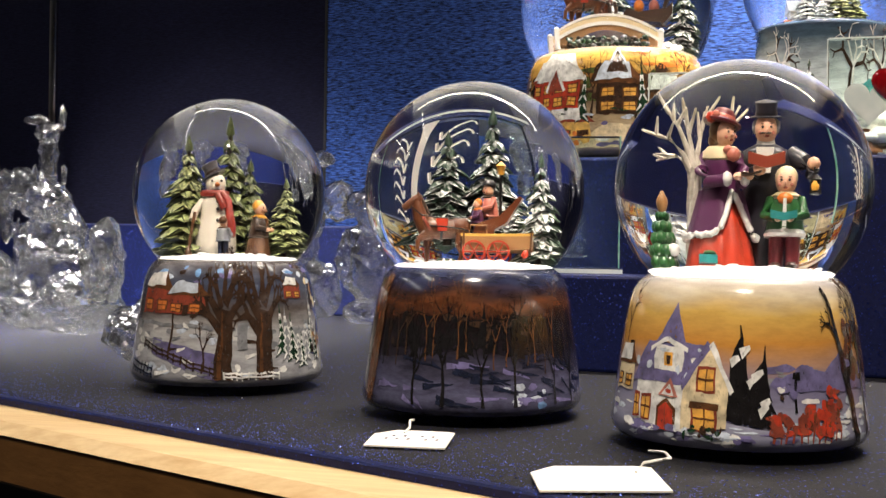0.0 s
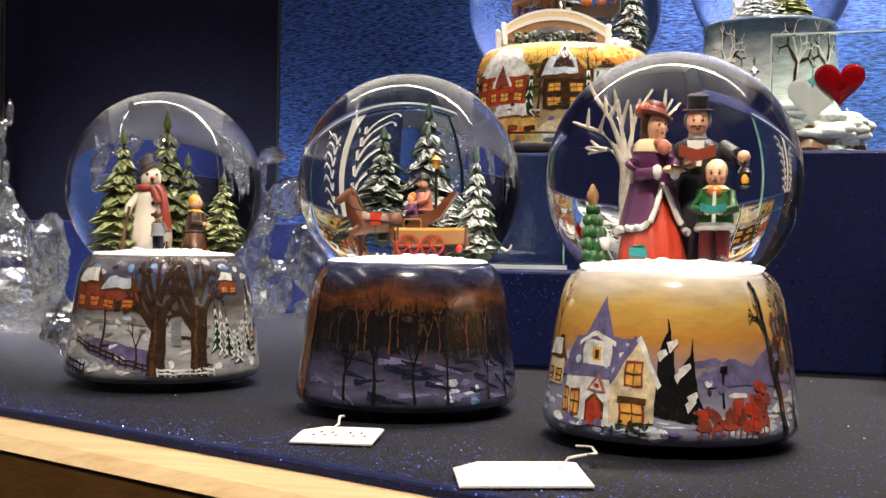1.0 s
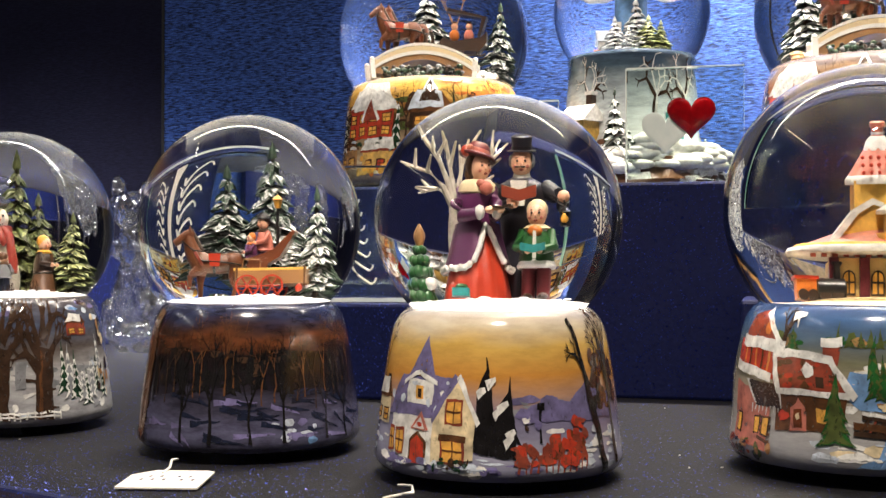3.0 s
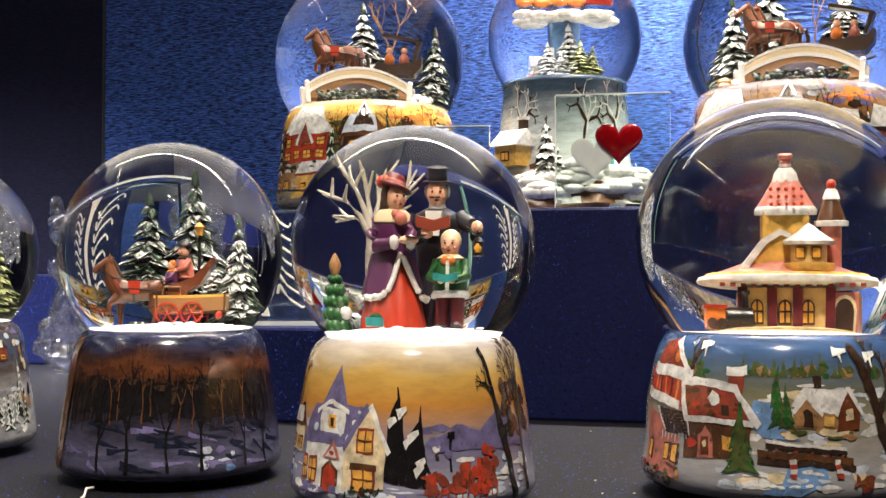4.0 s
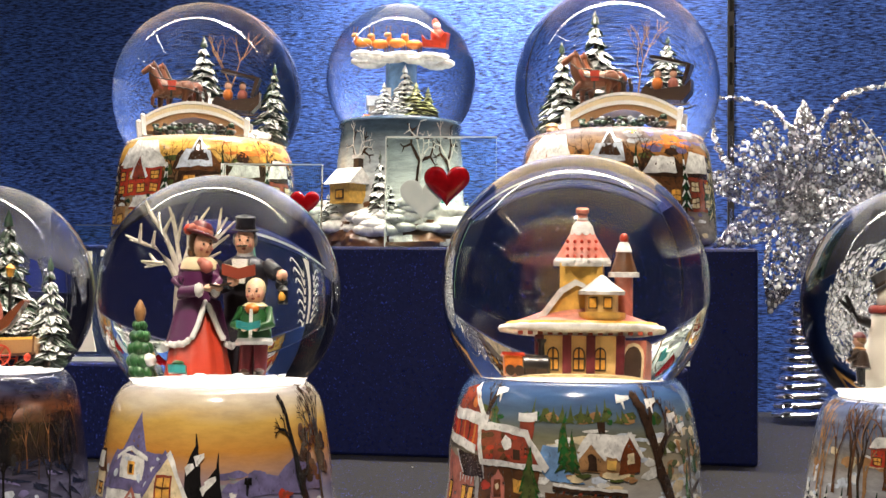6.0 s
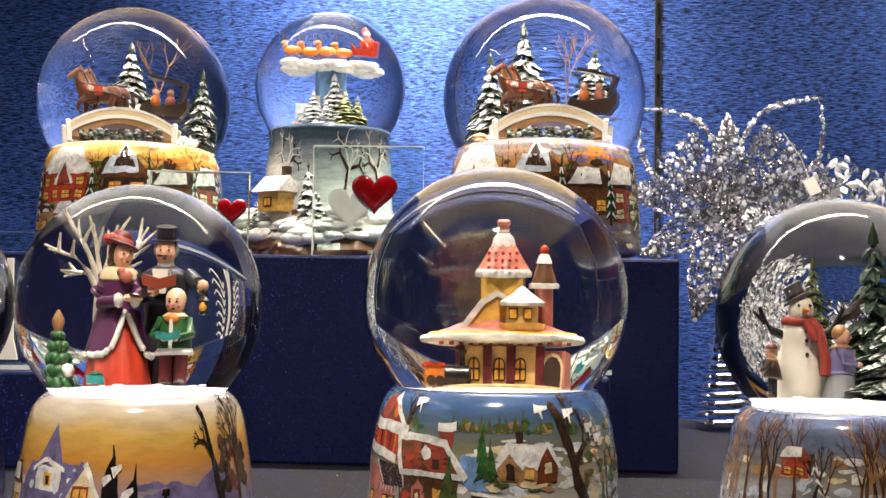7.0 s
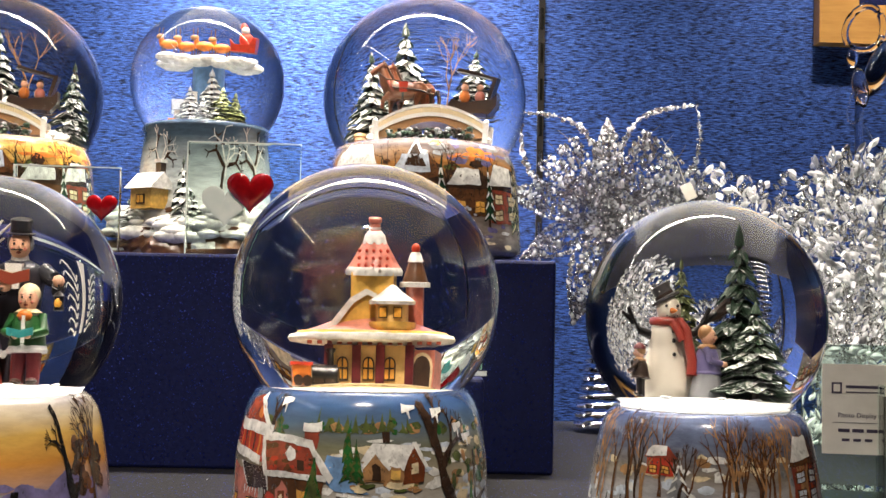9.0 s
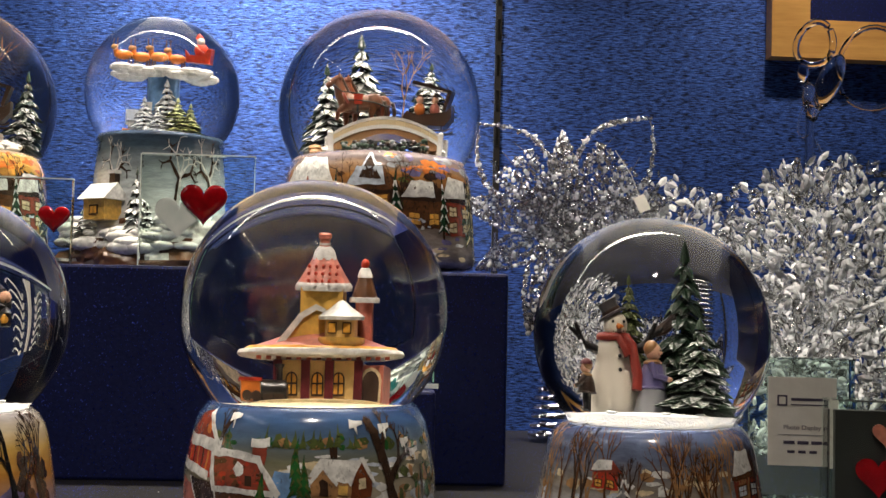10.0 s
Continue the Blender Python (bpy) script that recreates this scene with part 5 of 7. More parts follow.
for k in range(7):
    pr.stroke(-60 + 0.8 * k, 0.505 - 0.024 * k, -43 + 0.4 * k, 0.495 - 0.024 * k, 0.9, P["umber"], 6)
for k in range(8):
    pr.stroke(-57 + 2.2 * k, 0.35, -57 + 2.2 * k, 0.29 + 0.02 * (k % 2), 0.8, W_, 6, 0.3)
for a in (-67, -53, -48):
    pr.rect(a - 2.2, 0.14, a + 2.2, 0.27, P["umber"], 5)
    pr.rect(a - 1.5, 0.15, a + 1.5, 0.26, P["gold"], 6)
for k in range(4):
    pr.stroke(-52, 0.12 + 0.05 * k, -45, 0.11 + 0.05 * k, 0.8, P["brown"], 5)
pr.specks(-74, -44, -0.02, 0.12, 22, [P["brick"], P["tan"], P["olive"], P["navy"]], 2.4, 0.03, 5)
# the low red barn
pr.poly([(-43, 0.20), (-13, 0.22), (-13, 0.48), (-43, 0.46)], P["brown"], 3)
pr.poly([(-44, 0.46), (-13, 0.46), (-20, 0.68), (-46, 0.72)], P["brick"], 4)
pr.specks(-43, -18, 0.49, 0.66, 22, [P["red"], P["brown"]], 2.2, 0.02, 5)
pr.stroke(-46, 0.72, -19, 0.69, 2.2, W_, 6)
pr.stroke(-20, 0.70, -10, 0.44, 2.2, W_, 6)
pr.stroke(-46, 0.72, -42, 0.46, 2.0, W_, 6)
pr.stroke(-43, 0.46, -12, 0.45, 1.6, W_, 6)
pr.blob(-29, 0.60, 3.4, 0.05, W_, 6)
pr.poly([(-27, 0.48), (-20, 0.48), (-20, 0.58), (-23.5, 0.64), (-27, 0.58)], P["brick"], 6)
pr.rect(-25, 0.50, -22, 0.57, P["umber"], 7)
pr.rect(-23, 0.66, -16, 0.80, P["brick"], 5)
pr.stroke(-24, 0.805, -15, 0.805, 2.4, W_, 6)
pr.poly([(-36, 0.20), (-29, 0.20), (-29, 0.36), (-32.5, 0.42), (-36, 0.36)], P["rose"], 5)
pr.rect(-34.5, 0.22, -30.5, 0.35, P["chestnut"], 6)
pr.blob(-32.5, 0.30, 1.2, 0.025, P["cream"], 7)
pr.rect(-25, 0.27, -19, 0.36, P["gold"], 5)
pr.blob(-39, 0.30, 2.2, 0.04, P["red"], 5)
pr.fir(-17, 0.12, 0.44, 8.5, P["green"], P["olive"], 7)
pr.fir(-17, 0.14, 0.36, 6, P["olive"], None, 8)
pr.fir(-3, 0.42, 0.40, 5, P["green"], P["olive"], 4)
pr.fir(1, 0.42, 0.28, 4, P["green"], P["olive"], 4)
pr.fir(-38, 0.70, 0.18, 4, P["green"], P["olive"], 3)
# the tan cottage
pr.poly([(4, 0.44), (27, 0.42), (27, 0.56), (4, 0.60)], P["tan"], 3)
pr.poly([(3, 0.57), (22, 0.54), (28, 0.68), (8, 0.70)], W_, 4)
pr.poly([(20, 0.42), (29, 0.44), (29, 0.55), (25, 0.67), (20, 0.54)], P["chestnut"], 5)
pr.stroke(19, 0.53, 25, 0.69, 1.4, W_, 6)
pr.stroke(25, 0.69, 30, 0.53, 1.4, W_, 6)
pr.poly([(5, 0.45), (13, 0.45), (13, 0.54), (9, 0.64), (5, 0.55)], P["tan"], 5)
pr.stroke(4, 0.53, 9, 0.65, 1.1, W_, 6)
pr.stroke(9, 0.65, 14, 0.53, 1.1, W_, 6)
pr.poly([(7.5, 0.45), (10.5, 0.45), (10.5, 0.55), (9, 0.58), (7.5, 0.55)], P["umber"], 6)
pr.rect(14.5, 0.46, 18.5, 0.53, P["yellow"], 6)
pr.rect(23.5, 0.49, 26.5, 0.56, P["cream"], 6)
pr.rect(12, 0.70, 15, 0.77, P["umber"], 4)
pr.specks(-2, 34, 0.38, 0.44, 20, [P["tan"], P["cream"], P["olive"]], 3, 0.018, 4)
# the footbridge
for k in range(10):
    pr.stroke(-8 + 3.2 * k, 0.22, -5 + 3.2 * k, 0.31, 0.9, P["brick"] if k % 2 else P["umber"], 5)
pr.stroke(-7, 0.33, 24, 0.29, 1.5, P["umber"], 6)
pr.stroke(-10, 0.27, 26, 0.23, 1.7, P["brown"], 6)
pr.stroke(-10, 0.22, 27, 0.19, 1.2, P["umber"], 6)
pr.stroke(-7, 0.345, 24, 0.305, 0.8, W_, 7)
for a in (3, 20):
    for k in range(4):
        pr.rect(a - 1, 0.12 + 0.03 * k, a + 1, 0.15 + 0.03 * k, W_ if k % 2 else P["red"], 7)
pr.specks(25, 34, 0.03, 0.14, 16, [P["brick"], P["chestnut"]], 1.5, 0.03, 6)
# the black tree, its snowy boughs, and reeds
pr.stroke(52, -0.02, 40, 0.42, 6, P["umber"], 6, 5)
pr.stroke(40, 0.40, 35, 0.80, 5, P["umber"], 6, 4)
pr.stroke(35, 0.78, 28, 0.98, 4, P["umber"], 6, 2)
pr.tree(39, 0.52, 0.5, P["umber"], 3.4, 4, 6, 0.75)
pr.tree(36, 0.72, 0.35, P["umber"], 3.0, 4, 6, 0.3)
pr.tree(34, 0.86, 0.2, P["umber"], 2.0, 3, 6, -0.9)
pr.tree(-43, 0.72, 0.32, P["umber"], 3, 4, 3, 0.3)
for a, h in ((24, 0.93), (38, 0.90), (50, 0.80), (56, 0.72), (-36, 0.96)):
    pr.stroke(a - 3, h, a + 3, h + 0.02, 2.6, W_, 7, 1)
    pr.stroke(a, h, a + 0.5, h - 0.07, 1.4, W_, 7, 0.4)
pr.specks(44, 76, 0.40, 0.60, 34, [P["olive"], P["green"], P["tan"]], 2.4, 0.05, 3)
pr.specks(46, 76, 0.05, 0.35, 20, [W_, P["cream"], P["ice"]], 4, 0.04, 3)
pr.stroke(62, 0.15, 60, 0.62, 2.2, P["umber"], 5, 1)
pr.stroke(62, 0.25, 74, 0.32, 1.6, P["umber"], 5, 1)
pr.fir(58, 0.16, 0.3, 3, P["green"], None, 4)
pr.done(g)
i = Inside(g, c, R)


def station(parent, m):
    """Railway station: columns under a wide snowy roof, a dormer, a tower and a small red turret."""
    b = Bag()
    b.turned([(0.72, -0.03), (0.74, 0.0), (0.70, 0.012)], P["cream"], segs=40, m=m)
    Y, RD = P["yellow"], P["wine"]
    b.block(-0.40, -0.20, 0, 0.42, 0.35, 0.40, P["butter"], m)
    for x in (-0.40, -0.12, 0.12, 0.42):
        b.block(x - 0.045, -0.27, 0, x + 0.045, -0.20, 0.40, RD, m)
    for x in (-0.26, 0.0, 0.215):
        w = 0.06
        arch = [(x - w, 0.09), (x + w, 0.09), (x + w, 0.24)] + [(x + w * math.cos(t), 0.24 + w * math.sin(t)) for t in (0.5, 1.05, 1.57, 2.1, 2.6)] + [(x - w, 0.24)]
        b.slab(arch, -0.222, -0.20, P["umber"], m)
        b.slab([(x + (px - x) * 0.8, 0.2 + (pz - 0.2) * 0.86) for px, pz in arch], -0.228, -0.21, P["gold"], m)
        b.block(x - 0.008, -0.236, 0.09, x + 0.008, -0.226, 0.30, P["umber"], m)
        b.block(x - w, -0.236, 0.19, x + w, -0.226, 0.205, P["umber"], m)
    for k in range(14):
        t = -0.62 + 1.32 * k / 13
        b.block(t, -0.30, 0.40, t + 0.05, -0.26, 0.43, P["brick"], m)
    b.block(0.42, -0.22, 0, 0.68, 0.2, 0.36, P["rose"], m)
    arch = [(0.46, 0), (0.64, 0), (0.64, 0.2)] + [(0.55 + 0.09 * math.cos(t), 0.2 + 0.11 * math.sin(t)) for t in (0.5, 1.05, 1.57, 2.1, 2.6)] + [(0.46, 0.2)]
    b.slab([(0.55 + (px - 0.55) * 1.25, pz * 1.1) for px, pz in arch], -0.232, -0.22, P["cream"], m)
    b.slab(arch, -0.24, -0.222, P["umber"], m)
    b.turned([(0.66, 0.42), (0.80, 0.44), (0.82, 0.465), (0.80, 0.495), (0.74, 0.505)], W_, segs=36, m=m @ Matrix.Translation((0.02, 0.05, 0)) @ Matrix.Diagonal((1, 0.6, 1, 1)), wave=0.012, waves=17)
    b.turned([(0.76, 0.50), (0.55, 0.56), (0.30, 0.64)], P["rose"], segs=36, m=m @ Matrix.Translation((0.02, 0.08, 0)) @ Matrix.Diagonal((1, 0.6, 1, 1)))
    b.turned([(0.755, 0.497), (0.72, 0.525), (0.66, 0.52)], P["gold"], segs=36, m=m @ Matrix.Translation((0.02, 0.05, 0)) @ Matrix.Diagonal((1, 0.6, 1, 1)), wave=0.02, waves=13)
    b.block(-0.195, -0.10, 0.5, 0.225, 0.28, 1.02, Y, m)
    b.turned([(0.275, 0.99), (0.28, 1.03), (0.255, 1.06)], W_, segs=8, m=m @ Matrix.Translation((0.02, 0.1, 0)), wave=0.03)
    b.turned([(0.27, 1.04), (0.21, 1.12), (0.11, 1.27), (0.08, 1.28)], P["rose"], segs=8, m=m @ Matrix.Translation((0.02, 0.1, 0)))
    for k in range(5):
        for j in range(3):
            b.ball((-0.12 + 0.07 * k, -0.19 + 0.06 * j, 1.08 + 0.06 * j), 0.018, P["red"], segs=6, m=m)
    b.turned([(0.12, 1.25), (0.10, 1.32), (0.06, 1.36)], W_, segs=10, m=m @ Matrix.Translation((0.02, 0.1, 0)))
    b.turned([(0.05, 1.33), (0.05, 1.42), (0.065, 1.43), (0.065, 1.46), (0.05, 1.47)], P["rose"], segs=10, m=m @ Matrix.Translation((0.02, 0.1, 0)))
    b.turned([(0.052, 1.37), (0.056, 1.39)], W_, segs=10, m=m @ Matrix.Translation((0.02, 0.1, 0)))
    b.turned([(0.20, 0.52), (0.24, 0.55), (0.24, 0.60)], Y, segs=14, m=m @ Matrix.Translation((0.22, -0.14, 0)))
    b.turned([(0.165, 0.58), (0.165, 0.76)], P["butter"], segs=8, m=m @ Matrix.Translation((0.22, -0.14, 0)))
    for x in (0.14, 0.29):
        b.block(x - 0.045, -0.31, 0.63, x + 0.045, -0.285, 0.73, P["umber"], m)
        b.block(x - 0.035, -0.315, 0.64, x + 0.035, -0.29, 0.72, P["gold"], m)
    b.turned([(0.23, 0.75), (0.235, 0.78), (0.10, 0.86), (0.05, 0.90), (0.01, 0.92)], W_, segs=14, m=m @ Matrix.Translation((0.22, -0.14, 0)), wave=0.05)
    b.slab([(-0.40, 0.53), (-0.16, 0.80), (-0.02, 0.86), (0.04, 0.80), (0.0, 0.66), (0.1, 0.53)], -0.12, 0.1, Y, m)
    b.slab([(-0.44, 0.53), (-0.20, 0.80), (-0.04, 0.88), (0.06, 0.84), (0.06, 0.80), (-0.03, 0.83), (-0.16, 0.76), (-0.36, 0.53)], -0.15, 0.12, W_, m)
    b.turned([(0.09, 0.5), (0.09, 0.92)], P["rose"], segs=10, m=m @ Matrix.Translation((0.42, 0.1, 0)))
    b.turned([(0.15, 0.90), (0.15, 0.94), (0.10, 0.95)], W_, segs=10, m=m @ Matrix.Translation((0.42, 0.1, 0)))
    b.turned([(0.13, 0.94), (0.07, 1.10), (0.03, 1.17)], P["brown"], segs=8, m=m @ Matrix.Translation((0.42, 0.1, 0)))
    b.turned([(0.08, 1.11), (0.05, 1.18), (0.02, 1.20)], W_, segs=8, m=m @ Matrix.Translation((0.42, 0.1, 0)))
    b.ball((0.42, 0.1, 1.22), 0.045, P["red"], segs=10, m=m)
    b.done("railway_station", parent)
    b = Bag()
    b.block(-0.78, -0.36, 0.02, -0.58, -0.20, 0.22, P["orange"], m)
    b.block(-0.80, -0.38, 0.20, -0.56, -0.18, 0.23, P["red"], m)
    b.turned([(0.10, 0), (0.10, 0.26)], BLK, segs=14, m=m @ pose(-0.57, -0.30, 0.12, 0, 90, 0))
    b.turned([(0.035, 0), (0.03, 0.12), (0.05, 0.14), (0.05, 0.16)], BLK, segs=10, m=m @ pose(-0.38, -0.30, 0.2))
    for x in (-0.72, -0.62, -0.5, -0.38):
        b.turned([(0.055, 0), (0.055, 0.02)], P["umber"], segs=12, m=m @ pose(x, -0.37, 0.055, 90, 0, 0))
    b.ball((-0.31, -0.30, 0.12), 0.09, P["umber"], (0.3, 1, 1), 10, m=m)
    b.done("toy_train", parent)


station(g, i.matrix(0.04, -0.69, 0.0, 0.89) @ Matrix.Diagonal((0.85, 0.88, 1.0, 1)))

# globe with a waving snowman
R, TOP5 = 0.0532, 1.14
prof = small_profile(TOP5)
ground = painted_ground("print_snowy_wood", 0.004, 0.061, [(0.0, (0.351, 0.351, 0.39)), (0.4, (0.406, 0.406, 0.421)), (0.58, (0.265, 0.226, 0.179)), (0.78, (0.14, 0.172, 0.265)), (1.0, (0.0546, 0.078, 0.172))], 0.1)
g, c = globe(0.258, 0.509, 0.1000, R, 0, prof, ground, "snow globe with a waving snowman and firs", -12.7, SNOW)
pr = Print(prof, R, 0.15, 1.09)
pr.specks(-75, 75, 0.5, 0.7, 46, [P["tan"], P["cream"], P["grey"], W_], 4, 0.04, 1)
pr.specks(-75, 75, 0.1, 0.5, 40, [W_, P["ice"]], 4, 0.04, 1)
pr.house(-22, 0.55, 15, 0.24, P["red"], P["brick"], P["gold"], snow=W_)
pr.fir(-12, 0.22, 0.48, 8, P["grey"], W_)
for k in range(6):
    pr.fir(-70 + 9 * k, 0.02, 0.3, 5, P["pine"], W_, 4)
for k in range(30):
    a = pr.rnd.choice([-1, 1]) * pr.rnd.uniform(8, 72)
    pr.tree(a, pr.rnd.uniform(0.1, 0.4), pr.rnd.uniform(0.6, 0.85), pr.rnd.choice([P["brown"], P["umber"], P["tan"]]), 2.0, 4, 3, pr.rnd.uniform(-0.1, 0.1), 0.4)
pr.house(58, 0.32, 22, 0.55, P["brick"], P["brown"], P["ice"], snow=W_, rows=2)
pr.done(g)
i = Inside(g, c, R)
snowman(g, i.matrix(-0.30, -0.66, -0.05, 1.0, 8), hat_tilt=25, arms=True)
small_figure(g, i.matrix(-0.50, -0.64, -0.22, 0.44, -110), P["umber"], P["tan"], BLK, hat=P["wine"])
small_figure(g, i.matrix(0.02, -0.62, -0.18, 0.62, 80), P["violet"], P["tan"], P["grey"], skirt=True)
i.pine(0.28, -0.62, 0.80, 0.27, 0.15, P["pine"], 0.25, 31)
i.pine(0.40, -0.64, 0.15, 0.24, -0.15, P["sage"], 0.35, 32)
i.pine(-0.20, -0.3, 0.54, 0.13, 0.35, P["olive"], 0.3, 33)
b = Bag()
for k in range(5):
    b.tube([i.at(0.02, 0.0, 0.1), i.at(0.12 + 0.03 * k, 0.02 + 0.05 * k, 0.1), i.at(0.22, 0.10 + 0.03 * k, 0.08)], 0.0014, 0.0006, P["umber"], 6)
b.done("bare_branch", g)

# back row, on the tall riser
BACK = [(0.0, 0.06), (0.86, 0.06), (0.94, 0.08), (0.98, 0.13), (0.97, 0.25), (0.955, 0.5), (0.93, 0.8), (0.90, 0.98), (0.86, 1.08), (0.80, 1.15), (0.70, 1.18), (0.5, 1.15)]


def bridge_globe(x, y, zc, R, turn, seed, mirror):
    dusk = [(0.0, (0.35, 0.32, 0.29)), (0.3, (0.26, 0.21, 0.17)), (0.6, (0.06, 0.045, 0.04)), (0.84, (0.40, 0.18, 0.05)), (0.92, (0.3, 0.2, 0.13)), (1.0, (0.16, 0.13, 0.13))]
    ground = painted_ground("print_golden_street", 0.01, 0.08, dusk if mirror else [(0.0, (0.42, 0.33, 0.26)), (0.25, (0.5, 0.38, 0.22)), (0.5, (0.14, 0.09, 0.06)), (0.72, (0.34, 0.16, 0.04)), (0.9, (0.75, 0.46, 0.10)), (1.0, (0.35, 0.28, 0.2))], 0.12)
    g, c = globe(x, y, zc, R, 0.134, BACK, ground, "snow globe with a horse sleigh on a white bridge", turn, SNOW, -0.53)
    pr = Print(BACK, R, 0.13, 1.12)
    pr.specks(-75, 75, 0.35, 0.80, 90, [P["brown"], P["umber"], P["olive"], P["umber"]], 5, 0.06, 1)
    pr.specks(8, 70, 0.80, 0.98, 26, [P["gold"], P["yellow"], P["orange"]] if not mirror else [P["grey"], P["violet"], P["orange"]], 6, 0.035, 1)
    pr.house(-46, 0.40, 38, 0.50, P["red"], P["brick"], P["gold"], snow=W_, rows=2)
    pr.poly([(-62, 0.70), (-24, 0.68), (-32, 0.96), (-52, 0.98)], W_, 7)
    pr.poly([(-50, 0.58), (-38, 0.58), (-44, 0.84)], P["brick"], 8)
    pr.stroke(-51, 0.58, -44, 0.85, 2.0, W_, 9)
    pr.stroke(-44, 0.85, -37, 0.58, 2.0, W_, 9)
    pr.house(-66, 0.10, 22, 0.34, P["tan"], P["brown"], P["gold"])
    pr.house(-34, 0.08, 30, 0.32, P["yellow"], P["brick"], P["umber"], P["red"], snow=W_)
    pr.specks(-60, -20, 0.04, 0.22, 16, [P["gold"], P["orange"], P["yellow"]], 3, 0.04, 6)
    pr.house(-3, 0.34, 26, 0.52, P["umber"], P["brown"], P["gold"], snow=P["ice"], rows=2)
    pr.poly([(-10, 0.75), (3, 0.75), (-3.5, 1.0)], P["umber"], 6)
    pr.stroke(-11, 0.75, -3.5, 1.0, 1.0, P["ice"], 7)
    pr.stroke(-3.5, 1.0, 4, 0.75, 1.0, P["ice"], 7)
    pr.house(28, 0.3, 26, 0.44, P["brown"], P["umber"], P["gold"], snow=W_)
    pr.house(56, 0.25, 26, 0.55, P["brick"], P["umber"], P["cream"], snow=W_, rows=2)
    pr.poly([(-30, 0.0), (40, 0.0), (20, 0.22), (-10, 0.26)], P["cream"], 2)
    pr.specks(-70, 70, 0.02, 0.3, 40, [W_, P["cream"], P["violet"]], 4, 0.025, 2)
    for a in (-72, -24, 11, 42, 66):
        pr.fir(a, 0.25, 0.55, 5, P["pine"], W_, 4)
    pr.specks(-70, 70, 0.30, 0.40, 30, [W_, P["ice"], P["pine"]], 3, 0.02, 5)
    pr.tree(-18, 0.3, 0.7, P["umber"], 1.5, 4)
    pr.tree(14, 0.3, 0.7, P["umber"], 1.5, 4)
    pr.tree(42, 0.2, 0.8, P["umber"], 1.8, 4)
    pr.specks(60, 75, 0.2, 0.6, 10, [P["green"], P["gold"]], 2, 0.04, 4)
    pr.fir(70, 0.15, 0.7, 8, P["olive"], P["cream"], 5)
    pr.done(g)
    i = Inside(g, c, R)
    bridge(g, i.matrix(-0.13 if not mirror else 0.08, -0.34, -0.22, 1.08))
    horse(g, i.matrix(-0.38 if not mirror else -0.22, -0.26, -0.24, 0.52), P["bay"], P["umber"])
    horse(g, i.matrix(-0.30 if not mirror else -0.14, -0.24, -0.08, 0.52), P["chestnut"], P["umber"])
    sleigh(g, i.matrix(0.30 if not mirror else 0.48, -0.24, -0.15, 0.50), P["umber"])
    s = seed
    if mirror:
        i.pine(-0.52, -0.46, 0.48, 0.18, 0.1, P["pine"], 0.62, s)
        i.pine(-0.20, -0.25, 0.83, 0.24, 0.3, P["pine"], 0.7, s + 1)
        i.pine(0.50, 0.0, 0.56, 0.16, 0.25, P["pine"], 0.5, s + 2)
    else:
        i.pine(-0.06, -0.25, 0.72, 0.23, 0.28, P["pine"], 0.66, s)
        i.pine(0.68, -0.48, 0.40, 0.17, 0.05, P["pine"], 0.45, s + 1)
    bare_tree(g, i.at(0.24, -0.3, 0.2), i.size(0.85), P["tan"], s, 0.0006, "bare_tree", 0.6, 3)
    b = Bag()
    rnd = random.Random(s)
    for k in range(60):
        u = rnd.uniform(-0.62, 0.62)
        b.ball(i.at(u, -0.62 + 0.12 * rnd.random() + (0.12 if abs(u) > 0.42 else 0), -0.25 + 0.2 * rnd.random()), R * rnd.uniform(0.03, 0.06), W_ if rnd.random() < 0.75 else P["tan"], (1.3, 1.2, 0.8), 7)
    tagged(b.done("snow_bank", g), kind="stuff")
    return g


bridge_globe(-0.176, 0.828, 0.2502, 0.0703, 17.8, 41, False)
bridge_globe(0.128, 0.841, 0.2559, 0.0742, -0.3, 51, True)

# flying sleigh globe on a carved base
R = 0.0562
MID = [(0.0, 0.0), (1.10, 0.0), (1.15, 0.05), (1.05, 0.35), (0.86, 0.7), (0.84, 1.2), (0.80, 1.62), (0.83, 1.68), (0.80, 1.74), (0.70, 1.75), (0.5, 1.7)]
ground = painted_ground("carved_winter_base", 0.0, 0.098, [(0.0, (0.2, 0.13, 0.08)), (0.2, (0.45, 0.45, 0.45)), (0.4, (0.62, 0.66, 0.66)), (0.7, (0.5, 0.58, 0.6)), (0.9, (0.08, 0.13, 0.18)), (1.0, (0.03, 0.05, 0.09))], 0.06)
g, c = globe(-0.032, 0.847, 0.2652, R, 0.134, MID, ground, "snow globe with flying sleigh on a carved rocky base", 9.4, SNOW, -0.5, False)
i = Inside(g, c, R)
b = Bag()
b.tube([i.at(0, -0.6, 0.1), i.at(0, 0.4, 0.1)], 0.0085, 0.0085, P["sky"], 18)
b.done("pale_column", g)
rnd = random.Random(8)
b = Bag()
for k in range(40):
    b.ball(i.at(-0.55 + 1.1 * k / 39, 0.26 + 0.03 * math.sin(k * 1.7), -0.05 + 0.16 * math.cos(k * 2.1)), R * rnd.uniform(0.06, 0.09), W_, (1.4, 1.1, 0.6), 10)
b.done("cloud", g)
b = Bag()
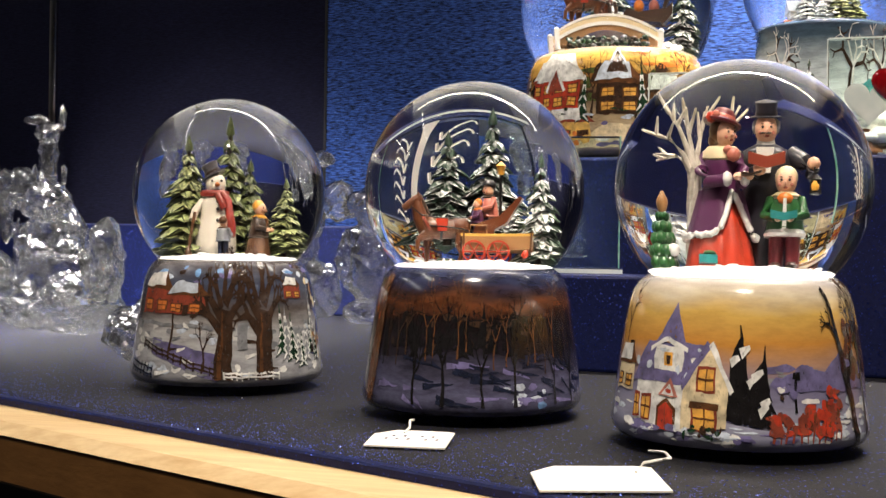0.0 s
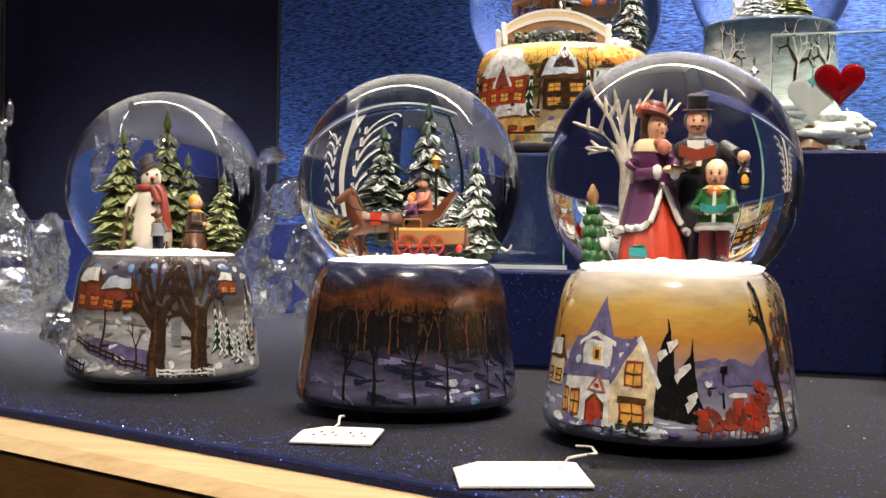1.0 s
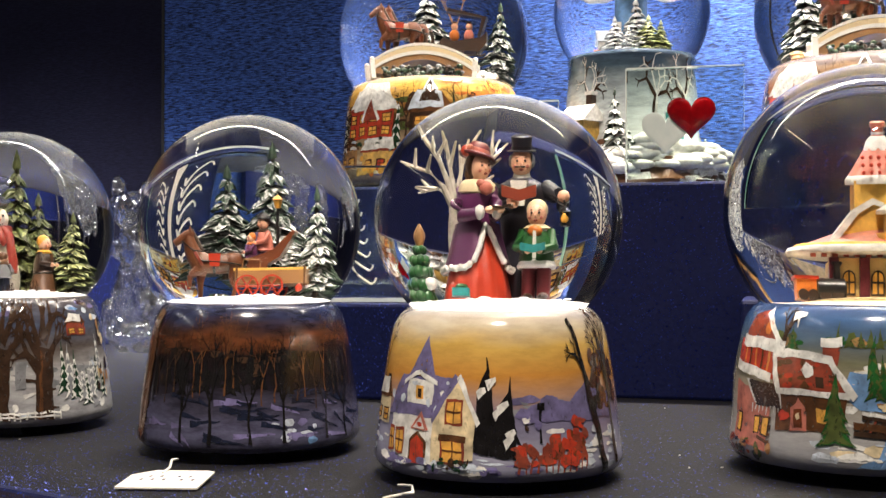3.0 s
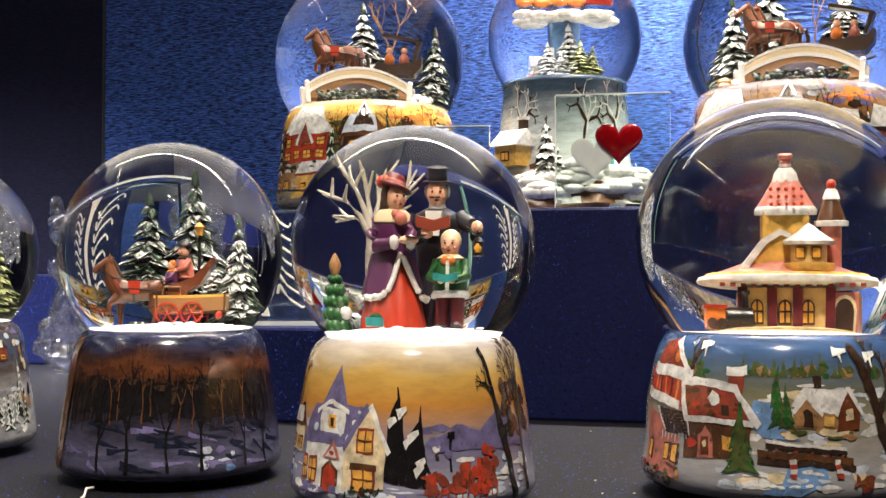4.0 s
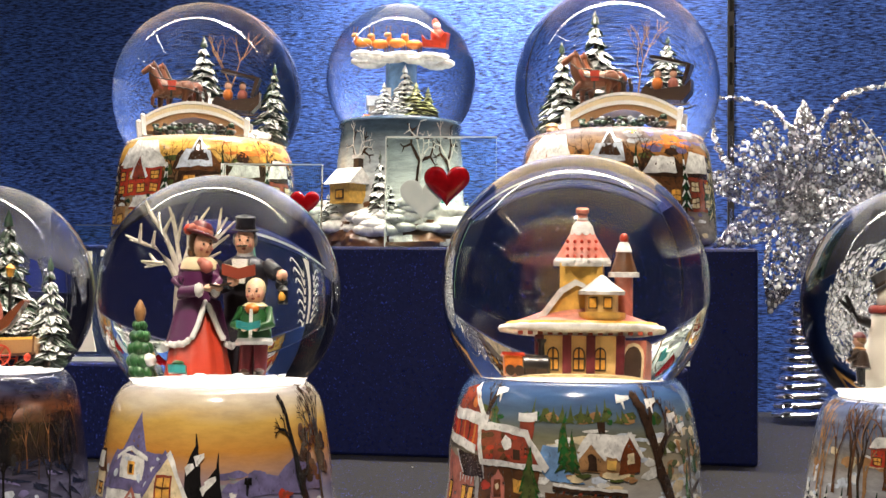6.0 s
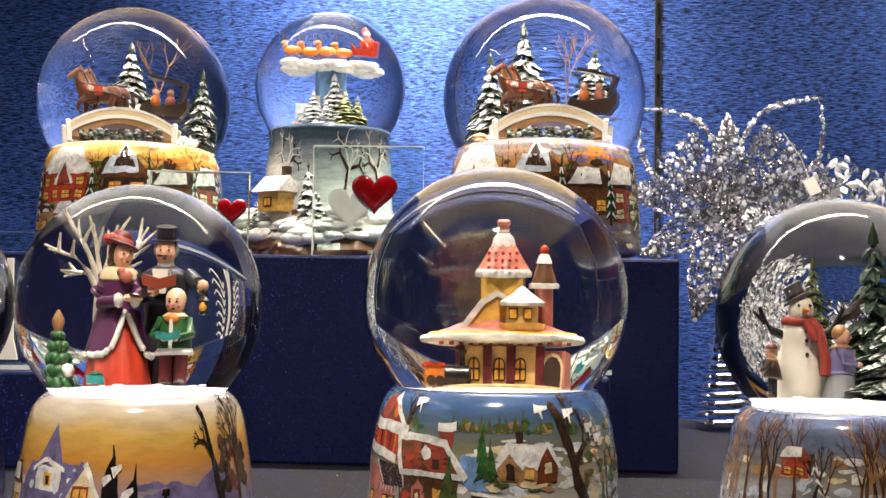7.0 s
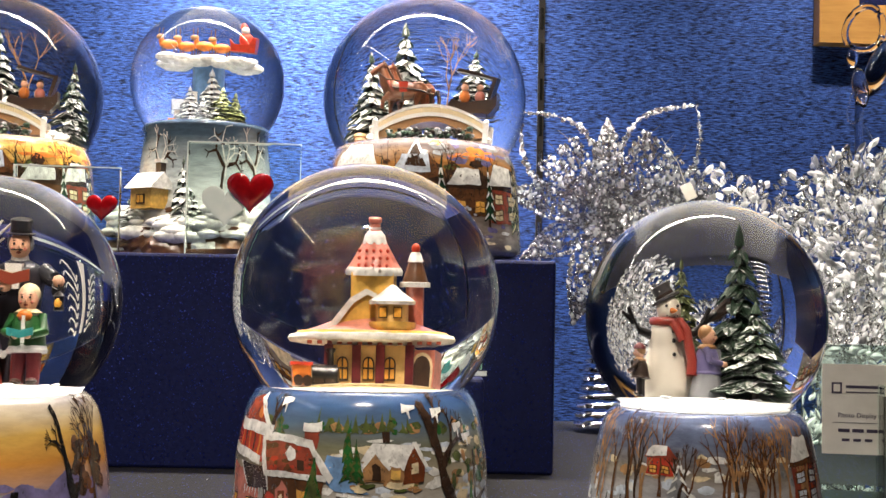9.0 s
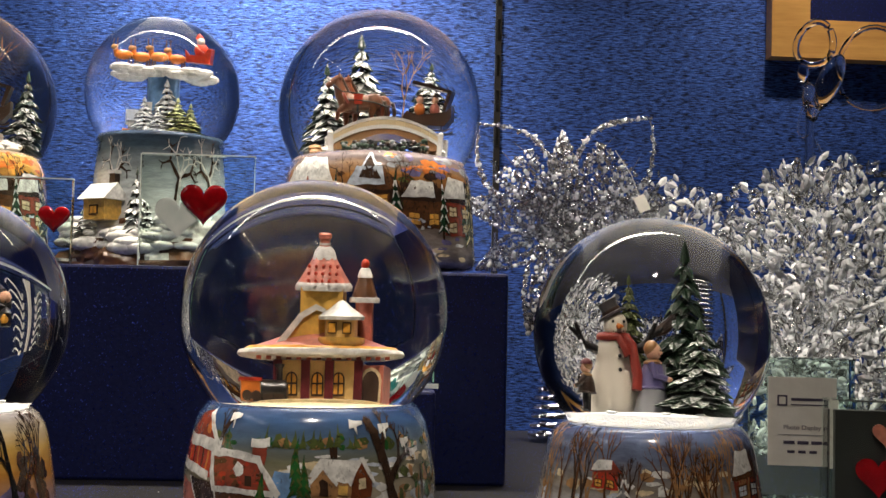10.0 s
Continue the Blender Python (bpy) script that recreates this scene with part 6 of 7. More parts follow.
for k in range(4):
    m = i.matrix(-0.50 + 0.22 * k, 0.32, -0.1 + 0.06 * (k % 2), 0.33)
    b.ball((0, 0, 0.4), 0.22, P["orange"], (1.7, 0.8, 0.9), 10, m)
    b.ball((-0.36, 0, 0.72), 0.13, P["tan"], (1.3, 0.8, 0.9), 8, m)
    b.ball((-0.3, 0, 0.55), 0.12, P["orange"], (0.9, 0.8, 1.6), 8, m)
    for x in (-0.25, -0.15, 0.2, 0.3):
        b.block(x - 0.03, -0.08, 0.0, x + 0.03, 0.0, 0.35, P["brown"], m)
    for s_ in (-1, 1):
        b.block(-0.36 + 0.08 * s_, -0.02, 0.8, -0.32 + 0.08 * s_, 0.02, 1.1, P["brown"], m)
b.done("reindeer_team", g)
m = i.matrix(0.45, 0.36, -0.08, 0.42)
b = Bag()
b.slab([(-0.4, 0.12), (0.35, 0.1), (0.42, 0.6), (0.3, 0.62), (0.15, 0.36), (-0.3, 0.34), (-0.45, 0.5)], -0.25, 0.25, P["red"], m)
b.ball((0.05, 0, 0.5), 0.24, P["red"], (1, 1, 1.1), 12, m)
b.ball((0.03, -0.05, 0.82), 0.14, W_, (1, 1, 1), 10, m)
b.turned([(0.15, 0.88), (0.10, 1.0), (0.01, 1.1)], P["red"], segs=10, m=m)
b.done("red_sleigh", g)
for k, (u, h, w) in enumerate(((0.05, 0.55, 0.24), (0.36, 0.25, 0.15), (-0.22, 0.3, 0.16), (0.2, 0.3, 0.18), (-0.05, 0.15, 0.14))):
    i.pine(u, -0.58, -0.58 + h + 0.2, w, -0.1 - 0.04 * k, P["ice"] if k % 2 == 0 else P["olive"], 0.95, 60 + k)
b = Bag()
m = i.matrix(-0.28, -0.58, -0.05, 0.5)
b.block(-0.3, -0.2, 0, 0.25, 0.2, 0.6, W_, m)
b.gable(-0.36, -0.28, 0.6, 0.3, 0.28, 0.95, P["ice"], m)
b.block(0.1, -0.1, 0.6, 0.3, 0.1, 1.15, W_, m)
b.block(-0.5, -0.4, 0.0, -0.3, -0.25, 0.3, P["orange"], m)
b.block(-0.14, -0.215, 0.2, 0.0, -0.2, 0.4, P["gold"], m)
b.done("white_cottage", g)
# carved scene round its base
b = Bag()
vs, fs, cuts = [], [], (72, 16)
for k in range(cuts[1] + 1):
    u = k / cuts[1]
    for n_ in range(cuts[0] + 1):
        a = radians(-100 + 200 * n_ / cuts[0])
        lump = noise.fractal(Vector((3.2 * math.sin(a), 3.2 * math.cos(a), 3.4 * u)), 0.8, 2.2, 4)
        q = R * (1.20 - 0.34 * u ** 1.5 + 0.13 * lump)
        vs.append((q * math.sin(a), -q * math.cos(a), R * (0.02 + 0.62 * u + 0.06 * lump * u + 0.10 * u * math.sin(2.3 * a + 0.6))))
for mat in (P["brown"], W_):
    fs = []
    for k in range(cuts[1]):
        for n_ in range(cuts[0]):
            u, a = k / cuts[1], n_ / cuts[0]
            snowy = u + 0.9 * noise.noise(Vector((9 * a, 5 * u, 2.0))) > 0.34 + 0.18 * math.sin(5 * a)
            if snowy == (mat is W_):
                o = k * (cuts[0] + 1) + n_
                fs.append((o, o + 1, o + cuts[0] + 2, o + cuts[0] + 1))
    b.add(vs, fs, mat)
for k in range(60):
    a, u = radians(rnd.uniform(-85, 85)), rnd.uniform(0.30, 0.70)
    q = R * (1.22 - 0.30 * u + rnd.uniform(-0.05, 0.04))
    b.ball((q * math.sin(a), -q * math.cos(a), R * u * (0.8 + 0.15 * math.sin(3 * a))), R * rnd.uniform(0.06, 0.13), P["white"], (1.9, 1.0, 0.75), 12)
b.done("carved_rock_bank", g)
m = pose(R * 0.93 * math.sin(radians(-42)), -R * 0.93 * math.cos(radians(-42)), R * 0.60, 0, 0, -42) @ Matrix.Scale(R * 0.88, 4)
b = Bag()
b.block(-0.2, -0.22, 0, 0.2, 0.15, 0.28, P["yellow"], m)
b.gable(-0.26, -0.30, 0.28, 0.26, 0.22, 0.52, W_, m)
b.block(-0.08, -0.235, 0.06, 0.08, -0.22, 0.2, P["umber"], m)
b.block(-0.06, -0.24, 0.08, -0.008, -0.23, 0.18, P["gold"], m)
b.block(0.008, -0.24, 0.08, 0.06, -0.23, 0.18, P["gold"], m)
b.block(0.05, 0.0, 0.4, 0.15, 0.1, 0.66, P["umber"], m)
b.block(0.035, -0.015, 0.66, 0.165, 0.115, 0.71, W_, m)
b.done("cottage", g)
for k, (a, z0, h) in enumerate(((-68, 0.25, 0.5), (-15, 0.4, 0.85), (-58, 0.35, 0.45), (62, 0.1, 0.55), (-6, 0.3, 0.5), (52, 0.1, 0.3))):
    q = (1.0 if k != 1 else 0.95) * R
    pine(g, (q * math.sin(radians(a)), -q * math.cos(radians(a)), z0 * R), h * R, 0.18 * R, P["pine"], 0.8, 70 + k, tiers=7)
pr = Print(MID, R, 0.7, 1.62)
for a, s_ in ((-44, 1), (14, 1), (50, -1)):
    pr.tree(a, 0.05, 1.05, P["umber"], 5.0, 3, 2, 0.2 * s_, 0.95)
    pr.tree(a + 1.5, 0.05, 1.1, W_, 2.6, 3, 4, 0.2 * s_, 0.95)
pr.blob(38, 0.1, 14, 0.3, P["teal"], 1)
pr.done(g)
# ---- loose things on the shelf and the risers ----
ICE_BEAD = material("frosted_acrylic", (0.82, 0.83, 0.86), 0.15, 0.0, (0.6, 0.62, 0.66), 300, 0.2, 600, 0.6)
CLEAR = glass_material("blown_glass", 1.5)
RED_GLASS = material("red_enamel", (0.34, 0.004, 0.008), 0.06, 0.0, (0.14, 0.002, 0.004), 90, 0.1, 150, 1.0)
FROST = material("frosted_glass", (0.72, 0.78, 0.75), 0.5, 0.0, (0.6, 0.68, 0.66), 90)
SILVER = material("silver_glitter", (0.90, 0.90, 0.92), 0.14, 1.0, (0.62, 0.62, 0.68), 700, 0.5, 900)
CHROME = material("chrome", (0.75, 0.74, 0.72), 0.15, 1.0, (0.6, 0.58, 0.55), 40)
PAPER = material("white_card", (0.82, 0.80, 0.74), 0.7, 0.0, (0.72, 0.70, 0.64), 60, 0.1, 400)
INK = material("pen_ink", (0.06, 0.05, 0.09), 0.6)
STRING = material("white_string", (0.7, 0.68, 0.64), 0.8)
IRON = material("black_strip", (0.015, 0.013, 0.012), 0.4, 0.3)


GREEN_EDGE = material("green_glass_edge", (0.16, 0.42, 0.30), 0.12, 0.0, (0.42, 0.70, 0.58), 120, 0.2, 200, 0.6)


def no_shadow(ob):
    ob.visible_shadow = False
    return ob


def heart_outline(w):
    pts = []
    for k in range(40):
        t = 2 * math.pi * k / 40
        pts.append((w * 16 * math.sin(t) ** 3 / 32, w * (13 * math.cos(t) - 5 * math.cos(2 * t) - 2 * math.cos(3 * t) - math.cos(4 * t)) / 32))
    return pts


def heart_plate(m, w, h, hx, hz, hw, label, frost=True):
    """Upright glass plate with a red heart, and its frosted twin, on a glass foot."""
    g = empty("glass_plaque", m, label, "glass plaque", "heart plaques")
    bm = bmesh.new()
    box(bm, -w / 2, -0.003, 0.0, w / 2, 0.003, h, 0.0006)
    no_shadow(part("glass_plate", bm, PANE, g, smooth=False))
    for nm, x0, z0, x1, z1 in (("top_edge", -w / 2, h + 0.0001, w / 2, h + 0.0007), ("side_edge", -w / 2 - 0.0007, 0, -w / 2 - 0.0001, h)):
        b = Bag()
        b.block(x0, -0.003, z0, x1, 0.003, z1, FROST)
        b.done(nm, g, "pale polished glass edge", smooth=False)
    for s in ((0, RED_GLASS, "red_heart", -0.0042),) + (((1, FROST, "frosted_heart", -0.0038),) if frost else ()):
        b = Bag()
        o = heart_outline(hw)
        dx, dz = (hx, hz) if s[0] == 0 else (hx - hw * 0.52, hz - hw * 0.30)
        n = len(o)
        rings = []
        for sc, dy in ((1.0, 0.0), (0.97, -0.0012), (0.80, -0.0022), (0.45, -0.0028)):
            rings.append([(dx + x * sc, s[3] + (dy if s[0] == 0 else dy * 0.1), dz + z * sc) for x, z in o])
        vs = [p for r_ in rings for p in r_]
        fs = [(a * n + k, a * n + (k + 1) % n, (a + 1) * n + (k + 1) % n, (a + 1) * n + k) for a in range(3) for k in range(n)] + [tuple(range(3 * n, 4 * n))]
        b.add(vs, fs, s[1])
        b.done(s[2], g)
    return g


heart_plate(pose(0.014, 0.738, 0.134, 0, 0, 4), 0.072, 0.072, 0.004, 0.042, 0.030, "clear glass plaque with a red enamel heart")
heart_plate(pose(-0.100, 0.742, 0.134, 0, 0, 6), 0.066, 0.055, 0.022, 0.030, 0.020, "low clear glass plaque with a dark red heart", False)


def scroll_plaque(m, w, h, label, scrolls=True):
    """Thick glass plaque with an engraved white scroll tree, on a frosted foot."""
    g = empty("glass_plaque", m, label, "glass plaque", "scroll plaques")
    bm = bmesh.new()
    box(bm, -w / 2, -0.005, 0.004, w / 2, 0.005, h, 0.0008)
    no_shadow(part("glass_plate", bm, PANE, g, smooth=False))
    bm = bmesh.new()
    box(bm, -w / 2 - 0.003, -0.018, 0.0, w / 2 + 0.003, 0.018, 0.004, 0.0008)
    no_shadow(part("foot", bm, PANE, g, smooth=False))
    b = Bag()
    b.block(-w / 2 - 0.003, -0.0190, 0.0005, w / 2 + 0.003, -0.0182, 0.0032, FROST)
    b.done("foot_edge", g, "pale polished glass edge", smooth=False)
    b = Bag()
    b.block(w / 2 + 0.0001, -0.0048, 0.004, w / 2 + 0.0009, 0.0048, h, GREEN_EDGE)
    b.done("side_edge", g, "green polished glass edge", smooth=False)
    if scrolls:
        for s in (-1, 1):
            for k in range(7):
                b = Bag()
                z, L = 0.014 + (h - 0.03) * k / 7, w * 0.36 * (1 - 0.07 * k)
                pts = []
                for j in range(15):
                    t = j / 14
                    a = 0.5 + t * 5.0
                    q = L * 0.30 * (1 - 0.75 * t)
                    pts.append((s * (0.004 + L * 0.55 * min(1, t * 1.6) + q * math.cos(a) * 0.6), -0.0065, z + 0.004 * t + q * math.sin(a)))
                b.tube(pts, 0.0011, 0.0006, PAPER, 6)
                b.done("scroll", g, "white enamel scrollwork")
        b = Bag()
        b.slab([(-0.006, 0.006), (0.006, 0.006), (0.003, 0.02), (0.002, h * 0.8), (-0.002, h * 0.8), (-0.003, 0.02)], -0.0068, -0.0055, PAPER)
        b.done("stem", g)
    return g


scroll_plaque(pose(-0.2065, 0.696, 0.059, 0, 0, 12), 0.125, 0.087, "clear glass plaque with white scrollwork tree")
scroll_plaque(pose(0.115, 0.676, 0.064, 0, 0, 0), 0.10, 0.05, "small clear glass plaque on a frosted foot", False)


# crystal animals: facetted clear glass, each one mesh
def crystal(name, m, shapes, label, seed):
    """shapes: balls (x, y, z, radius, sx, sy, sz) pressed together, cut with coarse facets."""
    rnd = random.Random(seed)
    b = Bag()
    for x, y, z, r, sx, sy, sz in shapes:
        n, k = 9, 7
        vs, fs = [], []
        for j in range(k + 1):
            for i_ in range(n):
                a, e = 2 * math.pi * (i_ + 0.5 * (j % 2)) / n, math.pi * j / k
                q = r * rnd.uniform(0.82, 1.14)
                vs.append((x + q * sx * math.sin(e) * math.cos(a), y + q * sy * math.sin(e) * math.sin(a), z - q * sz * math.cos(e)))
        for j in range(k):
            for i_ in range(n):
                i2 = (i_ + 1) % n
                fs += [(j * n + i_, j * n + i2, (j + 1) * n + i_), (j * n + i2, (j + 1) * n + i2, (j + 1) * n + i_)]
        b.add(vs, fs, CRYSTAL)
        for k in range(5 if r > 0.012 else 0):
            a, e, q = rnd.uniform(0, 6.28), rnd.uniform(0.5, 2.6), r * rnd.uniform(0.22, 0.42)
            b.ball((x + r * sx * 0.85 * math.sin(e) * math.cos(a), y + r * sy * 0.85 * math.sin(e) * math.sin(a), z - r * sz * 0.85 * math.cos(e)), q, CRYSTAL, (rnd.uniform(0.7, 1.4), 1, rnd.uniform(0.7, 1.5)), 7)
    ob = b.done(name, smooth=False)
    fuse, cutter = ob.modifiers.new("fuse", "REMESH"), ob.modifiers.new("facets", "DECIMATE")
    fuse.mode, fuse.voxel_size = "VOXEL", 0.0022
    cutter.ratio = 0.10
    ob.matrix_world = m
    ob.visible_shadow = False
    return tagged(ob, label, "crystal figure", "crystal figures")


crystal("crystal_cat", pose(-0.600, 0.740, 0), [(0, 0, 0.035, 0.036, 1.35, 0.9, 1), (0.022, 0, 0.030, 0.030, 1, 1, 1), (-0.01, 0, 0.075, 0.028, 1, 0.9, 1.2), (-0.008, -0.01, 0.105, 0.019, 1.1, 1, 0.9), (-0.022, -0.008, 0.126, 0.006, 0.6, 0.5, 1.6), (0.006, -0.008, 0.126, 0.006, 0.6, 0.5, 1.6), (0.040, 0, 0.055, 0.022, 0.7, 0.7, 1.9), (0.022, -0.022, 0.03, 0.02, 1, 1, 1), (-0.02, -0.024, 0.025, 0.02, 1, 1, 1)], "clear crystal cat figure with facetted body", 3)
crystal("crystal_swan", pose(-0.685, 0.735, 0), [(0, 0, 0.035, 0.036, 1.1, 0.9, 1), (0.0, 0, 0.08, 0.024, 0.8, 0.8, 1.6), (-0.01, 0, 0.115, 0.014, 1.3, 0.8, 0.9)], "clear crystal bird figure with facetted body", 4)
crystal("crystal_deer", pose(-0.80, 0.93, 0.0) @ Matrix.Scale(0.80, 4), [(0, 0, 0.02, 0.04, 1, 0.8, 0.5), (0.0, 0, 0.155, 0.030, 1.5, 0.8, 0.9), (-0.03, 0, 0.12, 0.011, 0.8, 0.8, 3.4), (-0.022, 0.012, 0.08, 0.009, 0.8, 0.8, 4.5), (0.032, 0, 0.12, 0.011, 0.8, 0.8, 3.4), (0.026, 0.012, 0.08, 0.009, 0.8, 0.8, 4.5), (0.034, 0, 0.19, 0.015, 0.9, 0.8, 2.2), (0.036, -0.004, 0.226, 0.015, 1.2, 0.9, 0.9), (0.015, 0, 0.242, 0.009, 2.2, 0.5, 0.8), (0.055, 0, 0.244, 0.008, 0.8, 0.5, 2.0)], "clear crystal fawn figure standing on thin legs", 5)
crystal("crystal_stone", pose(-0.428, 0.598, 0), [(0, 0, 0.017, 0.020, 1.1, 1, 0.9), (0.014, 0.005, 0.014, 0.015, 1, 1, 0.95)], "small clear crystal stone with facets", 6)
crystal("crystal_squirrel", pose(-0.515, 0.985, 0), [(0, 0, 0.012, 0.03, 1, 0.8, 0.45), (-0.005, 0, 0.05, 0.026, 0.9, 0.8, 1.6), (0.0, 0, 0.10, 0.022, 0.9, 0.9, 1.3), (-0.004, -0.008, 0.135, 0.019, 1, 1, 0.9), (0.018, 0, 0.155, 0.012, 1.3, 0.6, 0.7), (-0.02, 0, 0.155, 0.010, 0.9, 0.6, 1.2), (0.034, 0.004, 0.115, 0.020, 1, 0.6, 1.0), (0.026, 0.0, 0.03, 0.016, 0.9, 0.9, 1.6), (-0.026, 0, 0.03, 0.014, 0.9, 0.9, 1.5)], "clear crystal squirrel figure standing upright", 7)
crystal("crystal_bear", pose(-0.43, 0.965, 0), [(0, 0, 0.012, 0.03, 1, 0.8, 0.45), (0, 0, 0.055, 0.03, 0.9, 0.8, 1.4), (0, -0.004, 0.11, 0.021, 1, 1, 1), (-0.022, -0.008, 0.06, 0.014, 1, 0.8, 2), (0.022, -0.008, 0.06, 0.014, 1, 0.8, 2)], "clear crystal bear figure standing upright", 8)
crystal("crystal_rabbit", pose(-0.600, 0.960, 0), [(0, 0, 0.03, 0.03, 1, 0.8, 1), (0, 0, 0.075, 0.022, 1, 0.9, 1.2), (0, -0.004, 0.105, 0.016, 1, 1, 1)], "clear crystal rabbit figure with facets", 9)


# silver glitter flower on a coiled wire stand
def glitter_flower(m, r, label):
    g = empty("glitter_flower", m, label, "ornament")
    rnd = random.Random(12)
    b = Bag()
    pts = [((0.024 - 0.016 * t) * math.cos(t * 2 * math.pi * 13), (0.024 - 0.016 * t) * math.sin(t * 2 * math.pi * 13), 0.003 + 0.10 * t) for t in [k / 234 for k in range(235)]]
    b.tube(pts, 0.0024, 0.002, SILVER, 6)
    b.tube([(0, 0, 0.1), (0, 0, 0.19)], 0.003, 0.003, SILVER, 6)
    b.done("coiled_stand", g, "silver coiled wire stand")
    for k, (ang, L, w) in enumerate(((90, 1.16, 0.15), (51.6, 1.70, 0.26), (131, 1.58, 0.26), (12, 1.25, 0.17), (168, 1.25, 0.17), (-28, 1.15, 0.17), (208, 1.15, 0.17), (253, 1.36, 0.18), (-60, 1.15, 0.16))):
        b = Bag()
        d, s = Vector((math.cos(radians(ang)), 0, math.sin(radians(ang)))), Vector((-math.sin(radians(ang)), 0, math.cos(radians(ang))))
        o = Vector((0, -0.004 * (k % 3), 0.186))
        y = Vector((0, -1, 0))
        hollow = L > 1.5

        def edge(t, side):
            return o + d * (r * L * t) + s * (side * r * w * L * math.sin(math.pi * t ** (1.25 if hollow else 0.9))) + y * (0.02 * math.sin(2.2 * t) - 0.012 * t)
        for side in (-1, 1):
            b.tube([edge(t / 12, side) for t in range(13)], 0.0008, 0.0006, SILVER, 5)
        for q in (-0.5, 0, 0.5):
            b.tube([edge((0.72 if hollow else 0.95) * t / 8, q) for t in range(9)], 0.0005, 0.0004, SILVER, 4)
        for n_ in range(int(640 * L)):
            rim = rnd.random() < 0.36
            t = rnd.uniform(0.03, 1) if rim else rnd.uniform(0.03, 0.62 if hollow else 0.96)
            q = rnd.choice((-1, 1)) * rnd.uniform(0.9, 1.05) if rim else rnd.choice((-0.55, -0.2, 0.2, 0.55)) + rnd.uniform(-0.16, 0.16)
            e = edge(t, q)
            a = rnd.uniform(0.0007, 0.0020)
            b.ball((e.x, e.y + rnd.uniform(-0.005, 0.003), e.z), a, SILVER if rnd.random() < 0.8 else ICE_BEAD, (rnd.uniform(0.7, 1.5), 1, rnd.uniform(0.7, 1.5)), 5)
        b.done("petal", g, "silver glitter petal of wire and beads", smooth=False)
    b = Bag()
    for n_ in range(40):
        a, q = rnd.uniform(0, 6.28), rnd.uniform(0, 0.016)
        b.ball((q * math.cos(a), -0.012 - rnd.uniform(0, 0.010), 0.186 + q * math.sin(a)), rnd.uniform(0.0015, 0.003), SILVER, segs=6)
    b.done("flower_centre", g, smooth=False)
    return g


glitter_flower(pose(0.2855, 0.995, 0, 0, 0, 0), 0.072, "silver glitter flower ornament on a coiled wire stand")


# acrylic snowflake stars, clusters of clear drops on stalks
def crystal_star(m, r, n, label, seed, depth=0.05):
    g = empty("crystal_star", m, label, "ornament", "clear snowflake ornaments")
    rnd = random.Random(seed)
    for k in range(12):
        arms = Bag()
        a = 2 * math.pi * k / 12
        arms.tube([(0, 0, 0), (r * 0.95 * math.cos(a), rnd.uniform(-0.01, 0.01), r * 0.95 * math.sin(a))], 0.002, 0.0014, CRYSTAL, 5)
        arms.done("arm", g, smooth=False).visible_shadow = False
    drops = Bag()
    leaf = [(0, 0, -1), (0.42, 0, -0.35), (0.5, 0, 0.25), (0.22, 0, 0.8), (0, 0, 1), (-0.22, 0, 0.8), (-0.5, 0, 0.25), (-0.42, 0, -0.35)]
    mesh = leaf + [(0, 0.26, 0.1), (0, -0.26, 0.1)]
    sides = [(j, (j + 1) % 8, 9) for j in range(8)] + [((j + 1) % 8, j, 8) for j in range(8)]
    for k in range(n):
        a, q = 2 * math.pi * (k % 12) / 12 + rnd.gauss(0, 0.19), r * math.sqrt(rnd.uniform(0.0, 1)) * rnd.uniform(0.85, 1.08)
        p = Vector((q * math.cos(a), rnd.uniform(-1, 1) * depth * (1 - 0.6 * q / r), q * math.sin(a)))
        s = rnd.uniform(0.0038, 0.0068)
        mm = Matrix.Translation(p) @ Euler((rnd.gauss(0, 0.5), math.pi / 2 - a + rnd.gauss(0, 0.7), rnd.uniform(-1.2, 1.2))).to_matrix().to_4x4() @ Matrix.Scale(s, 4)
        drops.add(mesh, sides, CRYSTAL if rnd.random() < 0.6 else ICE_BEAD, mm)
    d = tagged(drops.done("acrylic_spray", g, "clear facetted acrylic drops", smooth=False), kind="stuff")
    d.visible_shadow = False
    return g


crystal_star(pose(0.515, 0.97, 0.140), 0.108, 2600, "large clear acrylic snowflake standing on the shelf", 21)
crystal_star(pose(0.375, 1.01, 0.150), 0.082, 1200, "clear acrylic snowflake standing on the shelf", 22)
crystal_star(pose(0.47, 0.93, 0.070), 0.080, 1000, "clear acrylic snowflake lying low on the shelf", 23, 0.03)


# glass picture frame with its printed card, and dark boxed ornaments beside it
def writing(parent, text, size, m, mat, name="printed_words"):
    cu = bpy.data.curves.new(name, "FONT")
    cu.body, cu.size, cu.align_x, cu.extrude = text, size, "CENTER", 0.00005
    tmp = bpy.data.objects.new(name, cu)
    me = bpy.data.meshes.new_from_object(tmp)
    bpy.data.objects.remove(tmp)
    me.materials.clear()
    me.materials.append(mat)
    ob = new(name, me)
    ob.parent = parent
    ob.matrix_local = m
    return ob


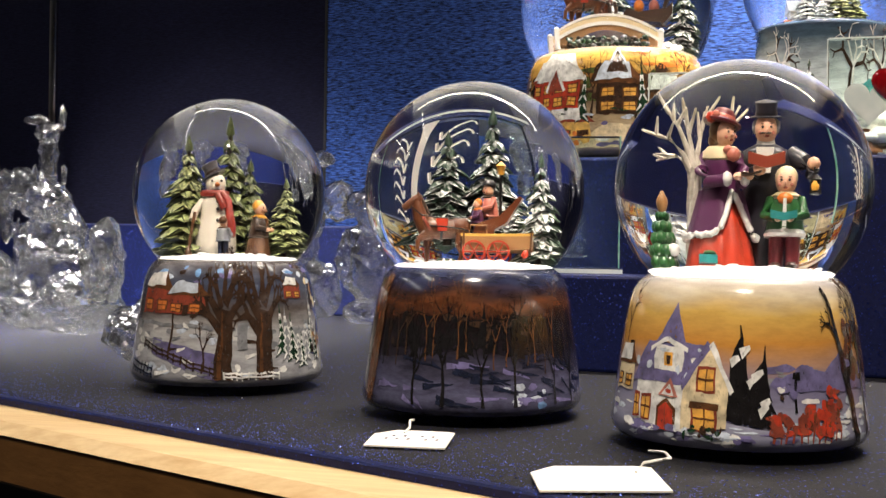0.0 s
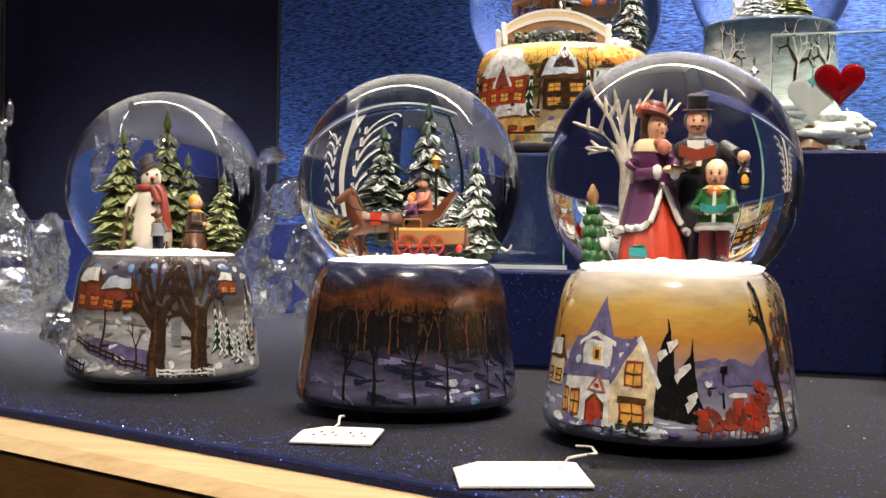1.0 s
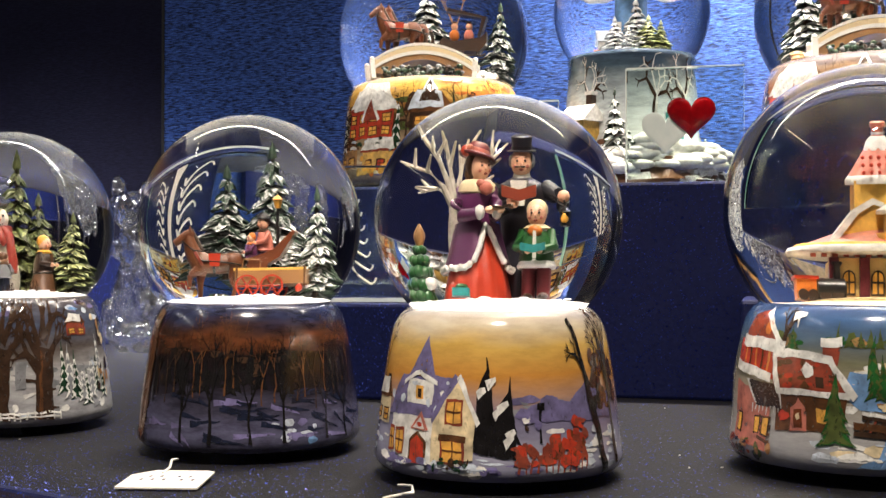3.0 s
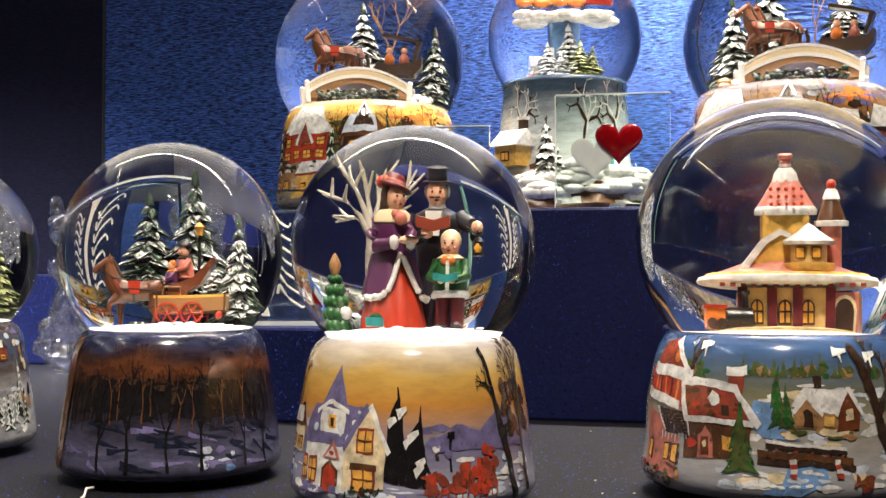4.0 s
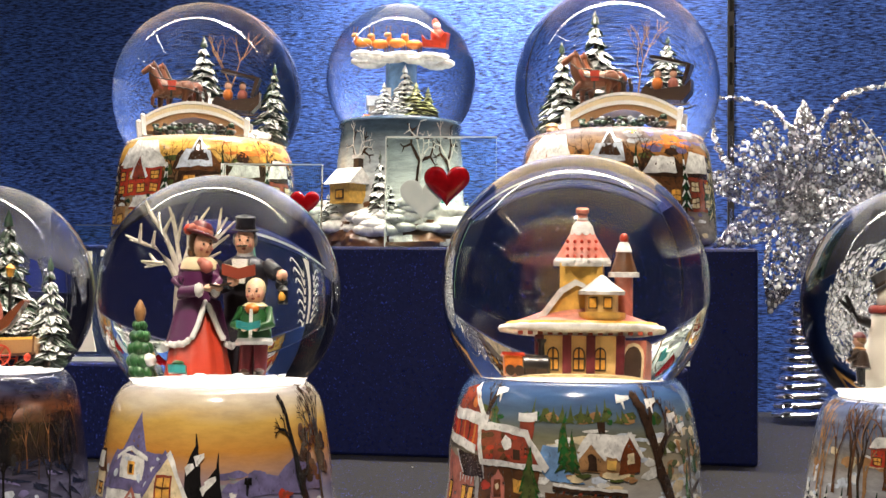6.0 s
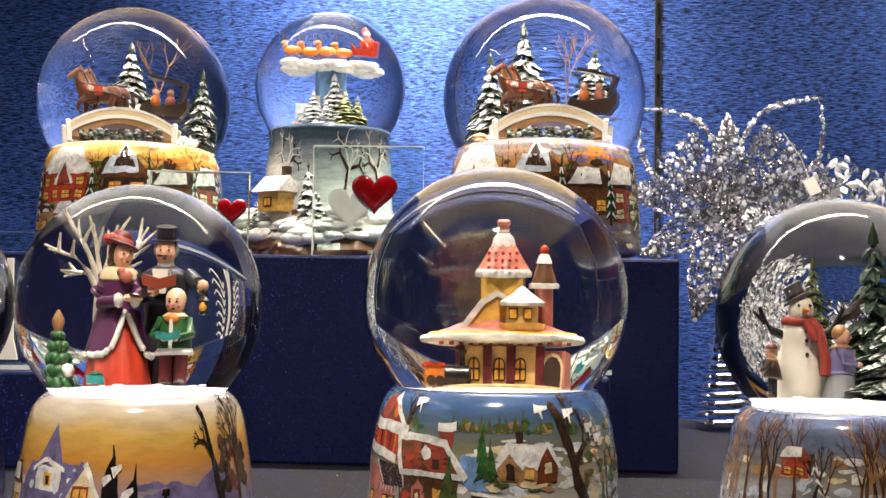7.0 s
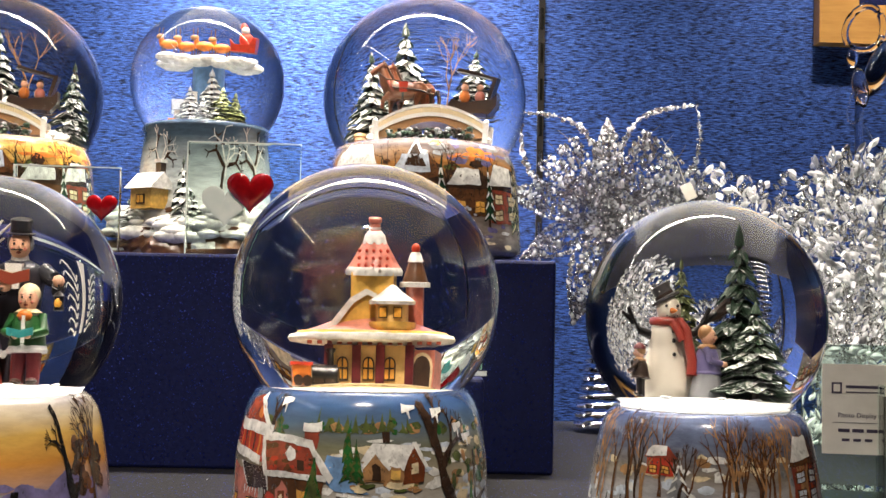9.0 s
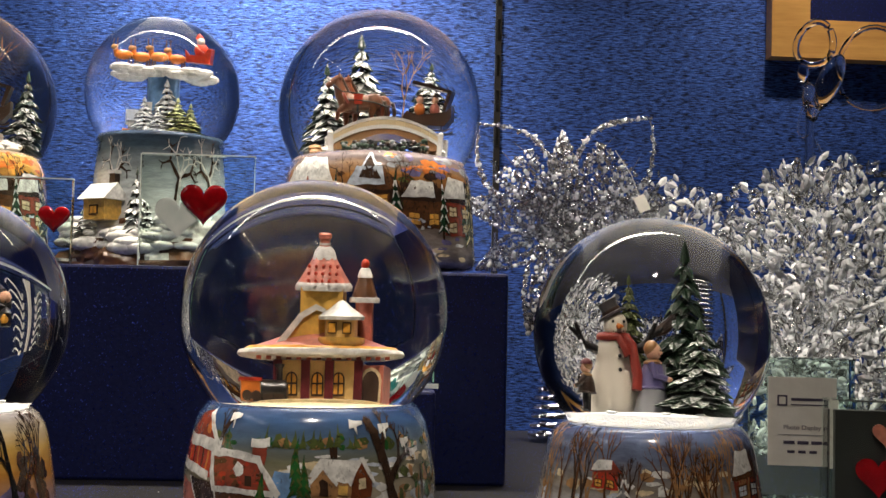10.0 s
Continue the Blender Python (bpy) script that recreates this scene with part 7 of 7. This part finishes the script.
g = empty("photo_block", pose(0.372, 0.640, 0, 0, 0, -10), "thick clear glass photo block with a printed card", "photo frame")
bm = bmesh.new()
box(bm, -0.029, -0.012, 0.0, 0.029, 0.012, 0.087, 0.001)
no_shadow(part("glass_block", bm, BOTTLE, g, smooth=False))
b = Bag()
b.block(-0.0185, -0.0145, 0.0275, 0.0185, -0.0140, 0.0765, PAPER)
b.done("card", g, "white printed card", smooth=False)
writing(g, "Photo Display", 0.0036, pose(0.0, -0.0147, 0.0475, 90, 0, 0), INK)
b = Bag()
b.block(-0.0135, -0.0148, 0.0605, -0.008, -0.0146, 0.0665, INK)
b.block(-0.0125, -0.01485, 0.0615, -0.009, -0.01478, 0.0655, PAPER)
b.block(-0.006, -0.0148, 0.0635, 0.014, -0.0146, 0.0650, INK)
b.block(-0.006, -0.0148, 0.0610, 0.012, -0.0146, 0.0616, INK)
b.block(-0.013, -0.0148, 0.0445, 0.015, -0.0146, 0.0447, INK)
for k in range(3):
    b.block(-0.010 + 0.0075 * k, -0.0148, 0.0395, -0.004 + 0.0075 * k, -0.0146, 0.0413, INK)
    b.block(-0.008 + 0.006 * k, -0.0148, 0.0345, -0.004 + 0.006 * k, -0.0146, 0.0360, INK)
b.done("printed_bars", g, smooth=False)
b = Bag()
b.block(-0.0300, -0.016, 0.0, 0.030, 0.016, 0.008, PANE)
no_shadow(b.done("glass_foot", g, smooth=False))
g = empty("ornament_box", pose(0.405, 0.612, 0, 0, 0, -12), "dark boxed ornament with a red heart", "ornament box")
bm = bmesh.new()
box(bm, -0.027, -0.015, 0.0, 0.027, 0.015, 0.066, 0.001)
no_shadow(part("clear_box", bm, PANE, g, smooth=False))
b = Bag()
b.block(-0.022, -0.004, 0.004, 0.024, 0.010, 0.060, DARK)
b.done("dark_insert", g, smooth=False)
b = Bag()
b.slab([(x, 0.026 + z) for x, z in heart_outline(0.024)], -0.008, -0.005, RED_GLASS)
b.done("red_heart", g)
b = Bag()
b.slab([(0.004 + x, 0.048 + z) for x, z in heart_outline(0.014)], -0.007, -0.0045, P["rose"])
b.done("pink_heart", g)

# price tags with their strings
def price_tag(m, w, h, string, label, seed):
    g = empty("price_tag", m, label, "price tag", "price tags")
    b = Bag()
    c_ = h * 0.28
    o = [(-w / 2, -h / 2), (w / 2, -h / 2), (w / 2, h / 2 - c_ * 0.2), (w / 2 - c_ * 0.4, h / 2), (-w / 2 + c_, h / 2), (-w / 2, h / 2 - c_)]
    n = len(o)
    b.add([(x, y, 0.0008 + 0.0016 * (y + h / 2) / h) for x, y in o] + [(x, y, 0.0014 + 0.0016 * (y + h / 2) / h) for x, y in o], [tuple(reversed(range(n))), tuple(range(n, 2 * n))] + [(i_, (i_ + 1) % n, n + (i_ + 1) % n, n + i_) for i_ in range(n)], PAPER)
    b.done("card", g, smooth=False)
    b = Bag()
    rnd = random.Random(seed)
    for k in range(9):
        x, y = -w * 0.32 + w * 0.07 * k + (w * 0.08 if k > 4 else 0), -h * 0.1 + h * 0.18 * (k % 2)
        z = 0.00148 + 0.0016 * (y + h / 2) / h
        b.block(x, y, z, x + w * 0.035, y + h * rnd.uniform(0.12, 0.26), z + 0.0001, INK)
    if seed == 1:
        b.done("pen_marks", g, smooth=False)
    b = Bag()
    b.tube(string, 0.0005, 0.0005, STRING, 6)
    b.done("string", g)
    return g


price_tag(pose(-0.154, 0.390, 0, 0, 0, 12), 0.031, 0.027, [(-0.004, 0.008, 0.003), (-0.003, 0.014, 0.004), (-0.004, 0.020, 0.006), (-0.004, 0.028, 0.005)], "small white paper price tag with pen writing", 1)
price_tag(pose(-0.070, 0.346, 0, 0, 0, 24), 0.042, 0.032, [(0.014, 0.006, 0.003), (0.018, 0.012, 0.005), (0.024, 0.012, 0.006), (0.029, 0.020, 0.005), (0.030, 0.032, 0.005), (0.026, 0.040, 0.004)], "blank white paper price tag on white string", 2)

# small paper tags on the ornaments, and stray flakes on the shelf
for nm, m, pts in (("price_tag", pose(0.552, 0.905, 0.212, 70, 0, 18) @ pose(0, 0, 0, 0, 0, 35), [(0, 0.007, 0.001), (-0.004, 0.014, 0.002), (-0.014, 0.020, 0.0)]),
                   ("price_tag", pose(0.348, 0.955, 0.205, 80, 0, 0) @ pose(0, 0, 0, 0, 0, 24), [(0, 0.006, 0.001), (0.002, 0.024, 0.002), (-0.001, 0.050, 0.0)])):
    g = empty(nm, m, "tiny white paper tag hanging on a thread", "price tag", "price tags")
    b = Bag()
    b.block(-0.005, -0.008, -0.0003, 0.005, 0.006, 0.0003, PAPER)
    b.done("card", g, smooth=False)
    b = Bag()
    b.tube(pts, 0.0003, 0.0003, STRING, 5)
    b.done("string", g)
b = Bag()
rnd = random.Random(77)
for k in range(16):
    x, y = rnd.uniform(-0.45, 0.45), rnd.uniform(0.45, 0.72)
    b.block(x, y, 0.0002, x + rnd.uniform(0.0004, 0.0012), y + rnd.uniform(0.0004, 0.001), 0.0006, PAPER)
GLINT = material("blue_glitter", (0.22, 0.30, 0.95), 0.3, 1.0, (0.10, 0.14, 0.7), 400)
# Blue glitter, crowded at the front edge to stand in for lamplight on the cloth.
for k in range(9000):
    x = rnd.uniform(-0.46, 0.30)
    y = front(x) + 0.002 + (rnd.expovariate(1 / 0.022) if rnd.random() < 0.8 else rnd.uniform(0, 0.3))
    if y > 0.7:
        continue
    mm = Matrix.Translation((x, y, 0.0005)) @ Euler((rnd.uniform(-0.7, 0.7), rnd.uniform(-0.7, 0.7), 0)).to_matrix().to_4x4() @ Matrix.Scale(rnd.uniform(0.00010, 0.00024), 4)
    b.add([(-1, -1, 0), (1, -1, 0), (1, 1, 0), (-1, 1, 0), (0, 0, -0.6)], [(0, 1, 2, 3), (1, 0, 4), (2, 1, 4), (3, 2, 4), (0, 3, 4)], GLINT, mm)
tagged(b.done("flakes_and_glints", smooth=False), "tiny white flakes on the black cloth, and blue glitter crowded forward as its lit sheen", "flakes", kind="stuff")

# wall fittings
b = Bag()
b.block(0.2335, WALL_Y - 0.004, -0.0, 0.2395, WALL_Y - 0.0005, 1.4, IRON)
for k in range(40):
    b.block(0.2352, WALL_Y - 0.0046, 0.03 + 0.034 * k, 0.2378, WALL_Y - 0.0040, 0.05 + 0.034 * k, CHROME)
tagged(b.done("slotted_wall_strip", smooth=False), "black slotted metal shelf strip on the wall", "wall strip")
b = Bag()
b.block(-0.5475, WALL_Y - 0.001, 0.0, -0.5445, WALL_Y - 0.0003, 1.4, DARK)
tagged(b.done("trim", smooth=False), "dark seam between two wall panels", "trim", kind="structure")
b = Bag()
b.tube([(-0.875, 1.06, 0.0), (-0.875, 1.06, 1.4)], 0.005, 0.005, CHROME, 14)
tagged(b.done("chrome_pole"), "thin chrome pole standing by the wall", "pole")

g = empty("wooden_frame", pose(0.496, WALL_Y - 0.018, 0.360, 0, 0.6, 0), "honey-coloured wooden picture frame hanging on the wall", "picture frame")
w_, h_, t_ = 0.30, 0.34, 0.037
for nm, o in (("bottom_rail", [(0, 0), (w_, 0), (w_ - t_, t_), (t_, t_)]), ("side_rail", [(0, 0), (t_, t_), (t_, h_ - t_), (0, h_)]), ("side_rail", [(w_, 0), (w_, h_), (w_ - t_, h_ - t_), (w_ - t_, t_)]), ("top_rail", [(0, h_), (t_, h_ - t_), (w_ - t_, h_ - t_), (w_, h_)])):
    b = Bag()
    b.slab(o, 0.0, 0.017, FRAME_WOOD)
    b.done(nm, g, smooth=False)
b = Bag()
b.block(t_, 0.010, t_, w_ - t_, 0.014, h_ - t_, BLUE_PAPER)
b.done("backing", g, smooth=False)

# blown-glass bird on a clear rod
g = empty("glass_bird", pose(0.515, 0.985, 0.0), "clear blown-glass bird ornament on a glass rod", "ornament")
b = Bag()
b.tube([(-0.014, 0, 0.0), (-0.014, 0, 0.12), (-0.013, 0, 0.30)], 0.004, 0.0035, CLEAR, 10)
b.done("rod", g).visible_shadow = False
b = Bag()
b.ball((0, 0, 0), 0.012, CLEAR, (0.9, 0.9, 2.3), 18, m=pose(0.004, 0, 0.318, 0, 24, 0))
b.ball((0, 0, 0), 0.009, CLEAR, (0.8, 0.8, 2.0), 14, m=pose(-0.012, 0, 0.300, 0, -8, 0))
b.ball((-0.019, 0, 0.326), 0.0065, CLEAR, (0.8, 0.8, 1.6), 12)
b.done("body", g).visible_shadow = False


def loop(name, cx, cz, r, squash, turn, thick):
    b = Bag()
    pts = [Vector((r * math.cos(t), 0.003 * math.sin(2 * t), squash * r * math.sin(t))) for t in [2 * math.pi * k / 28 for k in range(29)]]
    m = pose(cx, 0, cz, 0, turn, 0)
    b.tube([m @ p for p in pts], thick, thick * 0.9, CLEAR, 9)
    b.done(name, g).visible_shadow = False


loop("neck_loop", -0.008, 0.352, 0.016, 1.25, 25, 0.0032)
loop("wing_loop", 0.044, 0.332, 0.032, 1.15, 15, 0.0024)
loop("tail_loop", -0.016, 0.285, 0.006, 2.6, 8, 0.0012)
b = Bag()
b.tube([(-0.010, 0, 0.27), (0.000, 0, 0.252), (0.018, 0, 0.238), (0.030, 0, 0.232), (0.036, 0, 0.222), (0.032, 0, 0.206)], 0.0011, 0.0010, CLEAR, 7)
b.done("ribbon", g).visible_shadow = False
